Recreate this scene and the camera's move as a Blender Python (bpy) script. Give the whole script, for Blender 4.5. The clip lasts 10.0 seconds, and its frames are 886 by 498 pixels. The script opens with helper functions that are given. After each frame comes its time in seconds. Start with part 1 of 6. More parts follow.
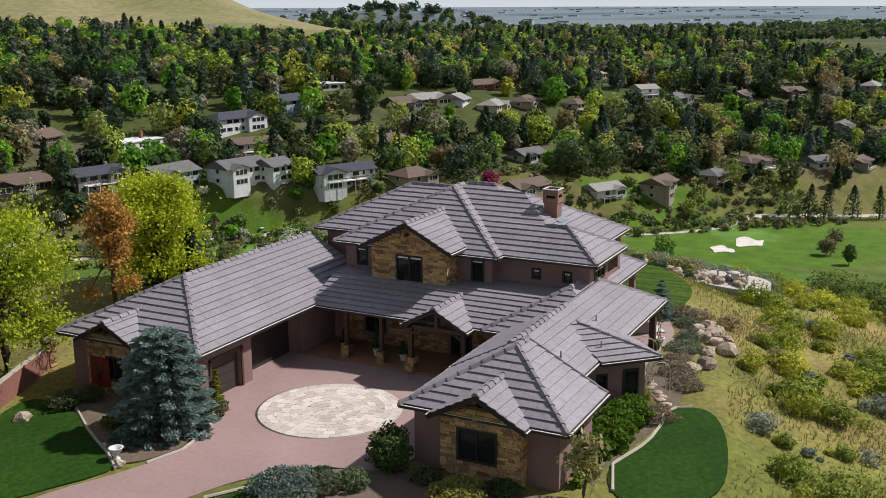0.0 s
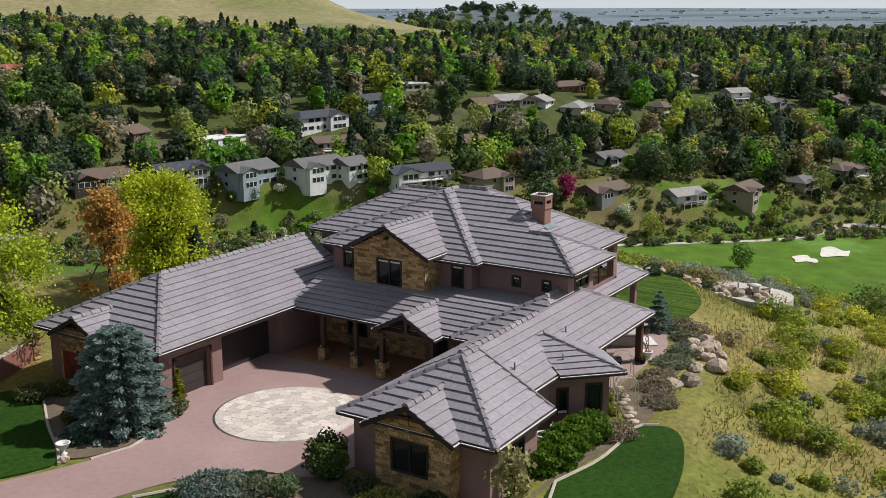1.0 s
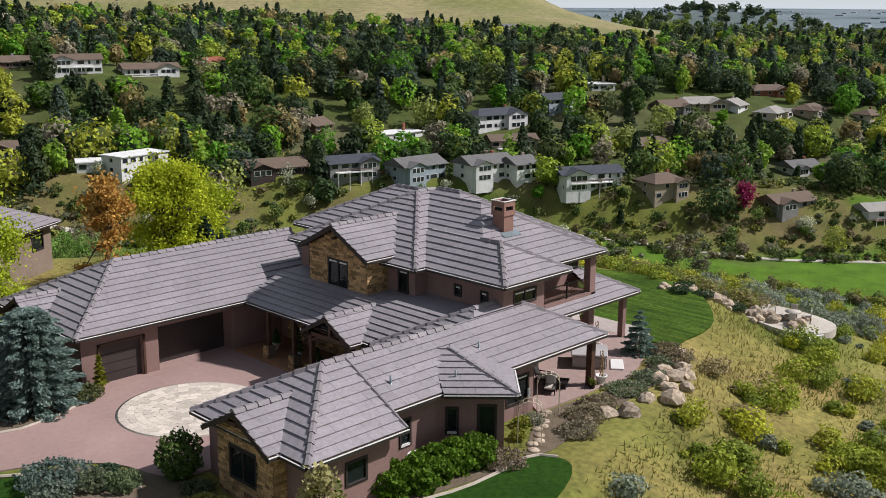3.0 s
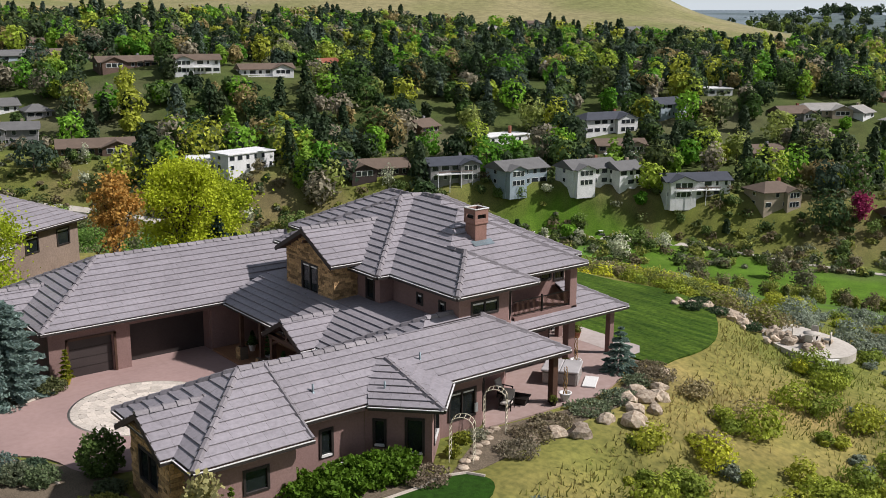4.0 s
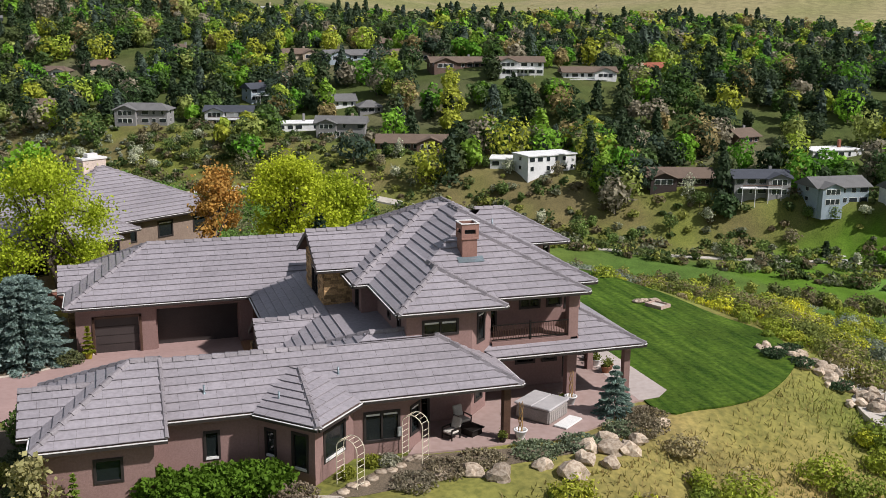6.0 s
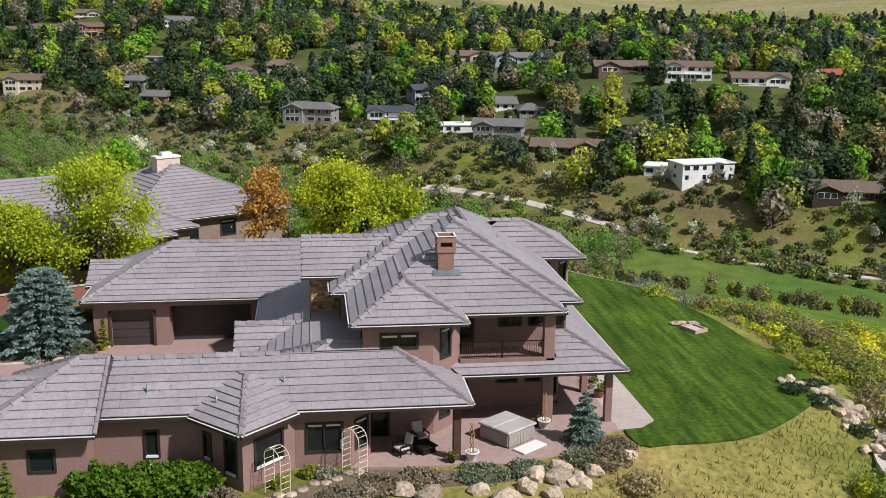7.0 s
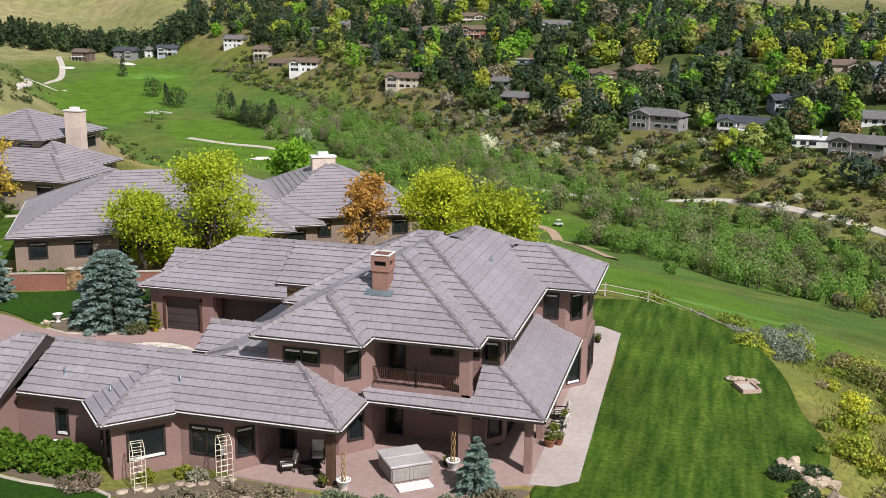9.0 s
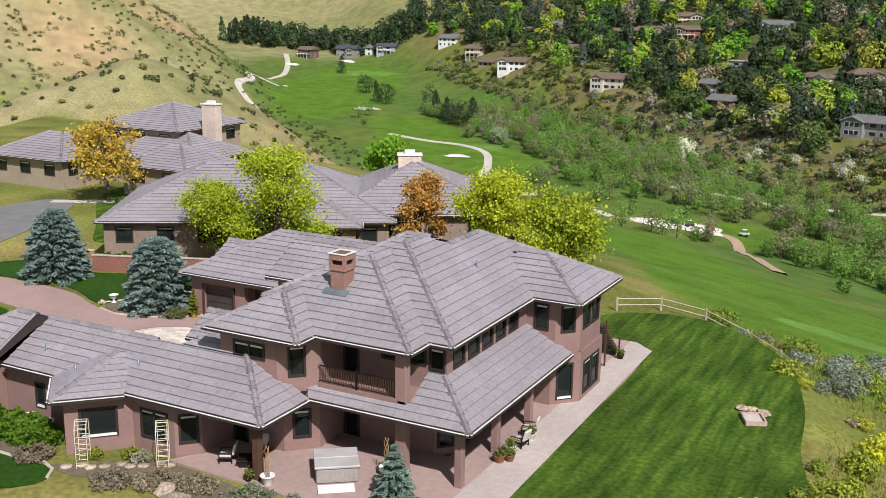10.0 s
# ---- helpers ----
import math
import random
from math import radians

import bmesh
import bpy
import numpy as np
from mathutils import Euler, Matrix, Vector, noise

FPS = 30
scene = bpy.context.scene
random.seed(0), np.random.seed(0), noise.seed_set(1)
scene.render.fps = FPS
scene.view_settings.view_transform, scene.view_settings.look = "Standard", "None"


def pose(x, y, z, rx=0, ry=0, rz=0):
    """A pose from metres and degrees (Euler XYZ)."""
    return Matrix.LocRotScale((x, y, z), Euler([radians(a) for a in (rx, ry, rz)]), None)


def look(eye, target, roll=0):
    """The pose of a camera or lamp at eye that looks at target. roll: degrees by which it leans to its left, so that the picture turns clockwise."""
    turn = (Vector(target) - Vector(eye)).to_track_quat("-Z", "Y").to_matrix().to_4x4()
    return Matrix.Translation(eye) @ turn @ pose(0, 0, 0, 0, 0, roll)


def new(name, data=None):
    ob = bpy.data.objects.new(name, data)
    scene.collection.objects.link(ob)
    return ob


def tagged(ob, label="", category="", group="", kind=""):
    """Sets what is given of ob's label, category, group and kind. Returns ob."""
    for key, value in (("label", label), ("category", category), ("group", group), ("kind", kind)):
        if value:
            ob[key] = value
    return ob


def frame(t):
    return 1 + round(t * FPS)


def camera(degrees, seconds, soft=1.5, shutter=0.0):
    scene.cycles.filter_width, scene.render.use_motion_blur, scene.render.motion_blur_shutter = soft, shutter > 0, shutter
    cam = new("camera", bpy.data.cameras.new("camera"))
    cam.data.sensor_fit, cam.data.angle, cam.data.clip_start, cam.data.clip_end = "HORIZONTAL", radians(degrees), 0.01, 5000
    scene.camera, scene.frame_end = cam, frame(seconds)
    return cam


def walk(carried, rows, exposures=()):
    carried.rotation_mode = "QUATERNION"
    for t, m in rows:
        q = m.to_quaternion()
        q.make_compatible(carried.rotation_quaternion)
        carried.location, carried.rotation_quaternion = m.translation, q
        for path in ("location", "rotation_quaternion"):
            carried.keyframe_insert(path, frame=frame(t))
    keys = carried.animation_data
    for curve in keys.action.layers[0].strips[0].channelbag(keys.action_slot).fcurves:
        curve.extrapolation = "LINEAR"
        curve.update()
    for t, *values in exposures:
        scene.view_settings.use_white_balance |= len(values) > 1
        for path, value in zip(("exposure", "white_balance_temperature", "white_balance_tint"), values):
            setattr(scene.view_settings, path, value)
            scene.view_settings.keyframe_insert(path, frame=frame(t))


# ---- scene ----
cam = camera(46.3, 10.0, 0.6)
PATH = [
    (0, (-64.478, -17.29, 22.083), (-62.744, -16.404, 21.628), -0.3),
    (0.5, (-62.349, -20.295, 22.15), (-60.661, -19.324, 21.696), -0.2),
    (1, (-59.748, -23.126, 22.036), (-58.105, -22.079, 21.583), -0.1),
    (1.5, (-56.971, -25.8, 21.822), (-55.373, -24.686, 21.371), 0.1),
    (2, (-54.099, -28.577, 21.764), (-52.558, -27.387, 21.309), 0.2),
    (2.5, (-50.822, -31.384, 21.71), (-49.355, -30.104, 21.254), 0.3),
    (4, (-39.083, -39.542, 21.793), (-37.881, -38.009, 21.34), 0.4),
    (4.5, (-34.527, -41.849, 21.771), (-33.438, -40.233, 21.319), 0.5),
    (5, (-29.578, -43.946, 21.767), (-28.635, -42.241, 21.316), 0.4),
    (5.5, (-24.231, -45.664, 21.79), (-23.463, -43.874, 21.338), 0.4),
    (7, (-7.092, -48.253, 22.328), (-6.841, -46.321, 21.876), 0.6),
    (7.5, (-1.321, -48.17, 22.542), (-1.255, -46.223, 22.088), 0.6),
    (8, (4.633, -47.43, 22.712), (4.507, -45.486, 22.258), 0.6),
    (8.5, (10.936, -46.089, 22.88), (10.62, -44.167, 22.427), 0.6),
    (9, (17.32, -43.918, 23.008), (16.817, -42.036, 22.553), 0.8),
    (9.5, (23.632, -41.09, 23.079), (22.936, -39.271, 22.621), 0.8),
    (10, (29.913, -37.597, 23.083), (29.01, -35.873, 22.622), 0.8),
]
walk(cam, [(t, look(eye, target, roll)) for t, eye, target, roll in PATH], [(0, 0.05), (4, 0.1), (7, 0.2), (10, 0.29)])

# ---------------------------------------------------------------- world and sun
SUN_TO = Vector((0.70, -0.60, 0.95)).normalized()
world = bpy.data.worlds.new("sky")
scene.world = world
world.use_nodes = True
wn = world.node_tree
sky = wn.nodes.new("ShaderNodeTexSky")
sky.sky_type, sky.sun_disc = "NISHITA", False
sky.sun_elevation = math.asin(SUN_TO.z)
sky.sun_rotation = math.atan2(SUN_TO.x, SUN_TO.y)
sky.air_density, sky.dust_density, sky.ozone_density = 1.0, 3.0, 1.0
cloud = wn.nodes.new("ShaderNodeMixRGB")
cloud.inputs[0].default_value = 0.65
wn.links.new(sky.outputs[0], cloud.inputs[1])
# thin high cloud, brighter towards the horizon
up = wn.nodes.new("ShaderNodeSeparateXYZ")
wn.links.new(wn.nodes.new("ShaderNodeTexCoord").outputs["Generated"], up.inputs[0])
veil_ramp = wn.nodes.new("ShaderNodeValToRGB")
veil_ramp.color_ramp.elements[0].position, veil_ramp.color_ramp.elements[1].position = 0.0, 0.3
veil_ramp.color_ramp.elements[0].color, veil_ramp.color_ramp.elements[1].color = (17, 18.5, 20, 1), (5.2, 6.0, 7.4, 1)
wn.links.new(up.outputs["Z"], veil_ramp.inputs[0])
wn.links.new(veil_ramp.outputs[0], cloud.inputs[2])
wn.links.new(cloud.outputs[0], wn.nodes["Background"].inputs[0])
wn.nodes["Background"].inputs[1].default_value = 0.053
sun = new("sun", bpy.data.lights.new("sun", "SUN"))
sun.data.energy, sun.data.angle, sun.data.color = 5.0, radians(1.5), (1.0, 0.968, 0.98)
sun.matrix_world = look(SUN_TO * 100, (0, 0, 0))

# ---------------------------------------------------------------- materials


def srgb(r, g, b):
    return tuple((c / 255 / 12.92 if c < 11 else ((c / 255 + 0.055) / 1.055) ** 2.4) for c in (r, g, b)) + (1,)


def material(name, a, b=None, scale=2.0, rough=0.8, bump=0.0, bump_scale=None, metal=0.0, island=0.0, rand=0.0, stain=0.25, attr=None, spec=0.3, trans=0.0):
    """A surface mixed of two colours at a coarse and a fine scale, with relief; island and rand vary the value piece by piece."""
    m = bpy.data.materials.new(name)
    m.use_nodes = True
    nt = m.node_tree
    p = nt.nodes["Principled BSDF"]
    p.inputs["Roughness"].default_value, p.inputs["Metallic"].default_value = rough, metal
    p.inputs["Specular IOR Level"].default_value = spec
    geo = nt.nodes.new("ShaderNodeNewGeometry")
    b = b or tuple(c * 0.75 for c in a[:3]) + (1,)

    def tex(s, detail=4.0):
        n = nt.nodes.new("ShaderNodeTexNoise")
        n.inputs["Scale"].default_value, n.inputs["Detail"].default_value = s, detail
        nt.links.new(geo.outputs["Position"], n.inputs["Vector"])
        return n

    def mix(kind, f, x, y):
        n = nt.nodes.new("ShaderNodeMixRGB")
        n.blend_type = kind
        for i, v in enumerate((f, x, y)):
            if hasattr(v, "default_value"):
                nt.links.new(v, n.inputs[i])
            else:
                n.inputs[i].default_value = v
        return n.outputs[0]

    fine, coarse = tex(scale * 6), tex(scale * 0.35, 3.0)
    ramp = nt.nodes.new("ShaderNodeValToRGB")
    ramp.color_ramp.elements[0].position, ramp.color_ramp.elements[1].position = 0.35, 0.68
    nt.links.new(fine.outputs["Fac"], ramp.inputs[0])
    if attr:
        at = nt.nodes.new("ShaderNodeAttribute")
        at.attribute_name = attr
        base = mix("MULTIPLY", 1.0, at.outputs["Color"], mix("MIX", ramp.outputs[0], a, b))
    else:
        base = mix("MIX", ramp.outputs[0], a, b)
    ramp2 = nt.nodes.new("ShaderNodeValToRGB")
    ramp2.color_ramp.elements[0].position, ramp2.color_ramp.elements[1].position = 0.3, 0.7
    ramp2.color_ramp.elements[0].color = (1 - stain, 1 - stain, 1 - stain, 1)
    nt.links.new(coarse.outputs["Fac"], ramp2.inputs[0])
    col = mix("MULTIPLY", 1.0, base, ramp2.outputs[0])
    for amount, source in ((island, geo.outputs["Random Per Island"]), (rand, None)):
        if amount:
            if source is None:
                source = nt.nodes.new("ShaderNodeObjectInfo").outputs["Random"]
            r3 = nt.nodes.new("ShaderNodeMapRange")
            r3.inputs["To Min"].default_value, r3.inputs["To Max"].default_value = 1 - amount, 1 + amount
            nt.links.new(source, r3.inputs["Value"])
            col = mix("MULTIPLY", 1.0, col, r3.outputs["Result"])
    nt.links.new(col, p.inputs["Base Color"])
    if bump:
        bt = tex(bump_scale or scale * 8)
        bn = nt.nodes.new("ShaderNodeBump")
        bn.inputs["Strength"].default_value, bn.inputs["Distance"].default_value = bump, 0.03
        nt.links.new(bt.outputs["Fac"], bn.inputs["Height"])
        nt.links.new(bn.outputs["Normal"], p.inputs["Normal"])
    if trans:
        p.inputs["Transmission Weight"].default_value = trans
    return m


def glass_material(name, tint=(0.02, 0.025, 0.025, 1)):
    m = bpy.data.materials.new(name)
    m.use_nodes = True
    nt = m.node_tree
    p = nt.nodes["Principled BSDF"]
    p.inputs["Base Color"].default_value = tint
    p.inputs["Roughness"].default_value, p.inputs["Specular IOR Level"].default_value = 0.03, 0.6
    tr = nt.nodes.new("ShaderNodeBsdfTransparent")
    tr.inputs[0].default_value = (0.45, 0.5, 0.48, 1)
    ms = nt.nodes.new("ShaderNodeMixShader")
    ms.inputs[0].default_value = 0.62
    nt.links.new(tr.outputs[0], ms.inputs[1])
    nt.links.new(p.outputs[0], ms.inputs[2])
    nt.links.new(ms.outputs[0], nt.nodes["Material Output"].inputs[0])
    return m


def leafy(m):
    """Lets light shine through thin leaves."""
    nt = m.node_tree
    p = nt.nodes["Principled BSDF"]
    tl = nt.nodes.new("ShaderNodeBsdfTranslucent")
    ms = nt.nodes.new("ShaderNodeMixShader")
    ms.inputs[0].default_value = 0.38
    nt.links.new(p.inputs["Base Color"].links[0].from_socket, tl.inputs[0])
    nt.links.new(p.outputs[0], ms.inputs[1])
    nt.links.new(tl.outputs[0], ms.inputs[2])
    nt.links.new(ms.outputs[0], nt.nodes["Material Output"].inputs[0])
    return m


MT = dict(
    tile=material("roof_tile", (0.295, 0.268, 0.282, 1), (0.235, 0.212, 0.224, 1), 0.8, 0.5, 0.35, 14, island=0.045, rand=0.05, stain=0.14, spec=0.4),
    cap=material("ridge_tile", (0.25, 0.226, 0.235, 1), (0.19, 0.168, 0.174, 1), 1.5, 0.65, 0.35, 14, rand=0.16, stain=0.2),
    stucco=material("stucco", (0.265, 0.165, 0.145, 1), (0.225, 0.138, 0.12, 1), 1.6, 0.9, 0.35, 22, stain=0.14),
    trim=material("dark_trim", (0.035, 0.027, 0.024, 1), None, 3, 0.55, 0.1),
    gutter=material("gutter", (0.055, 0.045, 0.042, 1), None, 3, 0.4, metal=0.2),
    white=material("white_paint", (0.72, 0.70, 0.67, 1), (0.62, 0.6, 0.57, 1), 2, 0.5, stain=0.12),
    timber=material("brown_timber", (0.10, 0.052, 0.032, 1), (0.06, 0.03, 0.02, 1), 5, 0.6, 0.3, rand=0.1),
    stone=material("field_stone", (0.5, 0.32, 0.145, 1), (0.27, 0.165, 0.085, 1), 2.0, 0.85, 0.6, 12, rand=0.5, stain=0.3),
    mortar=material("mortar", (0.16, 0.125, 0.09, 1), None, 4, 0.95, 0.5),
    glass=glass_material("window_glass"),
    # near-black colour that stands in for the shade of closed interiors
    dark=material("interior_shade", (0.02, 0.018, 0.017, 1), None, 2, 0.9),
    door=material("garage_door", (0.055, 0.043, 0.04, 1), (0.045, 0.035, 0.033, 1), 2, 0.5),
    soffit=material("soffit", (0.13, 0.085, 0.07, 1), None, 2, 0.85),
    concrete=material("stained_concrete", (0.37, 0.25, 0.225, 1), (0.335, 0.222, 0.197, 1), 0.5, 0.75, 0.04, 30, stain=0.24),
    patio=material("patio_concrete", (0.38, 0.275, 0.245, 1), (0.33, 0.23, 0.2, 1), 0.4, 0.7, 0.03, 30, stain=0.2),
    porch=material("porch_tile", (0.38, 0.19, 0.1, 1), (0.29, 0.14, 0.075, 1), 1.2, 0.5, 0.2, 8, stain=0.25),
    paver=material("cream_paver", (0.62, 0.55, 0.47, 1), (0.5, 0.43, 0.36, 1), 1.5, 0.8, 0.3, 20, rand=0.2, stain=0.15),
    lawn=material("lawn", (0.078, 0.148, 0.016, 1), (0.038, 0.084, 0.009, 1), 0.55, 0.95, 1.0, 25, stain=0.42, spec=0.1),
    # darker copy of the lawn: dimness at a low viewing angle painted in
    dim_lawn=material("shaded_lawn", (0.03, 0.082, 0.008, 1), (0.018, 0.05, 0.005, 1), 0.55, 0.95, 1.0, 25, stain=0.35, spec=0.1),
    mulch=material("mulch", (0.19, 0.145, 0.1, 1), (0.1, 0.078, 0.05, 1), 2.5, 0.95, 0.9, 18),
    curb=material("pale_curb", (0.52, 0.45, 0.37, 1), None, 4, 0.85, 0.3),
    rock=material("pale_boulder", (0.56, 0.46, 0.35, 1), (0.3, 0.22, 0.15, 1), 1.1, 0.9, 0.9, 6, rand=0.28, stain=0.4),
    leaf=leafy(material("foliage", (1.5, 1.5, 1.4, 1), (1.0, 1.05, 0.85, 1), 1.0, 0.75, island=0.2, rand=0.08, stain=0.15, attr="tint", spec=0.2)),
    bark=material("bark", (0.11, 0.085, 0.065, 1), (0.06, 0.045, 0.035, 1), 6, 0.9, 0.6),
    iron=material("black_iron", (0.03, 0.025, 0.022, 1), None, 3, 0.5, metal=0.6),
    terracotta=material("terracotta", (0.3, 0.13, 0.07, 1), None, 4, 0.8, 0.2),
    cover=material("tub_cover", (0.46, 0.43, 0.42, 1), (0.41, 0.385, 0.375, 1), 2, 0.6, 0.1),
    tubside=material("tub_side", (0.36, 0.32, 0.29, 1), None, 3, 0.8, 0.3),
    cushion=material("cushion", (0.6, 0.55, 0.48, 1), None, 4, 0.9, 0.2),
    road=material("asphalt", (0.2, 0.195, 0.19, 1), None, 1.5, 0.9, 0.3),
    path=material("pale_path", (0.55, 0.5, 0.43, 1), (0.45, 0.4, 0.34, 1), 1, 0.85, 0.2),
    sand=material("sand", (0.78, 0.72, 0.63, 1), None, 1, 0.9, 0.3),
    red=material("red_paint", (0.2, 0.022, 0.012, 1), None, 3, 0.5),
    chim=material("chimney_stucco", (0.30, 0.165, 0.13, 1), (0.25, 0.135, 0.105, 1), 2, 0.9, 0.3, 22),
    flash=material("lead_flashing", (0.22, 0.27, 0.29, 1), None, 3, 0.5, metal=0.5),
)


def mown(m):
    """Mower tracks and thin patches over a lawn."""
    nt = m.node_tree
    p = nt.nodes["Principled BSDF"]
    geo = nt.nodes.new("ShaderNodeNewGeometry")
    mp = nt.nodes.new("ShaderNodeMapping")
    mp.inputs["Rotation"].default_value = (0, 0, radians(24))
    mp.inputs["Scale"].default_value = (1.5, 0.16, 1)
    nz = nt.nodes.new("ShaderNodeTexNoise")
    nz.inputs["Scale"].default_value, nz.inputs["Detail"].default_value = 1.1, 6
    rp = nt.nodes.new("ShaderNodeValToRGB")
    rp.color_ramp.elements[0].position, rp.color_ramp.elements[1].position = 0.36, 0.66
    rp.color_ramp.elements[0].color, rp.color_ramp.elements[1].color = (0.55, 0.62, 0.5, 1), (1.55, 1.3, 1.35, 1)
    mx = nt.nodes.new("ShaderNodeMixRGB")
    mx.blend_type = "MULTIPLY"
    mx.inputs[0].default_value = 1
    old = p.inputs["Base Color"].links[0].from_socket
    nt.links.new(geo.outputs["Position"], mp.inputs[0])
    nt.links.new(mp.outputs[0], nz.inputs["Vector"])
    nt.links.new(nz.outputs["Fac"], rp.inputs[0])
    nt.links.new(old, mx.inputs[1])
    nt.links.new(rp.outputs[0], mx.inputs[2])
    nt.links.new(mx.outputs[0], p.inputs["Base Color"])


mown(MT["lawn"])


def plain(name, rgb, rough=0.85, bump=0.2):
    return material(name, rgb + (1,), None, 1.2, rough, bump, 18, stain=0.18)


# ---------------------------------------------------------------- mesh helpers


def mesh_object(name, verts, faces, mat, parent=None, label="", tint=None):
    me = bpy.data.meshes.new(name)
    me.from_pydata([tuple(v) for v in verts], [], [tuple(f) for f in faces])
    me.materials.append(mat)
    if tint is not None:
        layer = me.color_attributes.new("tint", "FLOAT_COLOR", "POINT")
        layer.data.foreach_set("color", np.asarray(tint, dtype=np.float32).ravel())
    me.update()
    ob = new(name, me)
    if parent is not None:
        ob.parent = parent
    if label:
        ob["label"] = label
    return ob


def part(name, bm, mat, parent=None, label=""):
    me = bpy.data.meshes.new(name)
    bm.to_mesh(me)
    bm.free()
    me.materials.append(mat)
    ob = new(name, me)
    if parent is not None:
        ob.parent = parent
    if label:
        ob["label"] = label
    return ob


def thing(name, label, category, group="", kind="", at=(0, 0, 0), rz=0.0):
    ob = new(name)
    ob.matrix_basis = pose(*at, 0, 0, rz)
    return tagged(ob, label, category, group, kind)


def add_box(bm, x0, x1, y0, y1, z0, z1, bevel=0.0, m=None):
    """A box, its edges broken by bevel, set by the matrix m."""
    r = bmesh.ops.create_cube(bm, size=1.0)
    vs = r["verts"]
    t = Matrix.Translation(((x0 + x1) / 2, (y0 + y1) / 2, (z0 + z1) / 2)) @ Matrix.Diagonal((x1 - x0, y1 - y0, z1 - z0, 1))
    bmesh.ops.transform(bm, matrix=(m @ t) if m else t, verts=vs)
    if bevel:
        es = list({e for v in vs for e in v.link_edges})
        bmesh.ops.bevel(bm, geom=es, offset=bevel, segments=1, affect="EDGES")
    return bm


def box(name, x0, x1, y0, y1, z0, z1, mat, parent=None, bevel=0.0, label="", m=None):
    if not bevel and m is None:
        v = [(x, y, z) for z in (z0, z1) for x, y in ((x0, y0), (x1, y0), (x1, y1), (x0, y1))]
        return mesh_object(name, v, [(3, 2, 1, 0), (4, 5, 6, 7), (0, 1, 5, 4), (1, 2, 6, 5), (2, 3, 7, 6), (3, 0, 4, 7)], mat, parent, label)
    return part(name, add_box(bmesh.new(), x0, x1, y0, y1, z0, z1, bevel, m), mat, parent, label)


def along(p0, p1):
    """The frame that runs from p0 to p1 in the plan: x along, y to the inside (left), z up."""
    d = Vector((p1[0] - p0[0], p1[1] - p0[1], 0))
    return Matrix.Translation((p0[0], p0[1], 0)) @ Matrix.Rotation(math.atan2(d.y, d.x), 4, "Z"), d.length


def lathe(name, profile, mat, parent=None, n=16, label="", at=(0, 0, 0)):
    verts, faces = [], []
    for r, z in profile:
        for k in range(n):
            a = 2 * math.pi * k / n
            verts.append((at[0] + r * math.cos(a), at[1] + r * math.sin(a), at[2] + z))
    for i in range(len(profile) - 1):
        for k in range(n):
            faces.append((i * n + k, i * n + (k + 1) % n, (i + 1) * n + (k + 1) % n, (i + 1) * n + k))
    ob = mesh_object(name, verts, faces, mat, parent, label)
    ob.data.shade_smooth()
    return ob


def tube(name, pts, radius, mat, parent=None, label="", taper=1.0, n=6):
    """A round bar through the points, thinning to taper."""
    verts, faces = [], []
    pts = [Vector(p) for p in pts]
    for i, p in enumerate(pts):
        d = (pts[min(i + 1, len(pts) - 1)] - pts[max(i - 1, 0)]).normalized()
        q = d.to_track_quat("Z", "Y")
        r = radius * (1 + (taper - 1) * i / max(1, len(pts) - 1))
        for k in range(n):
            a = 2 * math.pi * k / n
            verts.append(p + q @ Vector((r * math.cos(a), r * math.sin(a), 0)))
    for i in range(len(pts) - 1):
        for k in range(n):
            faces.append((i * n + k, i * n + (k + 1) % n, (i + 1) * n + (k + 1) % n, (i + 1) * n + k))
    faces += [tuple(range(n))[::-1], tuple((len(pts) - 1) * n + k for k in range(n))]
    return mesh_object(name, verts, faces, mat, parent, label)

# ---------------------------------------------------------------- the lie of the land
PLOT = [(-75, -22), (-40, -12), (-24, -9), (-6, -5.5), (4, -3.5), (11, 0.2), (17, 2.2), (22.8, 7.0), (24.3, 14), (22.3, 25), (12, 38), (-4, 50), (-20, 60), (-45, 68), (-75, 98), (-140, 112)]


def smooth(a, b, v):
    t = np.clip((v - a) / (b - a), 0, 1)
    return t * t * (3 - 2 * t)


def outside(x, y):
    """How far a place lies outside the house plots' level shelf, 0 on it."""
    x, y = np.asarray(x, float), np.asarray(y, float)
    best, inside = np.full(x.shape, 1e9), np.zeros(x.shape, bool)
    n = len(PLOT)
    for i in range(n):
        (ax, ay), (bx, by) = PLOT[i], PLOT[(i + 1) % n]
        dx, dy = bx - ax, by - ay
        t = np.clip(((x - ax) * dx + (y - ay) * dy) / (dx * dx + dy * dy), 0, 1)
        best = np.minimum(best, np.hypot(x - ax - t * dx, y - ay - t * dy))
        cross = ((ay > y) != (by > y)) & (x < (bx - ax) * (y - ay) / (by - ay + 1e-12) + ax)
        inside ^= cross
    return np.where(inside, 0.0, best)


def valley(x, y):
    """Place along (a) and beyond (q) the stream's line."""
    return -0.772 * x + 0.635 * y, 0.635 * x + 0.772 * y - 228.0


def wob(x, y, s, k=0.0):
    return np.sin(x / s + 1.3 * np.sin(y / s * 0.7 + k)) * np.cos(y / s * 1.1 + 0.8 * np.sin(x / s * 0.6 + 2 * k))


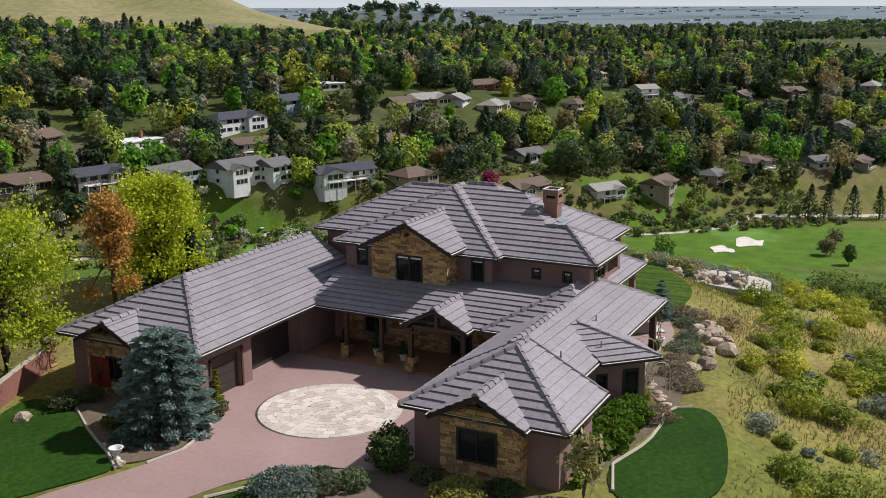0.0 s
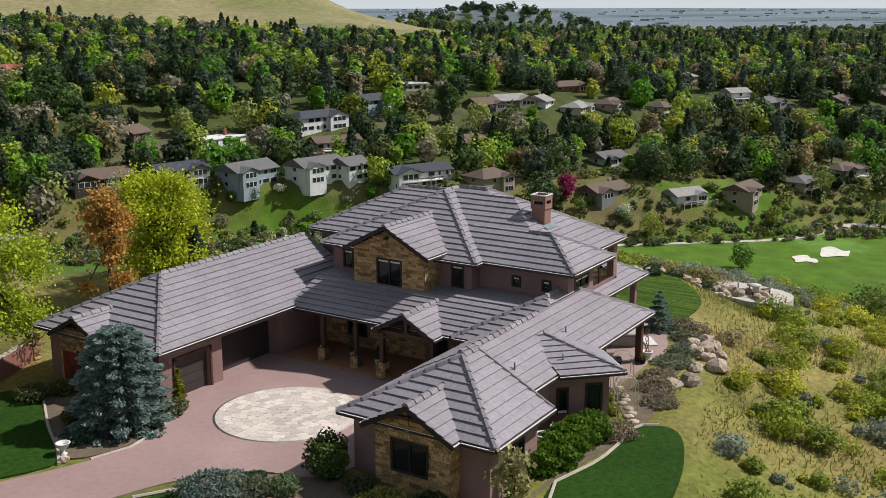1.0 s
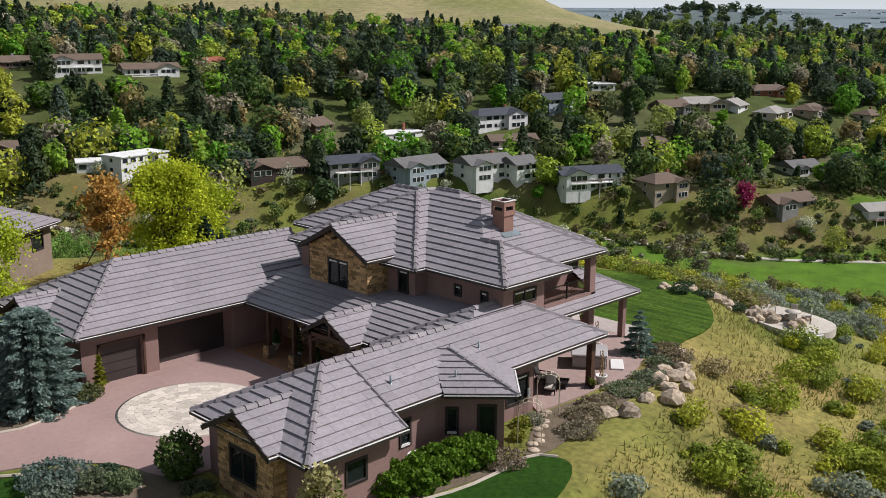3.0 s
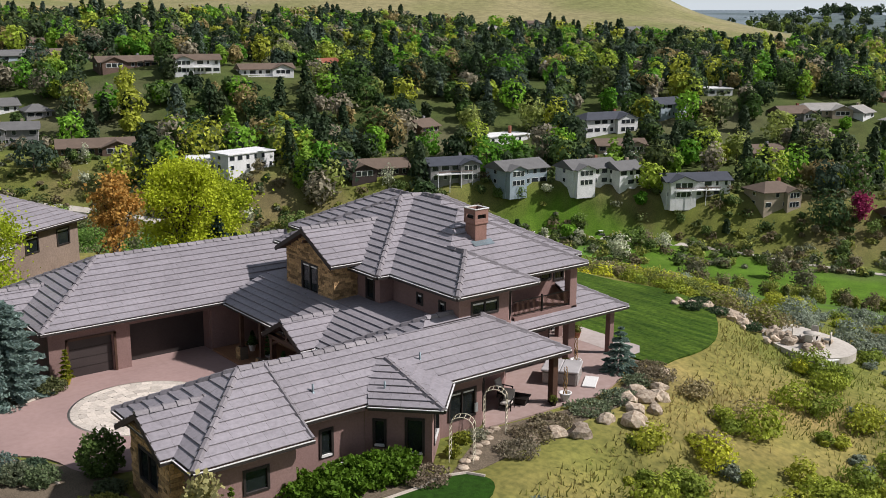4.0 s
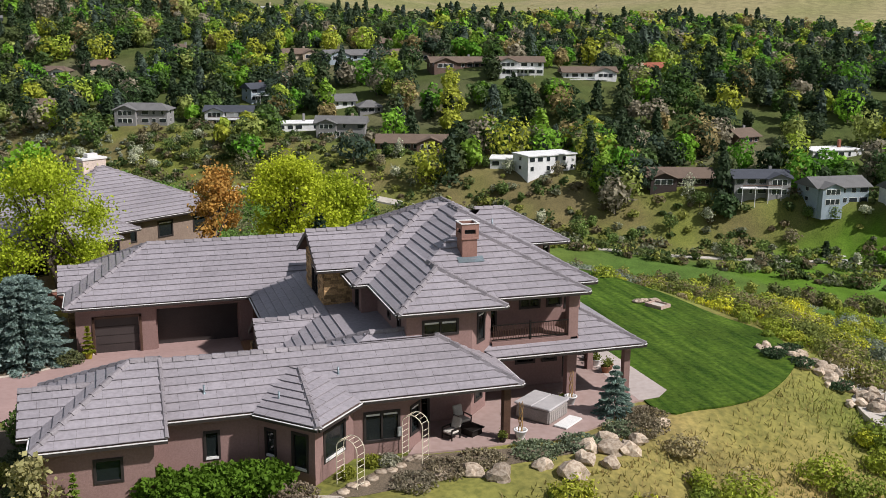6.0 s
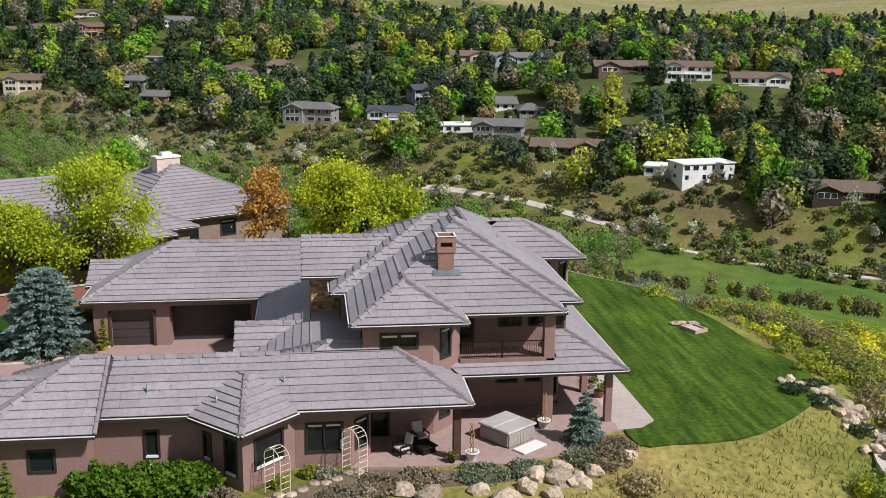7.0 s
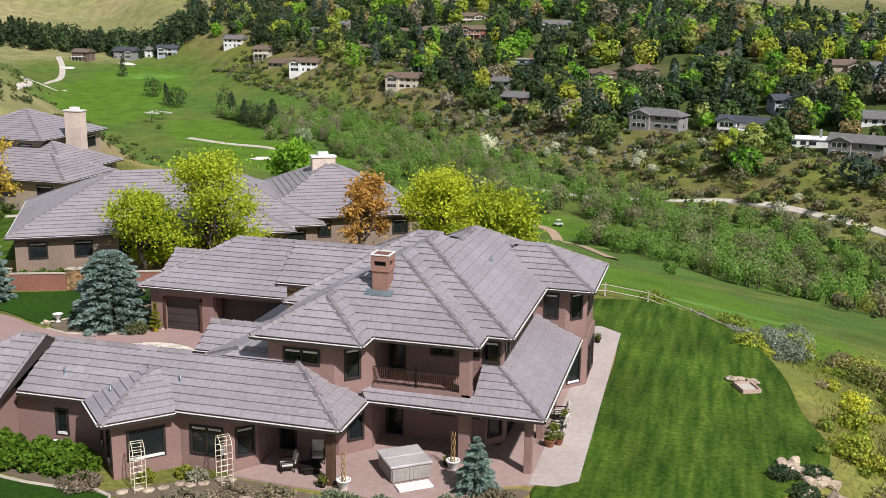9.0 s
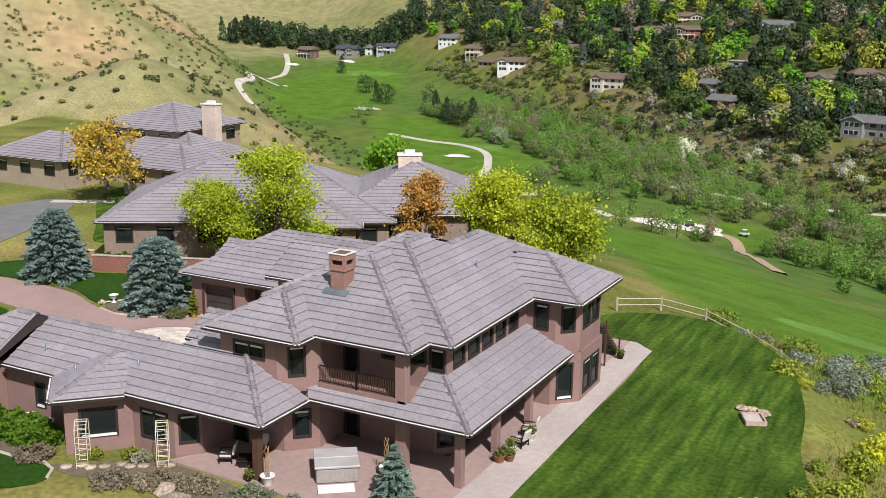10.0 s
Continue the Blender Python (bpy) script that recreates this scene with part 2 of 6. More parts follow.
def height(x, y):
    x, y = np.asarray(x, float), np.asarray(y, float)
    d = outside(x, y)
    a, q = valley(x, y)
    r = np.hypot(x, y)
    floor = -48.5 + 0.042 * np.clip(a + 37, -300, 900)
    # a steep bank above the stream, a bench with the first houses, then the long slope
    rise = 15.5 * smooth(8 + 28 * np.exp(-(((a + 30) / 75) ** 2)), 47, q) + 24 * smooth(58, 180, q) + 9 * smooth(185, 480, q)
    rise = rise + 9 * smooth(340, 470, a) * smooth(-10, 25, q) + 7 * np.exp(-(((a - 120) / 50) ** 2) - ((q - 130) / 35) ** 2)
    far = floor + rise + 0.8 * wob(x, y, 37) * smooth(40, 100, q) + 2 * wob(x, y, 90, 1) * smooth(60, 200, q)
    bare = 150 * np.exp(-(((a - 1120) / 270) ** 2) - ((q - 60) / 420) ** 2) + 100 * np.exp(-(((a - 900) / 260) ** 2) - ((q - 700) / 300) ** 2)
    bare = bare + 115 * np.exp(-(((a - 0) / 270) ** 2) - ((q - 1080) / 330) ** 2)
    bare = bare * (1 + 0.2 * wob(x, y, 85, 2) + 0.07 * wob(x, y, 30, 5))
    knoll = 36 * np.exp(-(((x - 1323) / 190) ** 2) - ((y - 780) / 150) ** 2)
    far = far + bare
    far = far + smooth(950, 1500, r) * smooth(0, -300, a) * (-17 + 33 * np.clip((r - 1500) / 3200, 0, 1.2) - far) + knoll
    # the dry hills west of the plots: a spur that runs down to the valley and a broad back hill
    spur = 50 * np.exp(-(((x + 152) / 46) ** 2) - (np.where(y > 140, (y - 140) / 76, (y - 140) / 60)) ** 2)
    back = 88 * np.exp(-(((x + 425) / np.where(x > -425, 110, 145)) ** 2) - ((y - 330) / 140) ** 2)
    hill = -80 + 38 * smooth(90, 200, a) + np.maximum(spur, back) * (1 + 0.13 * wob(x, y, 31, 2) + 0.05 * wob(x, y, 12, 4)) + 0.25 * np.minimum(spur, back)
    slope = 0.0 - 0.27 * d - 0.5 * smooth(0, 5, d) + 0.35 * wob(x, y, 9) * smooth(2, 20, d)
    z = np.maximum(np.maximum(far, slope), hill)
    return np.where(d <= 0, 0.0, z) - 0.06


def ground_z(x, y):
    return float(height(np.array([x]), np.array([y]))[0])


def axis(lo, hi):
    """Grid lines that are 1.2 m apart near the house and spread out towards the horizon."""
    out = {}
    for sign, end in ((-1, -lo), (1, hi)):
        v, k = 0.0, 0
        while v < end:
            out[sign * v] = 1
            v += 1.2 if v < 40 else 1.2 + 0.017 * (v - 40)
        out[sign * end] = 1
    return np.array(sorted(out))


GX, GY = axis(-3000, 4800), axis(-1500, 4800)
XX, YY = np.meshgrid(GX, GY)
ZZ = height(XX, YY)


def patch(x, y, cx, cy, rx, ry, turn=0.0, soft=0.15):
    """1 inside an uneven oval, 0 outside."""
    c, s = math.cos(radians(turn)), math.sin(radians(turn))
    u, v = ((x - cx) * c + (y - cy) * s) / rx, (-(x - cx) * s + (y - cy) * c) / ry
    r = np.hypot(u, v) + 0.10 * wob(x, y, 14, 3)
    return 1 - smooth(1 - soft, 1 + soft, r)


def cover(x, y):
    """The land's own colours: rough grass, sage and soil, mown fairways, bare hills; the far plain carries painted
    haze.
    """
    x, y = np.asarray(x, float), np.asarray(y, float)
    a, q = valley(x, y)
    d = outside(x, y)
    n1, n2, n3 = wob(x, y, 5), wob(x, y, 17, 1), wob(x, y, 2.1, 2)

    def blend(c, new_c, w):
        return c * (1 - w[..., None]) + np.array(new_c) * w[..., None]

    c = np.ones(x.shape + (3,)) * np.array((0.15, 0.17, 0.04))
    c = blend(c, (0.34, 0.25, 0.105), np.clip(0.12 + 0.55 * n2 + 0.5 * n1, 0, 1) * 0.9)
    c = blend(c, (0.075, 0.085, 0.03), np.clip(wob(x, y, 3.4, 6) - 0.35, 0, 1) * 0.8)
    c = blend(c, (0.20, 0.215, 0.05), np.clip(0.3 + 0.6 * n3, 0, 1) * 0.6)
    vall = smooth(-190, -150, q) * (1 - smooth(4, 24, q)) * smooth(-300, -180, a)
    c = blend(c, (0.085, 0.15, 0.03), vall * np.clip(0.85 + 0.3 * n2, 0, 1))
    bank = smooth(8, 30, q) * (1 - smooth(44, 60, q))
    c = blend(c, (0.15, 0.125, 0.065), bank * np.clip(0.5 + 0.5 * n2 + 0.4 * n1, 0, 1) * 0.9)
    suburb = smooth(40, 60, q)
    c = blend(c, (0.06, 0.085, 0.028), suburb * 0.85)
    c = blend(c, (0.16, 0.14, 0.095), suburb * np.clip(wob(x, y, 24, 5) - 0.2, 0, 1) * 0.8)
    bare = np.maximum(smooth(500, 560, q + 25 * n2) * smooth(-460, -330, a), smooth(620, 690, a + 20 * n2 - 0.15 * q))
    bare = np.maximum(bare, smooth(250, 330, q + 30 * n2 - 0.2 * (700 - a)) * smooth(380, 520, a))
    west = (1 - smooth(-150, -118, q)) * smooth(120, 170, a) * smooth(4, 12, d)
    bare = np.maximum(bare, west)
    c = blend(c, (0.31, 0.275, 0.15), bare * 0.94)
    c = blend(c, (0.20, 0.21, 0.085), bare * np.clip(0.45 + 0.8 * wob(x, y, 45, 4) + 0.3 * n2, 0, 1) * 0.85)
    c = blend(c, (0.42, 0.29, 0.17), west * np.clip(wob(x, y, 28, 7) - 0.1, 0, 1) * 0.8)
    green = (0.092, 0.18, 0.018)
    for cx, cy, rx, ry, turn in FAIRWAYS:
        w = patch(x, y, cx, cy, rx, ry, turn, 0.06)
        c = blend(c, green, w * (0.9 + 0.1 * np.sign(np.sin((x * 0.8 + y * 0.6) / 2.2))))
    for cx, cy, r in GREENS:
        c = blend(c, (0.13, 0.25, 0.045), patch(x, y, cx, cy, r, r * 0.75, 30, 0.05))
    # distance haze is painted into the far plain as blue-grey
    hazy_plain = smooth(1000, 1700, np.hypot(x, y)) * (1 - smooth(-320, -120, a))
    c = blend(c, (0.2, 0.25, 0.3), hazy_plain * 0.95)
    c = blend(c, (0.09, 0.125, 0.13), hazy_plain * np.clip(wob(x, y, 210, 3) + 0.3 * wob(x, y, 60, 1), 0, 1) * 0.8)
    return c


FAIRWAYS = [(6, 95, 62, 16, 108), (-26, 150, 40, 15, 118), (95, 75, 60, 20, 128), (183, 150, 62, 34, 125), (285, 42, 80, 34, 128), (225, 70, 50, 22, 110), (-20, 252, 40, 9, 160), (-150, 322, 42, 22, 150), (-195, 362, 40, 20, 130), (-295, 455, 110, 34, 116), (-290, 225, 42, 14, 150), (303, 88, 26, 9, 128)]
GREENS = [(176, 172, 13), (-150, 338, 9), (-318, 520, 16), (296, 50, 15), (20, 66, 7)]

def make_ground():
    ny, nx = XX.shape
    verts = np.stack([XX, YY, ZZ], -1).reshape(-1, 3)
    i = np.arange(ny * nx).reshape(ny, nx)
    faces = np.stack([i[:-1, :-1], i[:-1, 1:], i[1:, 1:], i[1:, :-1]], -1).reshape(-1, 4)
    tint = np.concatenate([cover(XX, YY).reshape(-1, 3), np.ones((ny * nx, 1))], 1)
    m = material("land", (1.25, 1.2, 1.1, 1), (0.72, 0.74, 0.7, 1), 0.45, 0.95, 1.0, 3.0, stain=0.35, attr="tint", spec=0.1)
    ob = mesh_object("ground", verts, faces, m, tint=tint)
    ob.data.shade_smooth()
    tagged(ob, "rolling foothill ground with dry grass, sage soil and mown fairways", "ground", kind="structure")
    return ob


make_ground()

# ---------------------------------------------------------------- the main house
COURSE, TILE = 0.475, 0.9


def roof_plane(parent, p0, p1, z0, slope, depth, a=1.0, b=1.0, start=0.0, gutter=True, course=COURSE):
    """A roof slope over the eave p0-p1 (the house to its left), of lapped tile courses; a and b: how the ends draw in with each metre."""
    m, length = along(p0, p1)
    up = m.to_3x3()
    base = Vector((p0[0], p0[1], z0))

    def at(u, d, h=0.0):
        v = base + up @ Vector((u, d, 0))
        v.z += d * slope + h
        return v

    slab = [at(a * start, start, -0.05), at(length - b * start, start, -0.05), at(length - b * depth, depth, -0.05), at(a * depth, depth, -0.05)]
    deck = mesh_object("roof_slope", slab + [v - Vector((0, 0, 0.1)) for v in slab], [(0, 1, 2, 3), (7, 6, 5, 4), (0, 4, 5, 1)], MT["soffit"], parent)
    d, k = start, 0
    rng = random.Random(int(abs(p0[0] * 31 + p0[1] * 17 + z0 * 7) * 10))
    while d < depth - 0.02:
        e = min(depth, d + course)
        back = min(depth, e + 0.05)
        left, right = a * d, length - b * d
        lb, rb = a * back, length - b * back
        verts, faces = [], []
        u = left - rng.random() * TILE
        while u < right - 0.02:
            v = u + TILE
            f0, f1 = max(u, left), min(v, right)
            b0, b1 = min(max(u, lb), rb), max(min(v, rb), lb)
            if f1 - f0 > 0.01:
                lift = 0.09 + rng.uniform(-0.007, 0.007)
                n = len(verts)
                verts += [at(f0 + 0.004, d, lift), at(f1 - 0.004, d, lift), at(max(b1, b0) - 0.004, back, 0.012), at(b0 + 0.004, back, 0.012), at(f0 + 0.004, d + 0.08, -0.03), at(f1 - 0.004, d + 0.08, -0.03), at(f0 + 0.004, d, lift - 0.03), at(f1 - 0.004, d, lift - 0.03)]
                faces += [(n, n + 1, n + 2, n + 3), (n + 6, n + 7, n + 1, n), (n + 4, n + 5, n + 7, n + 6)]
            u = v
        if faces:
            mesh_object("tile_course", verts, faces, MT["tile"], deck)
        d, k = e, k + 1
    if gutter and start == 0:
        g = add_box(bmesh.new(), 0, length, -0.11, 0.02, z0 - 0.17, z0 - 0.03, 0.0, m)
        part("gutter", g, MT["gutter"], deck, "dark metal gutter")
        g = add_box(bmesh.new(), 0, length, -0.125, -0.05, z0 - 0.03, z0 + 0.0, 0.0, m)
        part("drip_edge", g, MT["white"], deck, "pale metal drip edge")
    return deck


CAP = None


def ridge(parent, p, q, width=0.40, tall=0.10):
    """A row of overlapping angled cap tiles from p up or along to q."""
    global CAP
    if CAP is None:
        v = []
        for x, s, h in ((0.0, 1.12, 0.05), (1.12, 0.9, 0.0)):
            v += [(x, -0.5 * s, h - 0.07), (x, -0.18 * s, h + 0.1), (x, 0.18 * s, h + 0.1), (x, 0.5 * s, h - 0.07)]
        CAP = bpy.data.meshes.new("ridge_tile")
        CAP.from_pydata(v, [], [(0, 4, 5, 1), (1, 5, 6, 2), (2, 6, 7, 3), (0, 1, 2, 3)])
        CAP.materials.append(MT["cap"])
    p, q = Vector(p), Vector(q)
    d = q - p
    n = max(1, int(d.length / 0.62))
    turn = Matrix.Rotation(math.atan2(d.y, d.x), 4, "Z") @ Matrix.Rotation(-math.atan2(d.z, math.hypot(d.x, d.y)), 4, "Y")
    for i in range(n):
        ob = new("ridge_tile", CAP)
        ob.parent = parent
        ob.matrix_basis = Matrix.Translation(p + d * (i / n)) @ turn @ Matrix.Diagonal((d.length / n, width, tall / 0.1, 1))


def hip_block(parent, x0, x1, y0, y1, z0, s, sides, depth=None, ridges=True, starts=None):
    full = min(x1 - x0, y1 - y0) / 2
    depth, starts = depth or full, starts or {}
    ends = dict(S=((x0, y0), (x1, y0)), E=((x1, y0), (x1, y1)), N=((x1, y1), (x0, y1)), W=((x0, y1), (x0, y0)))
    for k in sides:
        roof_plane(parent, *ends[k], z0, s, depth, start=starts.get(k, 0.0))


def panel_wall(name, p0, p1, z0, z1, holes=(), mat=None, parent=None, thick=0.25):
    """A wall from p0 to p1, its outside to the right, with real openings (u0, u1, z0, z1)."""
    m, length = along(p0, p1)
    us = sorted({0.004, length - 0.004, *[h[0] for h in holes], *[h[1] for h in holes]})
    zs = sorted({z0, z1, *[h[2] for h in holes], *[h[3] for h in holes]})
    bm = bmesh.new()
    for i in range(len(us) - 1):
        for j in range(len(zs) - 1):
            cu, cz = (us[i] + us[i + 1]) / 2, (zs[j] + zs[j + 1]) / 2
            if us[i + 1] - us[i] > 1e-4 and not any(h[0] < cu < h[1] and h[2] < cz < h[3] for h in holes):
                add_box(bm, us[i], us[i + 1], 0, thick, zs[j], zs[j + 1], 0.0, m)
    bmesh.ops.remove_doubles(bm, verts=bm.verts, dist=0.0005)
    return part(name, bm, mat or MT["stucco"], parent)


def window(parent, p0, p1, u0, u1, z0, z1, panes=1, shade="top", trim=None):
    """A framed window in the wall p0-p1: frame, panes, and a pale blind or sill."""
    m, _ = along(p0, p1)
    bm = bmesh.new()
    f = 0.085
    for a, b, c, d in ((u0 - 0.05, u0 + f, z0 - 0.05, z1 + 0.05), (u1 - f, u1 + 0.05, z0 - 0.05, z1 + 0.05), (u0 + f, u1 - f, z0 - 0.05, z0 + f), (u0 + f, u1 - f, z1 - f, z1 + 0.05)):
        add_box(bm, a, b, -0.05, 0.1, c, d, 0.008, m)
    step = (u1 - u0) / panes
    for k in range(1, panes):
        add_box(bm, u0 + k * step - 0.04, u0 + k * step + 0.04, -0.03, 0.1, z0 + f, z1 - f, 0.0, m)
    frame_ob = part("window", bm, trim or MT["trim"], parent, "dark bronze window frame")
    for k in range(panes):
        g = part("pane", add_box(bmesh.new(), u0 + k * step + 0.04, u0 + (k + 1) * step - 0.04, 0.035, 0.05, z0 + 0.04, z1 - 0.04, 0.0, m), MT["glass"], frame_ob)
        if shade == "top":
            part("blind", add_box(bmesh.new(), u0 + k * step + 0.1, u0 + (k + 1) * step - 0.1, 0.0, 0.03, z1 - 0.2, z1 - 0.085, 0.0, m), MT["white"], frame_ob, "rolled white blind")
    if shade == "sill":
        part("sill", add_box(bmesh.new(), u0 + 0.05, u1 - 0.05, -0.055, 0.03, z0 + 0.0, z0 + 0.12, 0.0, m), MT["white"], frame_ob, "white sill")
    return frame_ob


def wall_run(parent, name, p0, p1, z0, z1, wins=(), mat=None):
    w = panel_wall(name, p0, p1, z0, z1, [q[:4] for q in wins], mat, parent)
    for q in wins:
        if len(q) > 4 and q[4] == "open":
            continue
        window(parent, p0, p1, *q[:4], *(q[4:] or ()))
    return w


def stone_face(parent, p0, p1, z0, z1, holes=(), peak=0.0, proud=0.05, grain=(0.42, 0.17)):
    """Coursed field stones over a wall face, with a gable of height peak above z1."""
    m, length = along(p0, p1)
    rng = random.Random(int(abs(p0[0] * 13 + p0[1] * 7 + z0) * 100))
    shapes = []
    for k in range(7):
        bm = add_box(bmesh.new(), -0.5, 0.5, -0.5, 0.5, -0.5, 0.5)
        for v in bm.verts:
            v.co += Vector((rng.uniform(-0.05, 0.05), rng.uniform(-0.25, 0.25), rng.uniform(-0.07, 0.07)))
        me = bpy.data.meshes.new("stone")
        bm.to_mesh(me)
        bm.free()
        me.materials.append(MT["stone"])
        shapes.append(me)
    z = z0
    while z < z1 + peak - 0.06:
        h = grain[1] * rng.uniform(0.7, 1.35)
        cut = 0.0 if z + h / 2 <= z1 else (z + h / 2 - z1) / peak * length / 2
        u = cut - rng.random() * 0.2
        while u < length - cut:
            w = grain[0] * rng.uniform(0.55, 1.5)
            a, b = max(u, cut), min(u + w, length - cut)
            spans = [(a, b)]
            for q in holes:
                if q[2] < z + h * 0.6 and z + h * 0.4 < q[3]:
                    spans = [s for x, y in spans for s in ((x, min(y, q[0])), (max(x, q[1]), y)) if s[1] - s[0] > 0.06]
            for x, y in spans:
                if y - x > 0.05:
                    ob = new("stone", rng.choice(shapes))
                    ob.parent = parent
                    ob.matrix_basis = m @ Matrix.Translation(((x + y) / 2, 0.0, z + h / 2)) @ Matrix.Diagonal((y - x - 0.015, 2 * proud * rng.uniform(0.7, 1.2), h - 0.012, 1))
            u += w
        z += h


def gable_front(parent, p0, p1, z1, rise, mat, over=0.0):
    """A triangular wall over p0-p1."""
    m, length = along(p0, p1)
    v = [m @ Vector(c) for c in ((0, 0, z1), (length, 0, z1), (length / 2, 0, z1 + rise), (0, 0.2, z1), (length, 0.2, z1), (length / 2, 0.2, z1 + rise))]
    return mesh_object("gable", v, [(0, 1, 2), (5, 4, 3), (0, 2, 5, 3), (1, 4, 5, 2)], mat, parent)


def rake_boards(parent, p0, apex, p1):
    for a, b in ((p0, apex), (p1, apex)):
        a, b = Vector(a), Vector(b)
        v = []
        for c in (a, b):
            v += [c + Vector((-0.02, 0, 0.03)), c + Vector((-0.02, 0, -0.24)), c + Vector((0.07, 0, -0.24)), c + Vector((0.07, 0, 0.03))]
        mesh_object("rake_board", v, [(0, 1, 5, 4), (1, 2, 6, 5), (2, 3, 7, 6), (3, 0, 4, 7), (3, 2, 1, 0), (4, 5, 6, 7)], MT["trim"], parent, "dark timber rake board")


def west_gable(parent, x_front, x_back, ya, yb, z0, slope):
    """A small gable roof with its ridge along x and its front to the west."""
    half = (yb - ya) / 2
    roof_plane(parent, (x_front, ya), (x_back, ya), z0, slope, half, 0, 0)
    roof_plane(parent, (x_back, yb), (x_front, yb), z0, slope, half, 0, 0)
    top = z0 + slope * half
    ridge(parent, (x_front, (ya + yb) / 2, top + 0.02), (x_back, (ya + yb) / 2, top + 0.02))
    rake_boards(parent, (x_front, ya, z0), (x_front, (ya + yb) / 2, top), (x_front, yb, z0))


house = thing("house", "large two-storey brown stucco house with stone gables and grey tile roofs", "house")
UZ, LZ, SL = 6.515, 3.2, 0.53

# upper roofs
hip_block(house, -5.2, 0.85, 2.41, 14, UZ, SL, "SWE")
hip_block(house, -5.08, 6.42, 3.95, 18, UZ, SL, "SEW")
hip_block(house, -4.96, 7.75, 5.88, 20.5, UZ, SL, "SW")
roof_plane(house, (7.75, 5.88), (7.75, 24.75), UZ, SL, 5.25)
roof_plane(house, (7.75, 5.88), (7.75, 20.5), UZ, SL, 6.35, start=5.25)
hip_block(house, -6.1, 7.7, 8.7, 20.95, UZ, SL, "SWN")
hip_block(house, -2.75, 7.75, 8.0, 24.75, UZ, SL, "WN")
hip_block(house, 2.0, 10.65, 16.15, 23.3, UZ, SL, "SEN")
west_gable(house, -7.74, -2.0, 11.19, 17.8, 6.88, 0.515)


def hip_caps(x, y, sx, sy, d, z0, s):
    ridge(house, (x, y, z0), (x + sx * d, y + sy * d, z0 + s * d))


for x, y, sx, sy, d in ((-5.2, 2.41, 1, 1, 3.0), (0.85, 2.41, -1, 1, 3.0), (6.42, 3.95, -1, 1, 5.7), (7.75, 5.88, -1, 1, 6.35), (-6.1, 8.7, 1, 1, 6.1), (-6.1, 20.95, 1, -1, 6.1), (7.75, 24.75, -1, -1, 5.25), (-2.75, 24.75, 1, -1, 5.25), (10.65, 16.15, -1, 1, 3.57), (10.65, 23.3, -1, -1, 3.57)):
    hip_caps(x, y, sx, sy, d, UZ, SL)
ridge(house, (-2.2, 5.42, UZ + SL * 3.02), (-2.2, 6.9, UZ + SL * 3.02))
ridge(house, (1.4, 12.2, UZ + SL * 6.35), (1.4, 14.2, UZ + SL * 6.35))
ridge(house, (0.0, 14.82, UZ + SL * 6.12), (1.6, 14.82, UZ + SL * 6.12))
ridge(house, (2.5, 15.4, UZ + SL * 5.25), (2.5, 19.5, UZ + SL * 5.25))
ridge(house, (5.0, 19.72, UZ + SL * 3.57), (7.1, 19.72, UZ + SL * 3.57))

# garage wing
GS = 0.52
roof_plane(house, (-22.2, 19.58), (-3.0, 19.58), 3.31, GS, 5.36, 1, 0)
roof_plane(house, (-22.2, 30.3), (-22.2, 19.58), 3.31, GS, 5.36)
roof_plane(house, (-3.0, 30.3), (-22.2, 30.3), 3.31, GS, 5.36, 0, 1)
for y, sy in ((19.58, 1), (30.3, -1)):
    hip_caps(-22.2, y, 1, sy, 5.36, 3.31, GS)
ridge(house, (-16.84, 24.94, 3.31 + GS * 5.36), (-3.0, 24.94, 3.31 + GS * 5.36))
west_gable(house, -22.75, -18.0, 23.75, 28.3, 3.31, 0.53)

# low wing: end block, narrow run, wide run, bay
roof_plane(house, (-22.9, -2.35), (-17.1, -2.35), 3.13, SL, 4.385, 1, 0)
roof_plane(house, (-22.9, 6.42), (-22.9, -2.35), 3.13, SL, 4.385)
roof_plane(house, (-17.1, 6.42), (-22.9, 6.42), 3.13, SL, 4.385, 0, 1)
hip_caps(-22.9, -2.35, 1, 1, 4.385, 3.13, SL)
hip_caps(-22.9, 6.42, 1, -1, 4.385, 3.13, SL)
ridge(house, (-18.5, 2.03, 3.13 + SL * 4.385), (-17.1, 2.03, 3.13 + SL * 4.385))
for y0, sy in ((-2.35, 1), (6.42, -1)):
    a, b = Vector((-17.09, y0, 3.13)), Vector((-17.09, 2.03, 3.13 + SL * 4.385))
    v = [a + Vector((0, 0, 0.05)), b + Vector((0, 0, 0.05)), b - Vector((0, 0, 0.75)), a - Vector((0, 0, 0.16))]
    v += [c - Vector((0.12, 0, 0)) for c in v]
    mesh_object("verge_board", v, [(0, 1, 2, 3), (7, 6, 5, 4), (0, 4, 5, 1), (3, 2, 6, 7), (0, 3, 7, 4)], MT["gutter"], house)
    ridge(house, a + Vector((-0.06, 0, 0.06)), b + Vector((-0.06, 0, 0.06)), 0.22, 0.05)
roof_plane(house, (-17.2, -0.45), (0.7, -0.45), 3.18, SL, 3.45, 0, 1)
roof_plane(house, (-10.0, 6.45), (-17.2, 6.45), 3.18, SL, 3.45, 0, 0)
ridge(house, (-17.1, 3.0, 3.18 + SL * 3.45), (-8.9, 3.0, 3.18 + SL * 3.45))
roof_plane(house, (-10.5, -0.45), (0.7, -0.45), 3.18, SL, 4.07, 1, 1, start=3.45)
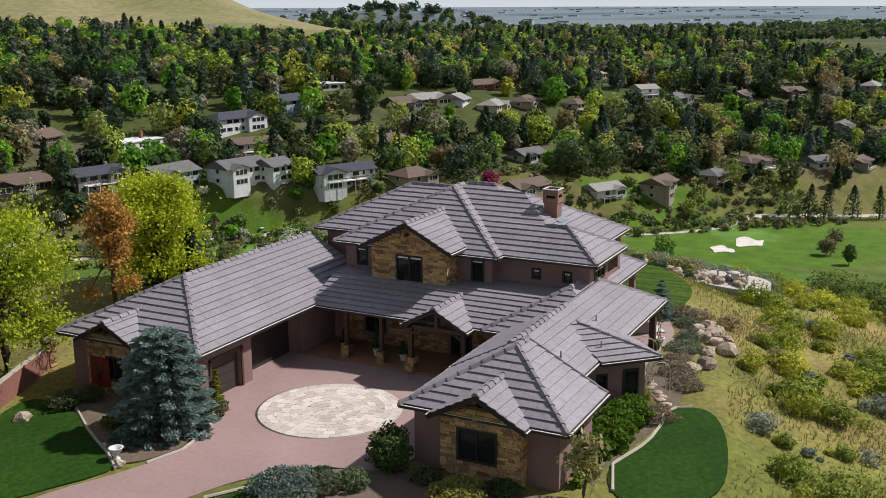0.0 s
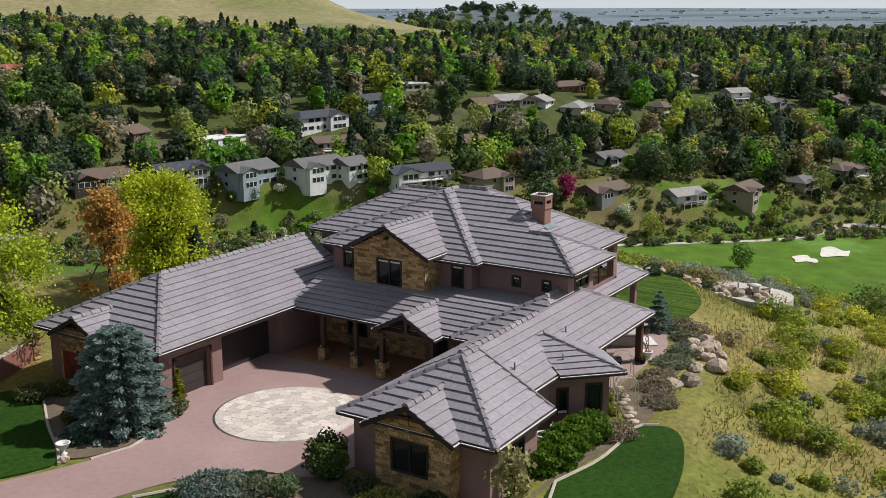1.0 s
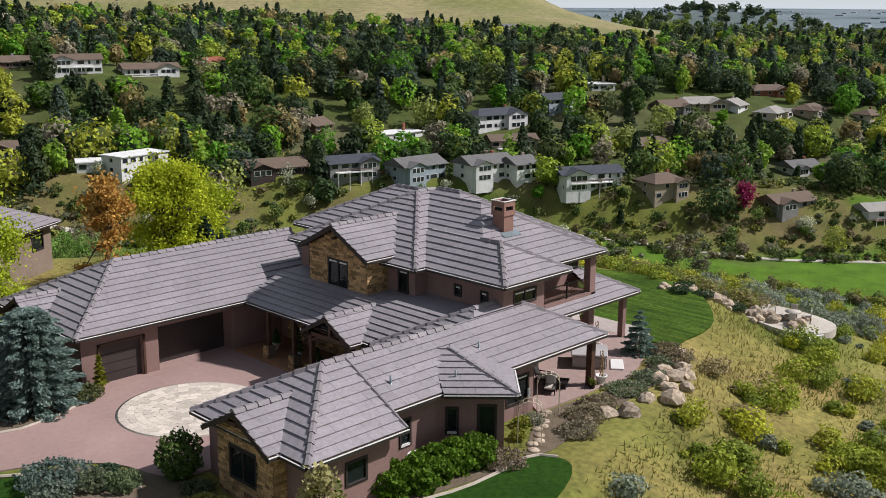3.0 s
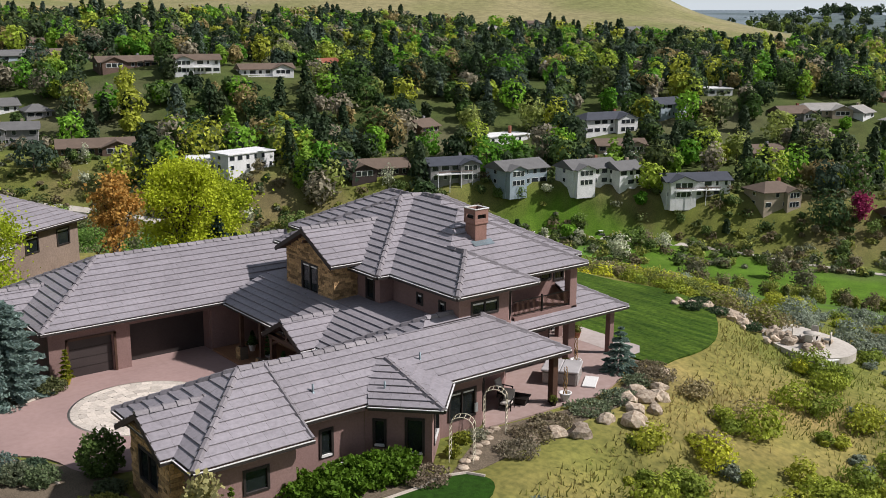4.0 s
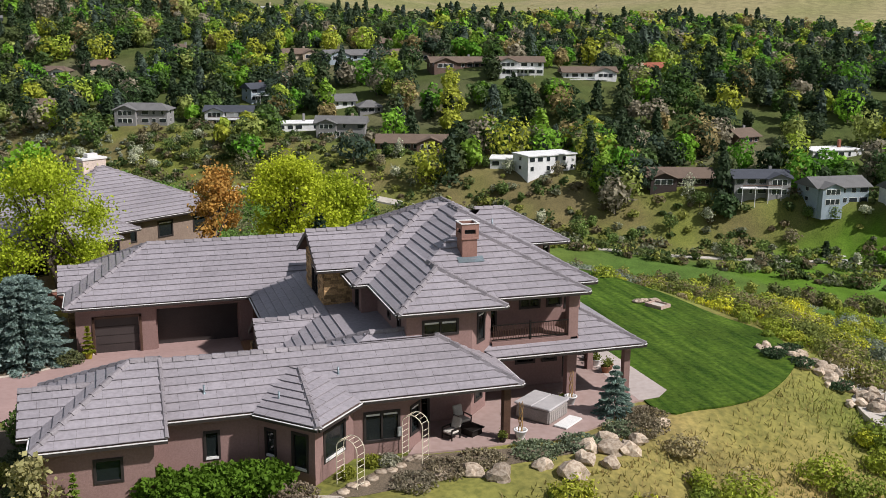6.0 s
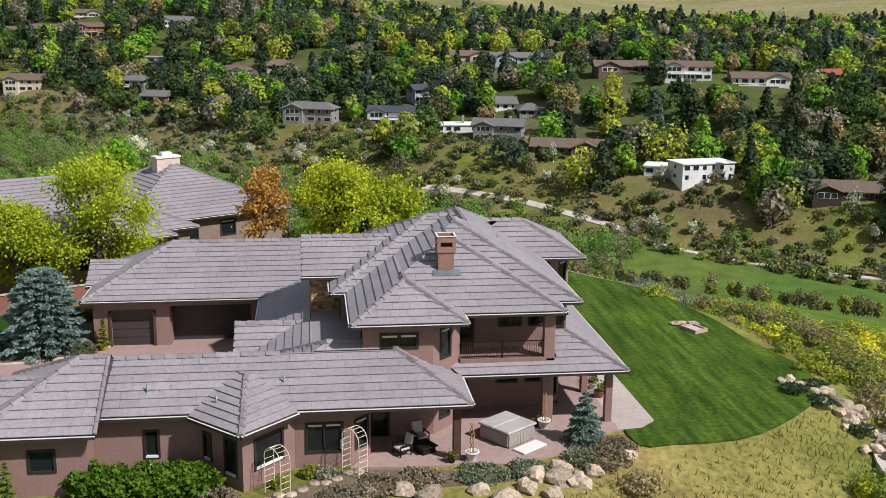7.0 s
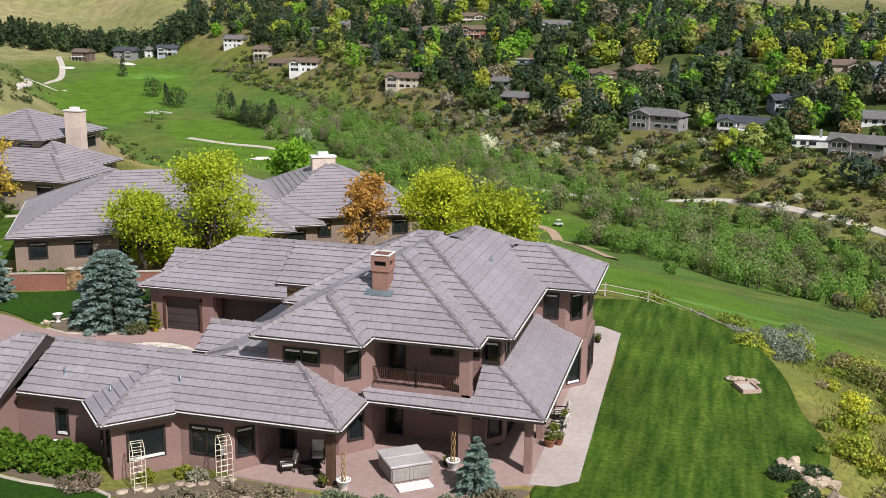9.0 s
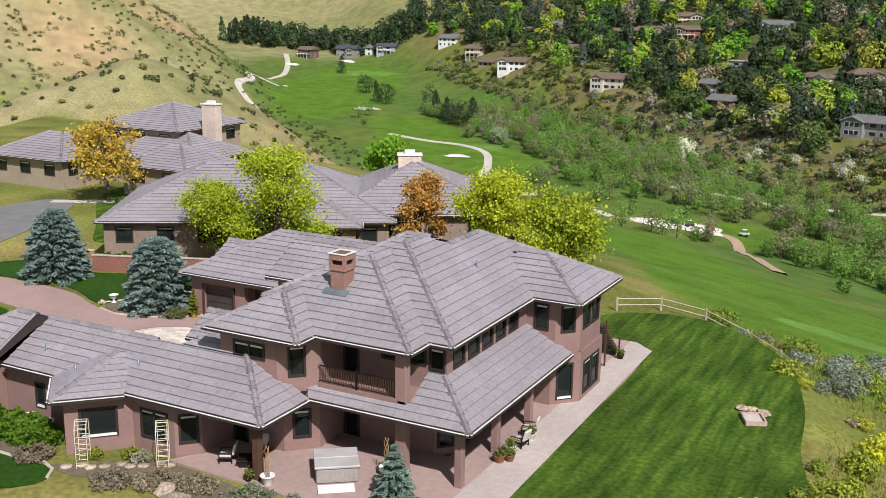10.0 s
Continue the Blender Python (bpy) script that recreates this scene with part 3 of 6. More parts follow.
roof_plane(house, (-10.5, 7.7), (-10.5, -0.45), 3.18, SL, 4.07)
roof_plane(house, (0.7, 7.7), (-10.5, 7.7), 3.18, SL, 4.07)
roof_plane(house, (0.7, -0.45), (0.7, 3.56), 3.18, SL, 3.9, 1, 0)
ridge(house, (-10.5, 7.7, 3.18), (-6.43, 3.63, 3.18 + SL * 4.07))
ridge(house, (-6.43, 3.63, 3.18 + SL * 4.07), (-3.4, 3.63, 3.18 + SL * 4.07))
hip_caps(0.7, -0.45, -1, 1, 3.9, 3.18, SL)
BS = 0.365
roof_plane(house, (-13.1, -0.66), (-10.5, -3.26), 3.18, BS, 3.4, -0.2, 1)
roof_plane(house, (-10.5, -3.26), (-7.9, -0.66), 3.18, BS, 3.4, 1, -0.2)
ridge(house, (-10.5, -3.26, 3.18), (-10.5, 1.55, 3.18 + BS * 3.4))

# patio roofs and entry porch roofs
roof_plane(house, (0.6, 3.58), (6.1, 3.58), LZ, SL, 1.05, -2.0, 0)
roof_plane(house, (6.1, 3.58), (9.9, 3.58), LZ, SL, 2.9, 0, 1)
roof_plane(house, (9.9, 3.58), (9.9, 17.1), LZ, SL, 2.9, 1, 0)
hip_caps(9.9, 3.58, -1, 1, 2.8, LZ, SL)
roof_plane(house, (-10.6, 20.2), (-10.6, 7.75), 3.22, 0.41, 3.4, 0, -1)
mesh_object("roof_slope", [(-7.3, 20.2, 4.6), (-7.3, 4.3, 4.6), (-4.4, 3.6, 4.75), (-4.4, 20.2, 4.75)], [(3, 2, 1, 0)], MT["tile"], house)
west_gable(house, -11.62, -7.4, 8.25, 12.6, LZ, 0.54)

# upper walls
UP = [
    ((-4.55, 3.05), (-0.9, 3.05), [(0.9, 2.85, 5.05, 5.85, 2)]),
    ((-0.9, 3.05), (0.75, 4.6), [(0.6, 1.45, 4.25, 5.9)]),
    ((0.75, 4.6), (0.75, 6.6), []),
    ((0.75, 6.6), (5.9, 6.6), [(0.15, 1.05, 3.8, 5.95), (2.5, 3.75, 5.0, 6.0, 2), (4.2, 5.1, 5.0, 6.0)]),
    ((5.9, 6.6), (7.1, 6.6), [(0.2, 1.05, 4.85, 6.05)]),
    ((7.1, 6.6), (7.1, 16.8), [(0.7 + 1.72 * k, 1.95 + 1.72 * k, 4.85, 6.2) for k in range(5)]),
    ((7.1, 16.8), (8.9, 16.8), [(0.5, 1.35, 4.5, 6.05)]),
    ((8.9, 16.8), (10.05, 17.95), [(0.4, 1.25, 4.4, 6.05)]),
    ((10.05, 17.95), (10.05, 21.5), [(0.4, 1.6, 4.4, 6.05, 1), (1.9, 3.1, 4.4, 6.05, 1)]),
    ((10.05, 21.5), (8.9, 22.65), [(0.4, 1.25, 4.4, 6.05)]),
    ((8.9, 22.65), (7.1, 22.65), []), ((7.1, 22.65), (7.1, 24.1), []), ((7.1, 24.1), (-2.1, 24.1), []),
    ((-2.1, 24.1), (-2.1, 20.35), []), ((-2.1, 20.35), (-5.5, 20.35), []),
    ((-5.5, 20.35), (-5.5, 9.3), [(0.9, 1.7, 4.9, 6.1), (9.6, 10.45, 4.75, 6.15)]),
    ((-5.5, 9.3), (-4.55, 9.3), []),
    ((-4.55, 9.3), (-4.55, 3.05), [(2.4, 2.95, 5.1, 5.75), (4.5, 5.05, 5.1, 5.75)]),
]
for p0, p1, wins in UP:
    wall_run(house, "wall", p0, p1, 3.0 if p0[0] < 8.8 else 0.0, 6.5, wins)
# unlit rooms: their darkness is put into the slabs' colour
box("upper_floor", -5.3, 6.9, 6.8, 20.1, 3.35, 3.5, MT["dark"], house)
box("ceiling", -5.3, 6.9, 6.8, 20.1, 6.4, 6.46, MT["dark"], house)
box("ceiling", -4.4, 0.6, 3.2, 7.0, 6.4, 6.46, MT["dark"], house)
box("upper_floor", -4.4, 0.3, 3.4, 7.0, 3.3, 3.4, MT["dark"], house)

# stone upper gable
panel_wall("wall", (-7.2, 17.25), (-7.2, 11.75), 4.0, 6.9, [(1.85, 3.75, 4.55, 6.35)], MT["mortar"], house)
for p0, p1 in (((-7.2, 11.75), (-5.5, 11.75)), ((-5.5, 17.25), (-7.2, 17.25))):
    panel_wall("wall", p0, p1, 4.0, 6.9, (), MT["mortar"], house)
    stone_face(house, p0, p1, 4.2, 6.9)
gable_front(house, (-7.2, 17.25), (-7.2, 11.75), 6.9, 1.42, MT["mortar"])
stone_face(house, (-7.2, 17.25), (-7.2, 11.75), 4.3, 6.9, [(1.8, 3.8, 4.5, 6.4)], 1.4)
window(house, (-7.2, 17.25), (-7.2, 11.75), 1.85, 3.75, 4.55, 6.35, 2)
box("bracket", -7.65, -7.2, 14.4, 14.6, 7.7, 7.85, MT["timber"], house)

# lower walls
LOW = [
    ((-22.3, -1.75), (-17.7, -1.75), -0.6, [(2.0, 3.2, 1.15, 2.25, 1, "none")]),
    ((-17.7, -1.75), (-17.7, 0.1), -0.6, []),
    ((-17.7, 0.1), (-12.8, 0.1), -0.6, [(2.35, 3.05, 0.85, 2.25, 1, "sill")]),
    ((-12.8, 0.1), (-10.5, -2.35), -0.6, [(0.45, 1.05, 0.85, 2.25, 1, "sill"), (2.05, 2.95, 0.55, 2.4, 1, "sill")]),
    ((-10.5, -2.35), (-8.1, 0.1), -0.6, [(0.75, 2.6, 0.8, 2.35, 1, "sill")]),
    ((-8.1, 0.1), (-5.3, 0.1), -0.4, [(0.55, 2.35, 0.75, 2.3, 2)]),
    ((-5.3, 0.1), (-4.3, 1.1), -0.3, [(0.25, 1.2, 0.75, 2.3)]),
    ((-4.3, 1.1), (-4.3, 3.4), -0.3, []),
    ((-4.3, 3.4), (-0.8, 3.4), -0.3, [(0.2, 1.1, 0.0, 2.1, 1, "none"), (1.5, 3.0, 1.55, 2.35, 2)]),
    ((-0.8, 3.4), (0.55, 4.75), -0.3, [(0.5, 1.4, 0.75, 2.3)]),
    ((0.55, 4.75), (0.55, 7.0), -0.3, []),
    ((0.55, 7.0), (6.2, 7.0), -0.3, [(0.1, 1.0, 0.0, 2.2, 1, "none"), (2.7, 3.9, 1.5, 2.3, 1), (4.4, 5.3, 1.5, 2.3, 1)]),
    ((6.2, 7.0), (7.1, 7.9), -0.3, [(0.2, 1.05, 0.4, 2.3)]),
    ((7.1, 7.9), (7.1, 16.4), -0.3, [(0.6, 2.2, 0.1, 2.3, 2), (3.2, 4.6, 0.1, 2.3, 2), (5.6, 7.0, 0.1, 2.3, 2)]),
    ((7.1, 16.4), (8.85, 16.4), -0.3, []),
    ((8.85, 16.4), (10.2, 17.85), -0.3, [(0.45, 1.45, 0.35, 2.5, 1, "sill")]),
    ((10.2, 17.85), (10.2, 21.6), -0.3, [(0.5, 1.7, 0.4, 2.4), (1.9, 3.1, 0.4, 2.4)]),
    ((10.2, 21.6), (8.9, 22.9), -0.3, []), ((8.9, 22.9), (7.1, 24.1), -0.3, []), ((7.1, 24.1), (-3.0, 24.1), -0.3, []),
    ((-3.0, 24.1), (-3.0, 29.7), -0.3, []), ((-3.0, 29.7), (-21.6, 29.7), -0.3, []),
    ((-21.6, 29.7), (-21.6, 20.2), -0.5, []),
    ((-21.6, 20.2), (-10.0, 20.2), -0.3, [(1.15, 3.85, 0.0, 2.35, "open"), (4.95, 10.4, 0.0, 2.75, "open")]),
    ((-10.0, 20.2), (-7.4, 20.2), -0.3, []),
    ((-7.4, 20.2), (-7.4, 5.9), -0.3, [(2.5, 4.0, 0.9, 2.2, 2, "none"), (8.9, 10.3, 0.15, 2.4, 2, "none")]),
    ((-7.4, 5.9), (-22.3, 5.9), -0.5, []), ((-22.3, 5.9), (-22.3, -1.75), -0.6, []),
]
for p0, p1, base, wins in LOW:
    wall_run(house, "wall", p0, p1, base, 3.14, wins)
box("garage_door", -20.45, -17.75, 20.42, 20.5, 0.0, 2.35, MT["door"], house, label="dark brown sectional garage door")
box("garage_door", -16.65, -11.2, 21.3, 21.4, 0.0, 2.75, MT["door"], house, label="dark brown double garage door in a deep recess")
for x in (-16.66, -11.2):
    box("reveal", x - 0.1, x + 0.1, 20.45, 21.4, 0, 2.75, MT["stucco"], house)
for k in range(1, 4):
    box("door_rail", -20.45, -17.75, 20.4, 20.42, k * 0.58, k * 0.58 + 0.03, MT["trim"], house)
for x in (-20.6, -17.7):
    box("door_trim", x, x + 0.15, 20.12, 20.22, 0, 2.5, MT["timber"], house)
box("door_trim", -20.6, -17.55, 20.12, 20.22, 2.36, 2.52, MT["timber"], house)

# low stone gables on the west ends
for xf, ya, yb, zb, rise, hole in ((-22.95, -0.1, 4.1, -0.7, 1.15, (0.9, 2.95, 0.9, 2.45)), (-22.15, 24.1, 28.0, -0.3, 1.05, (1.5, 2.7, 0.9, 2.3))):
    panel_wall("wall", (xf, yb), (xf, ya), zb, 3.2, [hole], MT["mortar"], house)
    gable_front(house, (xf, yb), (xf, ya), 3.2, rise, MT["mortar"])
    stone_face(house, (xf, yb), (xf, ya), zb, 3.2, [(hole[0] - 0.05, hole[1] + 0.05, hole[2] - 0.05, hole[3] + 0.05)], rise)
    window(house, (xf, yb), (xf, ya), *hole, 2, "none")
    for p0, p1 in (((xf, ya), (xf + 0.9, ya)), ((xf + 0.9, yb), (xf, yb))):
        panel_wall("wall", p0, p1, zb, 3.15, (), MT["mortar"], house)
        stone_face(house, p0, p1, zb, 3.15)
    yc = (ya + yb) / 2
    box("bracket", xf - 0.5, xf, yc - 0.08, yc + 0.08, 3.75, 3.95, MT["timber"], house)
    box("collar_beam", xf - 0.42, xf - 0.28, yc - 0.9, yc + 0.9, 3.72, 3.88, MT["timber"], house)
west_gable(house, -23.53, -19.0, -0.5, 4.52, 3.13, 0.53)
art = box("wall_panel", -22.3, -22.22, 26.2, 27.7, 0.4, 2.2, MT["red"], None, 0.02)
tagged(art, "weathered red painted metal panel on a stone wall", "wall panel")
for k, (a, b, c) in enumerate(((26.4, 27.2, 18), (26.7, 27.5, -22), (26.5, 26.9, 60))):
    mm = Matrix.Translation((-22.31, (a + b) / 2, 1.3)) @ Matrix.Rotation(radians(c), 4, "X")
    part("strip", add_box(bmesh.new(), -0.02, 0.02, -0.06, 0.06, -0.7, 0.7, 0.0, mm), MT["timber"], art)

# entry porch
box("porch_floor", -11.3, -7.4, 7.6, 20.1, -0.1, 0.14, MT["porch"], house, 0.02, "reddish brown tiled porch floor")
for y in (8.6, 12.2):
    box("porch_post", -11.3, -11.0, y - 0.14, y + 0.14, 1.0, 3.15, MT["timber"], house, 0.01)
    base = box("post_base", -11.45, -10.85, y - 0.3, y + 0.3, 0.1, 1.0, MT["mortar"], house)
    for p0, p1 in (((-11.45, y + 0.3), (-11.45, y - 0.3)), ((-11.45, y - 0.3), (-10.85, y - 0.3))):
        stone_face(base, p0, p1, 0.1, 1.0, grain=(0.3, 0.16))
for y in (14.6, 17.2):
    box("porch_post", -10.75, -10.5, y - 0.12, y + 0.12, 0.9, 3.15, MT["timber"], house, 0.01)
    base = box("post_base", -10.9, -10.35, y - 0.27, y + 0.27, 0.1, 0.9, MT["mortar"], house)
    stone_face(base, (-10.9, y + 0.27), (-10.9, y - 0.27), 0.1, 0.9, grain=(0.3, 0.16))
box("porch_beam", -11.3, -11.02, 8.3, 12.5, 2.9, 3.15, MT["timber"], house, 0.01)
tube("arched_brace", [(-11.2, 8.7, 2.6), (-11.2, 9.5, 3.0), (-11.2, 10.4, 3.15), (-11.2, 11.3, 3.0), (-11.2, 12.1, 2.6)], 0.1, MT["timber"], house)
box("king_post", -11.28, -11.1, 10.3, 10.5, 3.1, 4.2, MT["timber"], house)
stone_face(house, (-7.42, 19.5), (-7.42, 7.0), 0.2, 2.9, [(1.6, 3.6, 0.7, 2.4), (8.0, 9.8, 0.0, 2.6)], grain=(0.5, 0.2))

# posts, balcony
for x, y, top in ((0.0, 0.15, 3.15), (9.05, 4.3, 3.15), (8.9, 8.8, 3.2), (8.9, 13.2, 3.2)):
    box("column", x - 0.2, x + 0.2, y - 0.2, y + 0.2, -0.15, top, MT["timber"] if x < 5 else MT["stucco"], house, 0.02)
box("column", 5.35, 5.95, 4.35, 4.85, -0.15, 6.45, MT["stucco"], house, 0.02)
box("patio_beam", 0.4, 9.2, 4.15, 4.4, 2.85, 3.12, MT["timber"], house)
box("patio_beam", -4.2, 0.25, 0.0, 0.25, 2.85, 3.12, MT["timber"], house)
box("balcony_floor", 0.75, 6.0, 4.35, 6.6, 3.5, 3.78, MT["stucco"], house)
box("balcony_curb", 0.75, 5.5, 4.32, 4.5, 3.5, 3.86, MT["stucco"], house)
box("soffit", 0.4, 6.4, 4.0, 6.8, 6.38, 6.44, MT["soffit"], house)
box("soffit", 0.5, 7.2, 3.9, 7.2, 3.05, 3.1, MT["soffit"], house)
box("soffit", -4.4, 0.4, -0.2, 3.6, 3.08, 3.12, MT["soffit"], house)
rail = thing("balcony_railing", "dark iron balcony railing with slim bars", "railing")
for z in (3.95, 4.78):
    box("rail", 0.75, 5.35, 4.4, 4.45, z, z + 0.05, MT["iron"], rail)
for k in range(46):
    x = 0.85 + k * 0.1
    box("baluster", x - 0.012, x + 0.012, 4.415, 4.437, 3.97, 4.8, MT["timber"], rail)
box("newel", 3.0, 3.09, 4.38, 4.47, 3.8, 4.95, MT["iron"], rail)

# chimney
chimney = thing("chimney", "square pinkish brown stucco chimney with an open pale cap", "chimney")
box("chimney_body", -0.18, 0.72, 6.96, 7.9, 7.6, 9.2, MT["chim"], chimney, 0.015)
box("band", -0.25, 0.79, 6.89, 7.97, 9.2, 9.32, MT["chim"], chimney, 0.015)
for a in ((-0.24, 0.78, 6.9, 6.98), (-0.24, 0.78, 7.88, 7.96), (-0.24, -0.16, 6.98, 7.88), (0.70, 0.78, 6.98, 7.88)):
    box("cap_band", *a, 9.78, 10.1, MT["chim"], chimney)
    box("cap_base", *a, 9.32, 9.52, MT["chim"], chimney)
for x, y in ((-0.24, 6.9), (0.60, 6.9), (-0.24, 7.78), (0.60, 7.78)):
    box("cap_post", x, x + 0.18, y, y + 0.18, 9.52, 9.78, MT["chim"], chimney)
bm = bmesh.new()
for a in ((-0.28, 0.82, 6.86, 6.96), (-0.28, 0.82, 7.9, 8.0), (-0.28, -0.18, 6.96, 7.9), (0.72, 0.82, 6.96, 7.9)):
    add_box(bm, *a, 10.1, 10.15)
part("coping", bm, MT["white"], chimney, "pale metal coping")
box("flue", -0.1, 0.64, 7.04, 7.82, 9.3, 9.7, MT["dark"], chimney)
mesh_object("flashing", [(-0.5, 6.55, 7.99), (1.05, 6.55, 7.99), (1.05, 7.0, 8.22), (-0.5, 7.0, 8.22)], [(0, 1, 2, 3)], MT["flash"], chimney, "blue-grey lead flashing")
for x, y, z in ((-15.2, 0.9, 3.9), (-11.8, -0.2, 3.6), (-8.6, 1.2, 4.05), (4.6, 15.0, 8.2)):
    v = thing("vent_pipe", "small grey vent pipe standing on the tile roof", "vent pipe", at=(x, y, z))
    lathe("pipe", [(0.05, -0.2), (0.05, 0.42), (0.0, 0.42)], MT["flash"], v, 8)
    lathe("collar", [(0.16, -0.06), (0.06, 0.06)], MT["flash"], v, 8)

# ---------------------------------------------------------------- paving and lawns


def sheet(name, outline, z, mat, label, category, kind="structure", thick=0.12):
    """A flat slab over an outline in the plan."""
    bm = bmesh.new()
    vs = [bm.verts.new((x, y, z)) for x, y in outline]
    f = bm.faces.new(vs)
    f.normal_update()
    if f.normal.z < 0:
        f.normal_flip()
    r = bmesh.ops.extrude_face_region(bm, geom=[f])
    bmesh.ops.translate(bm, vec=(0, 0, -thick), verts=[v for v in r["geom"] if isinstance(v, bmesh.types.BMVert)])
    bmesh.ops.recalc_face_normals(bm, faces=bm.faces)
    bmesh.ops.triangulate(bm, faces=[f for f in bm.faces if len(f.verts) > 4])
    return tagged(part(name, bm, mat), label, category, kind=kind)


def curve_points(pts, n=6):
    """A smooth closed line through the points."""
    out, k = [], len(pts)
    for i in range(k):
        p0, p1, p2, p3 = (Vector((*pts[(i + j) % k], 0)) for j in (-1, 0, 1, 2))
        for s in range(n):
            t = s / n
            q = 0.5 * ((2 * p1) + (p2 - p0) * t + (2 * p0 - 5 * p1 + 4 * p2 - p3) * t * t + (3 * p1 - p0 - 3 * p2 + p3) * t**3)
            out.append((q.x, q.y))
    return out

# ---------------------------------------------------------------- plants
LEAF_RNG = np.random.default_rng(5)


def leaves(centres, size, stretch=1.0, aim=None, flat=0.0):
    """Quads of about the given size at the centres, turned at random, or along aim."""
    n, rng = len(centres), LEAF_RNG
    u = rng.normal(size=(n, 3))
    if aim is not None:
        u = aim + 0.35 * u
    u /= np.linalg.norm(u, axis=1, keepdims=True) + 1e-9
    w = rng.normal(size=(n, 3))
    w[:, 2] += flat * 3
    v = np.cross(w, u)
    v /= np.linalg.norm(v, axis=1, keepdims=True) + 1e-9
    s = (size * rng.uniform(0.6, 1.35, n))[:, None]
    u, v = u * s * stretch / 2, v * s / 2
    verts = np.stack([centres - u, centres - 0.1 * u + v, centres + u, centres - 0.1 * u - v], 1)
    return verts.reshape(-1, 3), np.arange(4 * n).reshape(n, 4)


def crown_broad(h, r, n, size, low=0.25, limbs=14, spread=0.30):
    """Leaf places of a broad crown: clumps at the ends of limbs, uneven, with gaps."""
    rng = LEAF_RNG
    a, t = rng.uniform(0, 2 * np.pi, limbs), rng.uniform(0, 1, limbs)
    z = h * (low + (1 - low) * (0.1 + 0.85 * t))
    wide = r * np.sqrt(np.clip(1 - ((z / h - (low + 0.35 * (1 - low))) / (1 - low) * 1.45) ** 2, 0.08, 1))
    d = wide * rng.uniform(0.25, 0.85, limbs)
    ends = np.stack([d * np.cos(a), d * np.sin(a), z], 1)
    pick = rng.integers(0, limbs, n)
    p = ends[pick] + rng.normal(size=(n, 3)) * np.array([1, 1, 0.8]) * r * spread * rng.uniform(0.5, 1.1, (n, 1))
    p[:, 2] = np.maximum(p[:, 2], h * low * 0.5)
    return p, ends


def crown_spire(h, r, n, droop=0.25, low=0.04, power=0.9):
    """Needle places along the whorled boughs of a conifer, and the way each bough points."""
    rng = LEAF_RNG
    tiers = max(7, int(h / 0.42))
    k = rng.integers(0, tiers, n)
    t = (k + 0.5) / tiers
    t = 1 - (1 - t) ** 1.25
    boughs = 11
    a = rng.integers(0, boughs, n) * 2 * np.pi / boughs + k * 1.7 + rng.normal(size=n) * 0.10
    reach = r * (1 - t) ** power * (0.85 + 0.3 * np.sin(3 * a + k * 2.1) ** 2)
    s = np.sqrt(rng.uniform(0.02, 1, n))
    d = reach * s
    z = h * (low + (1 - low) * t) - droop * d * (0.6 + 0.4 * s) + rng.normal(size=n) * 0.03 * h / 6
    p = np.stack([d * np.cos(a), d * np.sin(a), np.maximum(z, 0.03)], 1)
    return p, np.stack([np.cos(a), np.sin(a), -droop + 0.15 + 0 * a], 1)


def shade_tint(rgb, n, spread=0.18):
    rng = LEAF_RNG
    c = np.ones((n, 4))
    c[:, :3] = np.array(rgb) * rng.uniform(1 - spread, 1 + spread, (n, 1))
    return np.repeat(c, 4, axis=0)


def plant(name, label, category, at, crown, size, rgb, trunk=None, stretch=1.0, group="", flat=0.0, limbs=None):
    ob = thing(name, label, category, group, at=at)
    pts, aim = crown if isinstance(crown, tuple) else (crown, None)
    v, f = leaves(pts, size, stretch, aim, flat)
    mesh_object("crown", v, f, MT["leaf"], ob, tint=shade_tint(rgb, len(pts)))
    if trunk:
        hh, rr = trunk
        lean = [(0, 0, -0.3)] + [(0.04 * hh * math.sin(k * 1.9), 0.04 * hh * math.cos(k * 1.3), hh * k / 5) for k in range(1, 6)]
        tr = tube("trunk", lean, rr, MT["bark"], ob, taper=0.25, n=8)
        for k, e in enumerate(limbs if limbs is not None else ()):
            s = Vector(lean[2 + k % 3])
            e = Vector(e)
            tube("limb", [s, s.lerp(e, 0.5) + Vector((0, 0, 0.15 * (e - s).length * (1 if k % 2 else -0.3))), e], rr * 0.4, MT["bark"], tr, taper=0.2, n=5)
    return ob


def broad_tree(name, label, at, h, r, n, size, rgb, low=0.25, limbs=16, spread=0.26, group=""):
    p, ends = crown_broad(h, r, n, size, low, limbs, spread)
    return plant(name, label, "tree", at, p, size, rgb, (h * 0.8, 0.03 * h), limbs=ends, group=group, stretch=1.3)


def shrub(name, label, at, r, h, n, size, rgb, category="shrub", group=""):
    rng = LEAF_RNG
    d = rng.normal(size=(n, 3))
    d /= np.linalg.norm(d, axis=1, keepdims=True)
    lump = 1 + 0.16 * np.sin(4 * d[:, 0] + 5 * d[:, 1]) + 0.1 * np.sin(7 * d[:, 2] + 6 * d[:, 0])
    p = d * (rng.uniform(0.45, 1, (n, 1)) ** 0.5) * lump[:, None] * np.array([r, r, h * 0.55]) + np.array([0, 0, h * 0.45])
    p[:, 2] = np.maximum(p[:, 2], 0.02)
    return plant(name, label, category, at, p, size, rgb, group=group)

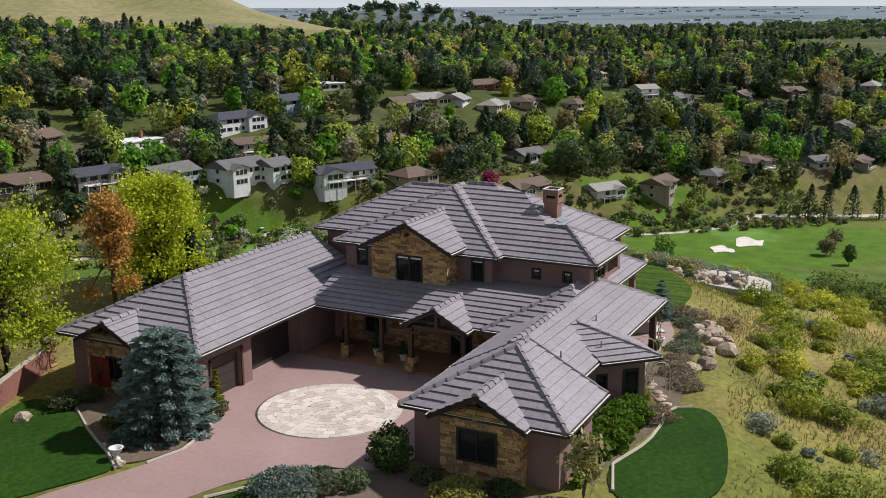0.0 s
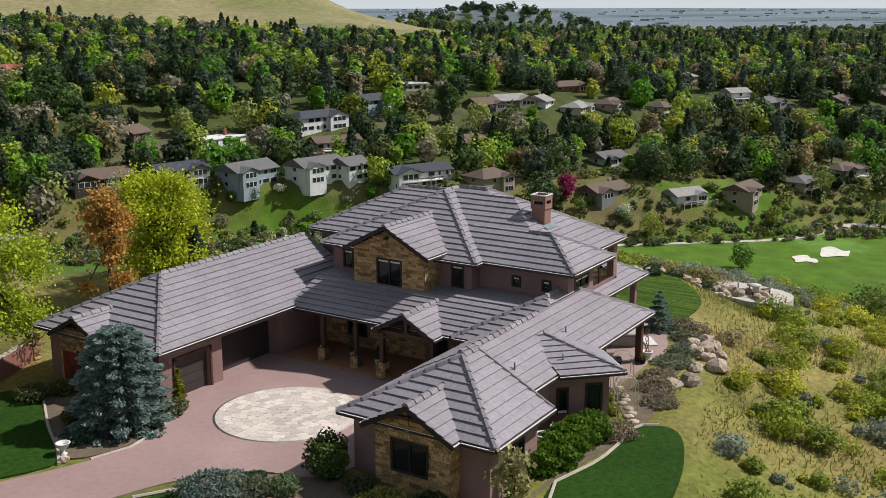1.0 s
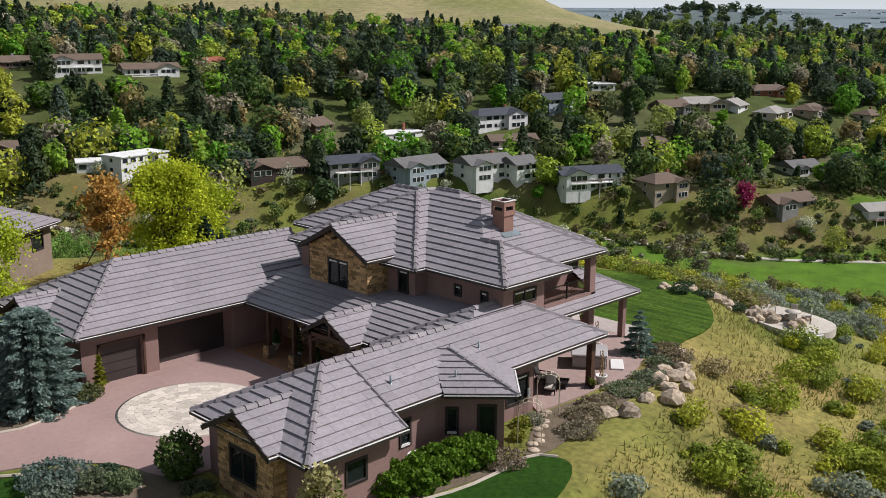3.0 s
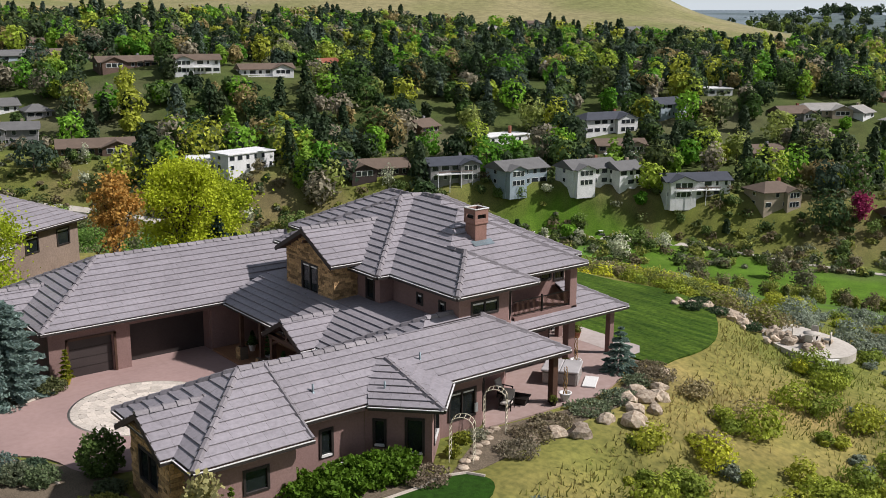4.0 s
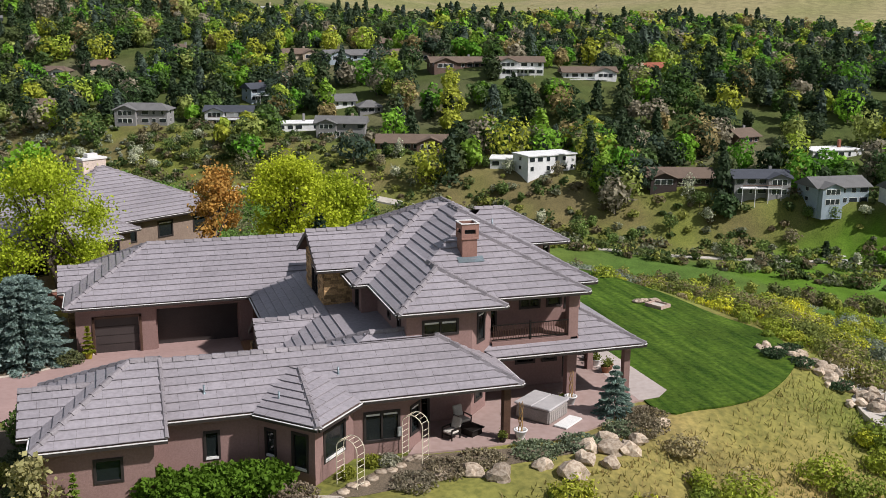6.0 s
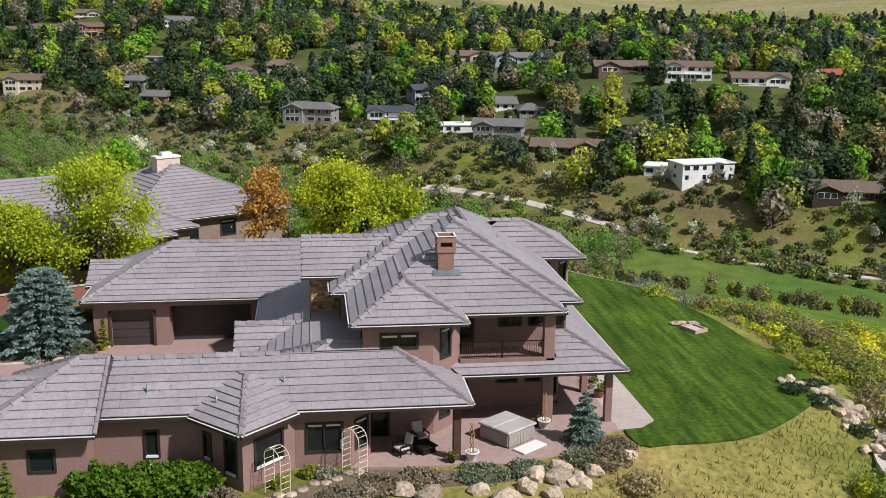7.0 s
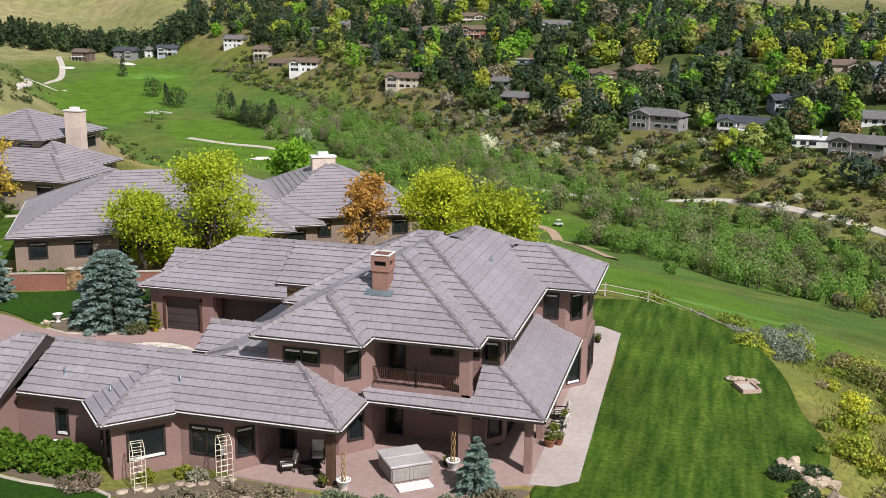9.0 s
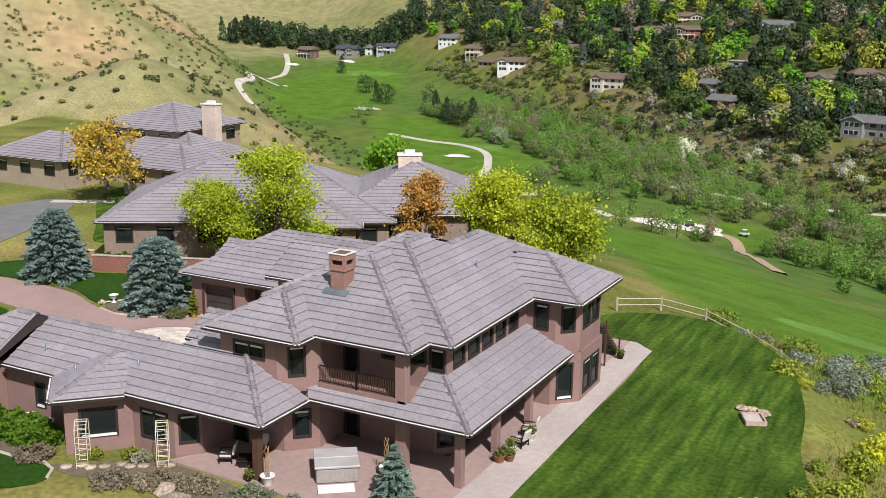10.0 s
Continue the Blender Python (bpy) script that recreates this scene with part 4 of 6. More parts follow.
# ---------------------------------------------------------------- paving, lawns and beds round the house
sheet("driveway", curve_points([(-46, 14), (-36.5, 15), (-30.4, 13.3), (-27.7, 12.1), (-25.2, 9.9), (-23.4, 6.3), (-16, 6.0), (-11.5, 7.2), (-11.2, 14), (-10.2, 20.1), (-15, 20.6), (-19.6, 20.6), (-21.6, 19.2), (-23.6, 17.9), (-26.6, 17.2), (-29.9, 18.1), (-35.2, 20.0), (-46, 19.6)], 4), 0.02, MT["concrete"], "reddish brown stamped concrete driveway and turning court", "driveway")
box("garage_apron", -21.0, -10.8, 19.5, 21.4, -0.1, 0.024, MT["concrete"]).update_tag()
tagged(bpy.data.objects["garage_apron"], "reddish brown concrete apron before the garage", "paving", kind="structure")
circle = thing("paver_circle", "round cream paver inlay in the driveway", "paving", kind="structure", at=(-18.6, 13.4, 0.0))
lathe("bed", [(4.12, -0.05), (4.12, 0.026), (0.0, 0.026)], MT["curb"], circle, 48)
# the western lawns take the green with the dimness painted in
lawn_nw = sheet("lawn", curve_points([(-46, 20.6), (-36, 21.0), (-30.2, 18.8), (-28.5, 20.4), (-26.5, 23.9), (-24.8, 26.6), (-25.5, 30), (-33, 27), (-38.5, 24.9), (-46, 25)], 4), 0.03, MT["dim_lawn"], "dark green mown lawn beside the driveway", "lawn")
sheet("lawn", curve_points([(-46, 13.2), (-36.5, 14.2), (-31.2, 12.6), (-28.6, 10.8), (-30.5, 7.0), (-38, 5), (-46, 6)], 4), 0.03, MT["dim_lawn"], "dark green mown lawn below the driveway", "lawn")
sheet("lawn", curve_points([(-21.2, -4.0), (-18.4, -3.1), (-14.4, -3.9), (-10.8, -3.6), (-9.2, -4.8), (-10, -6.3), (-14, -7.8), (-19, -8.4), (-22.5, -6.4)], 4), 0.0, MT["dim_lawn"], "small dark green lawn edged with a pale curb", "lawn")
sheet("lawn", curve_points([(9.6, 2.2), (12, 0.9), (17.0, 1.9), (22.6, 6.6), (24.2, 11.6), (23.1, 17), (22.2, 23.9), (19.7, 31.7), (15.2, 36.9), (11, 38.4), (6.2, 36.6), (4, 31), (9.6, 29.8), (11.3, 27), (11.4, 16)], 4), 0.03, MT["lawn"], "broad striped dark green lawn behind the house", "lawn")
sheet("patio", [(-5.4, -0.35), (-2, -0.55), (0.6, -0.45), (2.4, -0.7), (4.6, -0.1), (6.4, 0.7), (8.0, 2.4), (9.0, 2.9), (10.7, 3.1), (11.7, 4.0), (11.5, 16.8), (11.3, 29.1), (9.8, 30.4), (5, 30.6), (5, 24.2), (7.0, 16.4), (7.0, 7.1), (0.6, 7.1), (-4.3, 3.5), (-4.4, 1.2)], 0.04, MT["patio"], "pinkish concrete patio wrapping the house", "patio", thick=0.3)
# sunlight past the eave line, put into a paler overlay on the patio
sheet("walkway", [(9.35, 2.95), (10.7, 3.1), (11.7, 4.0), (11.5, 16.8), (11.3, 29.1), (9.8, 30.4), (9.35, 30.4)], 0.046, material("sunlit_concrete", (0.47, 0.4, 0.365, 1), (0.41, 0.345, 0.31, 1), 0.5, 0.75, 0.03, 30, stain=0.22), "strip of pinkish patio concrete beside the lawn, coloured paler as sunlit", "walkway", thick=0.02)
sheet("planting_bed", curve_points([(-29.0, 18.6), (-26.6, 17.5), (-23.4, 18.3), (-21.4, 19.6), (-21.5, 24), (-22.2, 29), (-24.6, 28.5), (-26.4, 24), (-28.4, 20.4)], 4), 0.025, MT["mulch"], "brown mulch bed under the blue spruce", "planting bed")
sheet("planting_bed", curve_points([(-30.0, 9.0), (-27.9, 11.6), (-25.4, 9.4), (-23.6, 6.0), (-23.4, 0), (-22.8, -3), (-26, -1), (-29.5, 4)], 4), 0.012, MT["mulch"], "brown mulch bed by the stone gable", "planting bed")
sheet("planting_bed", curve_points([(-22, -3.2), (-17.8, -2.6), (-12, -2.8), (-10.5, -3.6), (-8, -2), (-5.2, -0.6), (-1, -0.9), (3, -1.2), (6.5, 0.4), (8.2, 2.2), (9.6, 2.2), (7.6, -0.2), (4, -2.2), (-2, -2.9), (-8, -3.9), (-9.6, -3.9), (-14, -3.6), (-18.6, -2.9)], 4), -0.03, MT["mulch"], "grey-brown mulch bed along the south wall", "planting bed", thick=0.1)


def curb(pts, z=0.03):
    ob = tube("curb", [(x, y, z) for x, y in pts], 0.09, MT["curb"], None, n=6)
    tagged(ob, "pale poured concrete garden curb edging a lawn", "curb", kind="structure")


curb([(-29.8, 18.6), (-28.5, 20.4), (-27.4, 22.4), (-26.5, 23.9), (-24.8, 26.4)])
curb([(-21.2, -4.0), (-18.4, -3.1), (-15.7, -3.75), (-14.4, -3.9), (-12.3, -3.9), (-10.8, -3.6), (-9.7, -4.0), (-9.2, -4.8)], 0.02)
curb([(-30.3, 12.7), (-28.0, 11.2), (-26.9, 9.6), (-26.2, 8.0), (-25.6, 6.6)], 0.02)
curb([(-28.6, 17.7), (-26.6, 17.15), (-24.6, 17.5), (-23.2, 18.1), (-21.7, 19.1), (-20.6, 20.2)], 0.04)

# ---------------------------------------------------------------- planting
blue, teal = (0.17, 0.225, 0.22), (0.17, 0.235, 0.215)
p = crown_spire(5.6, 2.7, 30000, 0.14, 0.04, 0.3)
plant("blue_spruce", "full blue spruce standing in a mulch bed", "tree", (-24.7, 19.9, 0), p, 0.15, blue, (5.2, 0.16), 2.2)
p = crown_spire(3.0, 1.25, 9000, 0.2, 0.04, 0.75)
plant("blue_spruce", "small blue spruce beside the patio", "tree", (7.0, 1.5, -0.1), p, 0.09, teal, (2.7, 0.07), 2.2)
p = crown_spire(5.9, 2.8, 22000, 0.16, 0.05, 0.34)
plant("blue_spruce", "tall blue spruce across the driveway", "tree", (-38.5, 22.5, 0), p, 0.2, blue, (5.8, 0.16), 2.2)
for x, y, h in ((-2.6, 36.7, 5.2), (-5.2, 37.6, 4.0), (-0.8, 37.5, 3.4)):
    p = crown_spire(h, h * 0.38, 1800, 0.2)
    plant("spruce", "dark blue-green spruce behind the garage roof", "tree", (x, y, 0), p, 0.28, (0.06, 0.1, 0.085), (h * 0.9, 0.12), 2.0, "spruces behind the garage")
broad_tree("maple", "orange-leaved spring maple behind the garage", (-11.2, 36.6, 0), 9.6, 2.4, 5200, 0.2, (0.36, 0.2, 0.055), 0.18, 26, 0.2)
broad_tree("tree", "bright yellow-green spring tree behind the garage", (-4.8, 38.4, -0.2), 9.8, 4.3, 16000, 0.19, (0.37, 0.41, 0.03), 0.12, 46, 0.17)
broad_tree("tree", "yellow-green spring tree behind the garage", (-0.5, 41.5, -0.5), 8.6, 3.8, 10000, 0.22, (0.28, 0.33, 0.025), 0.15, 30, 0.2)
broad_tree("willow", "yellow-green willow between two houses", (-23.5, 33.6, 0), 10.4, 4.6, 18000, 0.17, (0.34, 0.40, 0.03), 0.15, 40, 0.19)
broad_tree("willow", "small yellow-green willow by the boundary wall", (-29.5, 32.2, 0), 7.6, 3.4, 12000, 0.17, (0.33, 0.39, 0.03), 0.12, 26, 0.2)
broad_tree("tree", "golden spring tree in a neighbouring garden", (-60, 49.5, 0), 9.5, 4.6, 4200, 0.3, (0.40, 0.28, 0.05), 0.25, 30, 0.17)
broad_tree("tree", "green spring tree behind a neighbouring roof", (-26, 56.5, -0.5), 9.5, 2.5, 2200, 0.35, (0.14, 0.27, 0.02), 0.3, 16)
shrub("round_shrub", "large round dark green shrub by the stone gable", (-23.6, 6.6, 0), 1.05, 2.1, 2600, 0.16, (0.075, 0.115, 0.03))
p = crown_spire(1.9, 0.42, 900, 0.05)
plant("arborvitae", "slim yellow-green arborvitae in a yellow pot", "shrub", (-20.9, 19.5, 0.25), p, 0.14, (0.2, 0.21, 0.02), None, 1.8)
pot = thing("planter", "glossy yellow garden pot", "planter", at=(-20.9, 19.5, 0.03))
lathe("pot", [(0.18, 0), (0.27, 0.35), (0.3, 0.4), (0.24, 0.4), (0.2, 0.3)], plain("yellow_glaze", (0.42, 0.36, 0.03), 0.35), pot)
for x, y, r, h, rgb, text in ((-22.0, 18.9, 0.85, 0.75, (0.11, 0.12, 0.055), "low rounded olive shrub"), (-27.2, 20.2, 1.0, 0.7, (0.07, 0.11, 0.085), "low spreading blue juniper"), (-25.6, 22.6, 0.8, 0.6, (0.12, 0.12, 0.03), "low yellow-green shrub"), (-23.4, 26.6, 0.7, 0.8, (0.11, 0.13, 0.05), "small green shrub"), (-25.0, 27.2, 0.9, 0.9, (0.08, 0.1, 0.045), "dark rounded shrub"), (-28.3, 9.7, 1.6, 1.1, (0.12, 0.16, 0.15), "sprawling blue-grey juniper"), (-29.2, 8.2, 1.0, 0.9, (0.13, 0.16, 0.13), "sprawling blue-grey juniper"), (-27.1, 8.2, 0.85, 0.8, (0.15, 0.17, 0.11), "clipped grey-green mound shrub"), (-26.2, 7.2, 0.85, 0.8, (0.12, 0.155, 0.08), "clipped green mound shrub"), (-26.0, 9.1, 0.6, 0.45, (0.08, 0.12, 0.08), "low dark green shrub"), (-25.2, 2.2, 1.3, 0.9, (0.24, 0.24, 0.06), "low yellow-green shrub"), (-24.0, 4.4, 0.8, 0.5, (0.09, 0.11, 0.06), "low dark shrub"), (-23.5, 0.6, 0.9, 0.5, (0.07, 0.1, 0.04), "dark ground cover")):
    shrub("garden_shrub", text + " in the mulch bed", (x, y, 0), r, h, int(900 * r * r + 500), 0.13, rgb, group="garden shrubs by the drive")
for k, (x, y) in enumerate(((-17.6, -1.6), (-16.4, -2.1), (-15.0, -1.9), (-13.7, -1.9), (-12.6, -2.2))):
    shrub("juniper_hedge", "bright green feathery juniper hedge by the wall", (x, y, -0.2), 1.15, 1.5, 2200, 0.2, (0.08, 0.145, 0.013), "hedge", "junipers along the wall")
broad_tree("sapling", "small pale-leaved tree at the house corner", (-22.7, -3.1, -0.2), 3.4, 1.0, 650, 0.2, (0.3, 0.27, 0.13), 0.3, 12, 0.3)
p = crown_spire(2.2, 0.45, 700, 0.05)
plant("arborvitae", "narrow bright green arborvitae at the wall", "shrub", (-21.2, -2.3, -0.2), p, 0.13, (0.14, 0.2, 0.03), None, 1.8)
for x, y, r, h, rgb, text in ((-8.9, -1.9, 0.42, 0.6, (0.2, 0.21, 0.03), "small rounded yellow-green shrub"), (-7.4, -0.9, 0.5, 0.6, (0.19, 0.2, 0.03), "small rounded yellow-green shrub"), (-6.6, -1.0, 0.6, 0.55, (0.26, 0.25, 0.2), "silvery leafless shrub"), (3.4, -1.7, 1.1, 0.6, (0.16, 0.19, 0.13), "grey-green spreading ground cover"), (1.0, -1.8, 1.3, 0.5, (0.17, 0.2, 0.13), "grey-green spreading ground cover"), (6.2, -0.6, 0.9, 0.6, (0.16, 0.19, 0.12), "grey-green spreading shrub"), (-11.6, -3.4, 1.1, 0.7, (0.2, 0.155, 0.12), "twiggy bare brown shrub"), (-4.0, -2.6, 1.2, 0.6, (0.22, 0.18, 0.13), "twiggy bare tan shrub"), (-2.0, -2.0, 1.1, 0.55, (0.24, 0.2, 0.14), "twiggy bare tan shrub"), (7.6, -0.9, 1.2, 0.8, (0.2, 0.165, 0.12), "twiggy bare brown shrub"), (8.4, 0.4, 1.1, 0.7, (0.18, 0.145, 0.1), "twiggy bare brown shrub"), (-6.0, -3.6, 1.1, 0.6, (0.2, 0.17, 0.13), "twiggy bare brown shrub")):
    shrub("bed_shrub", text + " beside the house", (x, y, -0.1), r, h, int(700 * r * r + 350), 0.12, rgb, group="shrubs along the south bed")


def boulder(at, r, rgb=None, group="boulders", label="pale tan sandstone boulder", squash=0.7, seed=0):
    bm = bmesh.new()
    bmesh.ops.create_icosphere(bm, subdivisions=2, radius=1.0)
    rng = random.Random(seed)
    off = Vector((rng.random() * 9, rng.random() * 9, rng.random() * 9))
    for v in bm.verts:
        n = noise.noise(v.co * 1.1 + off) * 0.55 + noise.noise(v.co * 3 + off) * 0.12
        v.co = Vector((v.co.x * rng.uniform(0.98, 1.02), v.co.y * 0.82, v.co.z * squash)) * (r * (1 + n))
    ob = part("boulder", bm, MT["rock"])
    ob.matrix_basis = pose(*at, 0, 0, rng.uniform(0, 360))
    return tagged(ob, label, "boulder", group)


rng_b = random.Random(3)
for k, (x, y, r) in enumerate(((-3.0, -3.2, 0.55), (-1.9, -3.9, 0.7), (0.6, -3.4, 0.5), (1.8, -4.4, 0.75), (2.9, -3.4, 0.55), (4.0, -3.9, 0.5), (4.6, -2.7, 0.62), (5.6, -2.9, 0.6), (5.0, -1.6, 0.6), (3.6, -2.4, 0.6), (6.6, -2.0, 0.5), (-4.6, -3.2, 0.35), (8.9, -0.4, 0.45))):
    boulder((x, y, ground_z(x, y) + 0.1), r * 1.1, seed=k, group="boulders below the patio")
for k in range(9):
    x, y = -9.4 + k * 0.55, -3.4 + 0.35 * k + 0.2 * math.sin(k * 2)
    st = lathe("stepping_stone", [(0.0, -0.05), (0.33, -0.05), (0.3, 0.03), (0.0, 0.035)], MT["rock"], None, 7)
    st.matrix_basis = pose(x, y, 0.0, 0, 0, k * 40)
    tagged(st, "flat pale stepping stone set in the bed", "stepping stone", "stepping stones")

# rock garden on the point
sheet("stone_terrace", curve_points([(27.4, 10.8), (26.6, 7.0), (24.2, 3.0), (23.0, -1.0), (24.6, -3.0), (27.2, -2.6), (28.6, 0.6), (28.6, 6.0)], 4), -1.55, MT["path"], "pale flagstone terrace among boulders", "terrace", thick=0.6)
for k in range(48):
    t = k / 47
    x, y = 22.6 + 3.0 * t + rng_b.uniform(-1.2, 1.6), 8.8 - 9.5 * t + rng_b.uniform(-1.3, 1.3)
    boulder((x, y, max(ground_z(x, y), -1.55) + 0.12), rng_b.uniform(0.25, 0.58), seed=40 + k, group="boulders of the rock garden", label="white boulder in the rock garden")
for k, (x, y) in enumerate(((22.6, 6.0), (24.0, 4.0), (23.2, 8.2), (25.4, 1.8), (21.6, 7.6))):
    shrub("rock_garden_shrub", "dark green mat juniper between boulders", (x, y, ground_z(x, y) + 0.1), 0.8, 0.45, 700, 0.14, (0.05, 0.08, 0.04), group="mat junipers")


def terrace_chair(at, rz):
    c = thing("terrace_chair", "pale stone-coloured chair on the flagstone terrace", "chair", "chairs on the terrace", at=at, rz=rz)
    box("seat", -0.26, 0.26, -0.26, 0.26, 0.38, 0.46, MT["cushion"], c, 0.02)
    box("backrest", -0.26, 0.26, 0.22, 0.3, 0.46, 0.95, MT["cushion"], c, 0.02)
    for x in (-0.23, 0.23):
        for y in (-0.23, 0.23):
            box("leg", x - 0.03, x + 0.03, y - 0.03, y + 0.03, 0, 0.38, MT["iron"], c)
    return c


for k in range(4):
    a = k * math.pi / 2 + 0.4
    terrace_chair((25.9 + 1.05 * math.cos(a), 0.2 + 1.05 * math.sin(a), -1.55), math.degrees(a) - 90)
tb = thing("terrace_table", "round pale stone table on the terrace", "table", at=(25.9, 0.2, -1.55))
lathe("tabletop", [(0, 0.66), (0.6, 0.66), (0.62, 0.72), (0, 0.73)], MT["path"], tb, 20)
lathe("pedestal", [(0.26, 0), (0.12, 0.3), (0.15, 0.66)], MT["path"], tb, 12)
bn = thing("stone_bench", "white stone bench on the terrace edge", "bench", at=(23.7, -2.5, -2.15), rz=-10)
box("seat", -0.9, 0.9, -0.3, 0.3, 0.4, 0.52, MT["white"], bn, 0.02)
for x in (-0.6, 0.6):
    box("leg", x - 0.15, x + 0.15, -0.25, 0.25, 0, 0.4, MT["white"], bn, 0.02)
dial = thing("utility_hatch", "open pale access box with stones on the lawn", "hatch", at=(20.0, 20.0, 0.0), rz=24)
for a in ((-0.6, 0.6, -0.75, -0.65), (-0.6, 0.6, 0.65, 0.75), (-0.6, -0.5, -0.65, 0.65), (0.5, 0.6, -0.65, 0.65)):
    box("side", *a, 0, 0.28, plain("pink_stone", (0.5, 0.36, 0.3)), dial)
box("panel", -0.5, 0.5, -0.65, 0.65, 0.0, 0.16, MT["path"], dial)
for k, (x, y) in enumerate(((-0.5, 1.15), (0.0, 1.25), (0.75, 1.0))):
    boulder((20.0 + x - 0.4, 20.0 + y + 0.2, 0.15), 0.4, seed=90 + k, squash=0.45, group="stones by the hatch", label="flat pale stone lying on the lawn")

# ---------------------------------------------------------------- patio things
tub = thing("hot_tub", "square hot tub under a folded grey vinyl cover", "hot tub", at=(3.05, 2.5, 0.04), rz=37)
box("body", -1.05, 1.05, -1.05, 1.05, 0.0, 0.78, MT["tubside"], tub, 0.08)
for k in range(9):
    box("slat", -1.0 + k * 0.222, -0.8 + k * 0.222, -1.07, -1.05, 0.06, 0.7, MT["tubside"], tub)
for s in (-1, 1):
    box("cover", -1.12, 1.12, 0.01 if s > 0 else -1.12, 1.12 if s > 0 else -0.01, 0.78, 0.92, MT["cover"], tub, 0.04, "grey padded cover half")
mat_ob = box("step_mat", -0.9, 0.9, -0.4, 0.4, 0, 0.1, MT["white"], None, 0.02)
mat_ob.matrix_basis = pose(4.0, 1.05, 0.045, 0, 0, 37)
tagged(mat_ob, "white step slab before the hot tub", "step")


def potted_topiary(at, s=1.0):
    t = thing("potted_topiary", "white pot with a twisted dry topiary stem", "potted plant", "potted twisted stems", at=at)
    lathe("pot", [(0.2, 0), (0.34, 0.42), (0.38, 0.45), (0.38, 0.5), (0.3, 0.5), (0.28, 0.36), (0, 0.36)], MT["white"], t)
    tan = MT["wicker"]
    for ph in (0, 2.1, 4.2):
        tube("twisted_stem", [(0.1 * math.cos(z * 4.2 + ph), 0.1 * math.sin(z * 4.2 + ph), 0.36 + z) for z in [k * 0.11 for k in range(16)]], 0.035, tan, t, taper=0.6, n=5)
    return t


MT["wicker"] = plain("dry_stem", (0.36, 0.22, 0.09))
potted_topiary((0.75, -0.1, 0.04))
potted_topiary((5.3, 3.6, 0.04))
for x, y, rr, m, text in ((9.6, 9.2, 0.3, "white", "white"), (10.0, 8.2, 0.28, "terracotta", "terracotta"), (9.6, 7.8, 0.32, "terracotta", "terracotta"), (4.9, 3.9, 0.2, "iron", "black"), (-0.3, -0.25, 0.22, "iron", "dark"), (9.2, 27.0, 0.3, "iron", "dark"), (9.9, 26.5, 0.26, "iron", "dark"), (9.9, 11.2, 0.3, "white", "white")):
    t = thing("planter", text + " round garden pot with a leafy plant", "planter", at=(x, y, 0.04))
    lathe("pot", [(rr * 0.65, 0), (rr, rr * 1.25), (rr * 1.08, rr * 1.3), (rr * 0.85, rr * 1.3), (rr * 0.8, rr)], MT[m], t)
    pts = LEAF_RNG.normal(size=(220, 3)) * rr * 0.45 + np.array([0, 0, rr * 1.7])
    v, f = leaves(pts, 0.1)
    mesh_object("plant", v, f, MT["leaf"], t, tint=shade_tint((0.13, 0.15, 0.03), 220))


def lounge_chair(at, rz):
    c = thing("patio_chair", "cream cushioned patio armchair with a dark frame", "chair", "patio armchairs", at=at, rz=rz)
    box("seat_frame", -0.34, 0.34, -0.36, 0.36, 0.22, 0.3, MT["iron"], c, 0.01)
    box("seat_cushion", -0.3, 0.3, -0.34, 0.3, 0.3, 0.44, MT["cushion"], c, 0.04)
    m = Matrix.Translation((0, 0.34, 0.42)) @ Matrix.Rotation(radians(-16), 4, "X")
    part("back_cushion", add_box(bmesh.new(), -0.3, 0.3, -0.06, 0.08, 0.0, 0.62, 0.04, m), MT["cushion"], c)
    for x in (-0.34, 0.34):
        box("armrest", x - 0.03, x + 0.03, -0.34, 0.36, 0.55, 0.6, MT["iron"], c)
        for y in (-0.32, 0.32):
            box("leg", x - 0.025, x + 0.025, y - 0.025, y + 0.025, 0, 0.56, MT["iron"], c)
    return c


for x, y, rz in ((-2.7, 1.0, -60), (-1.6, 2.4, 20), (9.7, 10.2, -100), (9.5, 11.9, -80)):
    lounge_chair((x, y, 0.04), rz)
ft = thing("fire_table", "low dark square patio table", "table", at=(-1.5, 1.2, 0.04), rz=30)
box("tabletop", -0.5, 0.5, -0.5, 0.5, 0.34, 0.4, MT["iron"], ft, 0.01)
box("base", -0.4, 0.4, -0.4, 0.4, 0, 0.34, MT["iron"], ft, 0.01)


def arbor(at, rz):
    """Two arched side ladders joined by rungs."""
    t = thing("garden_arbor", "cream painted metal garden arbor with arched top", "arbor", "garden arbors", at=at, rz=rz)
    for y in (-0.28, 0.28):
        pts = [(-0.6, y, z * 0.28) for z in range(8)] + [(-0.6 * math.cos(a), y, 1.95 + 0.55 * math.sin(a)) for a in [k * math.pi / 10 for k in range(1, 10)]] + [(0.6, y, 1.96 - z * 0.28) for z in range(8)]
        tube("arch", pts, 0.022, MT["cream"], t, n=5)
    for x in (-0.6, 0.6):
        for k in range(1, 7):
            tube("rung", [(x, -0.28, k * 0.3), (x, 0.28, k * 0.3)], 0.015, MT["cream"], t, n=4)
    for k in range(1, 7):
        a = k * math.pi / 7
        tube("rung", [(-0.6 * math.cos(a), -0.28, 1.95 + 0.55 * math.sin(a)), (-0.6 * math.cos(a), 0.28, 1.95 + 0.55 * math.sin(a))], 0.015, MT["cream"], t, n=4)
    return t


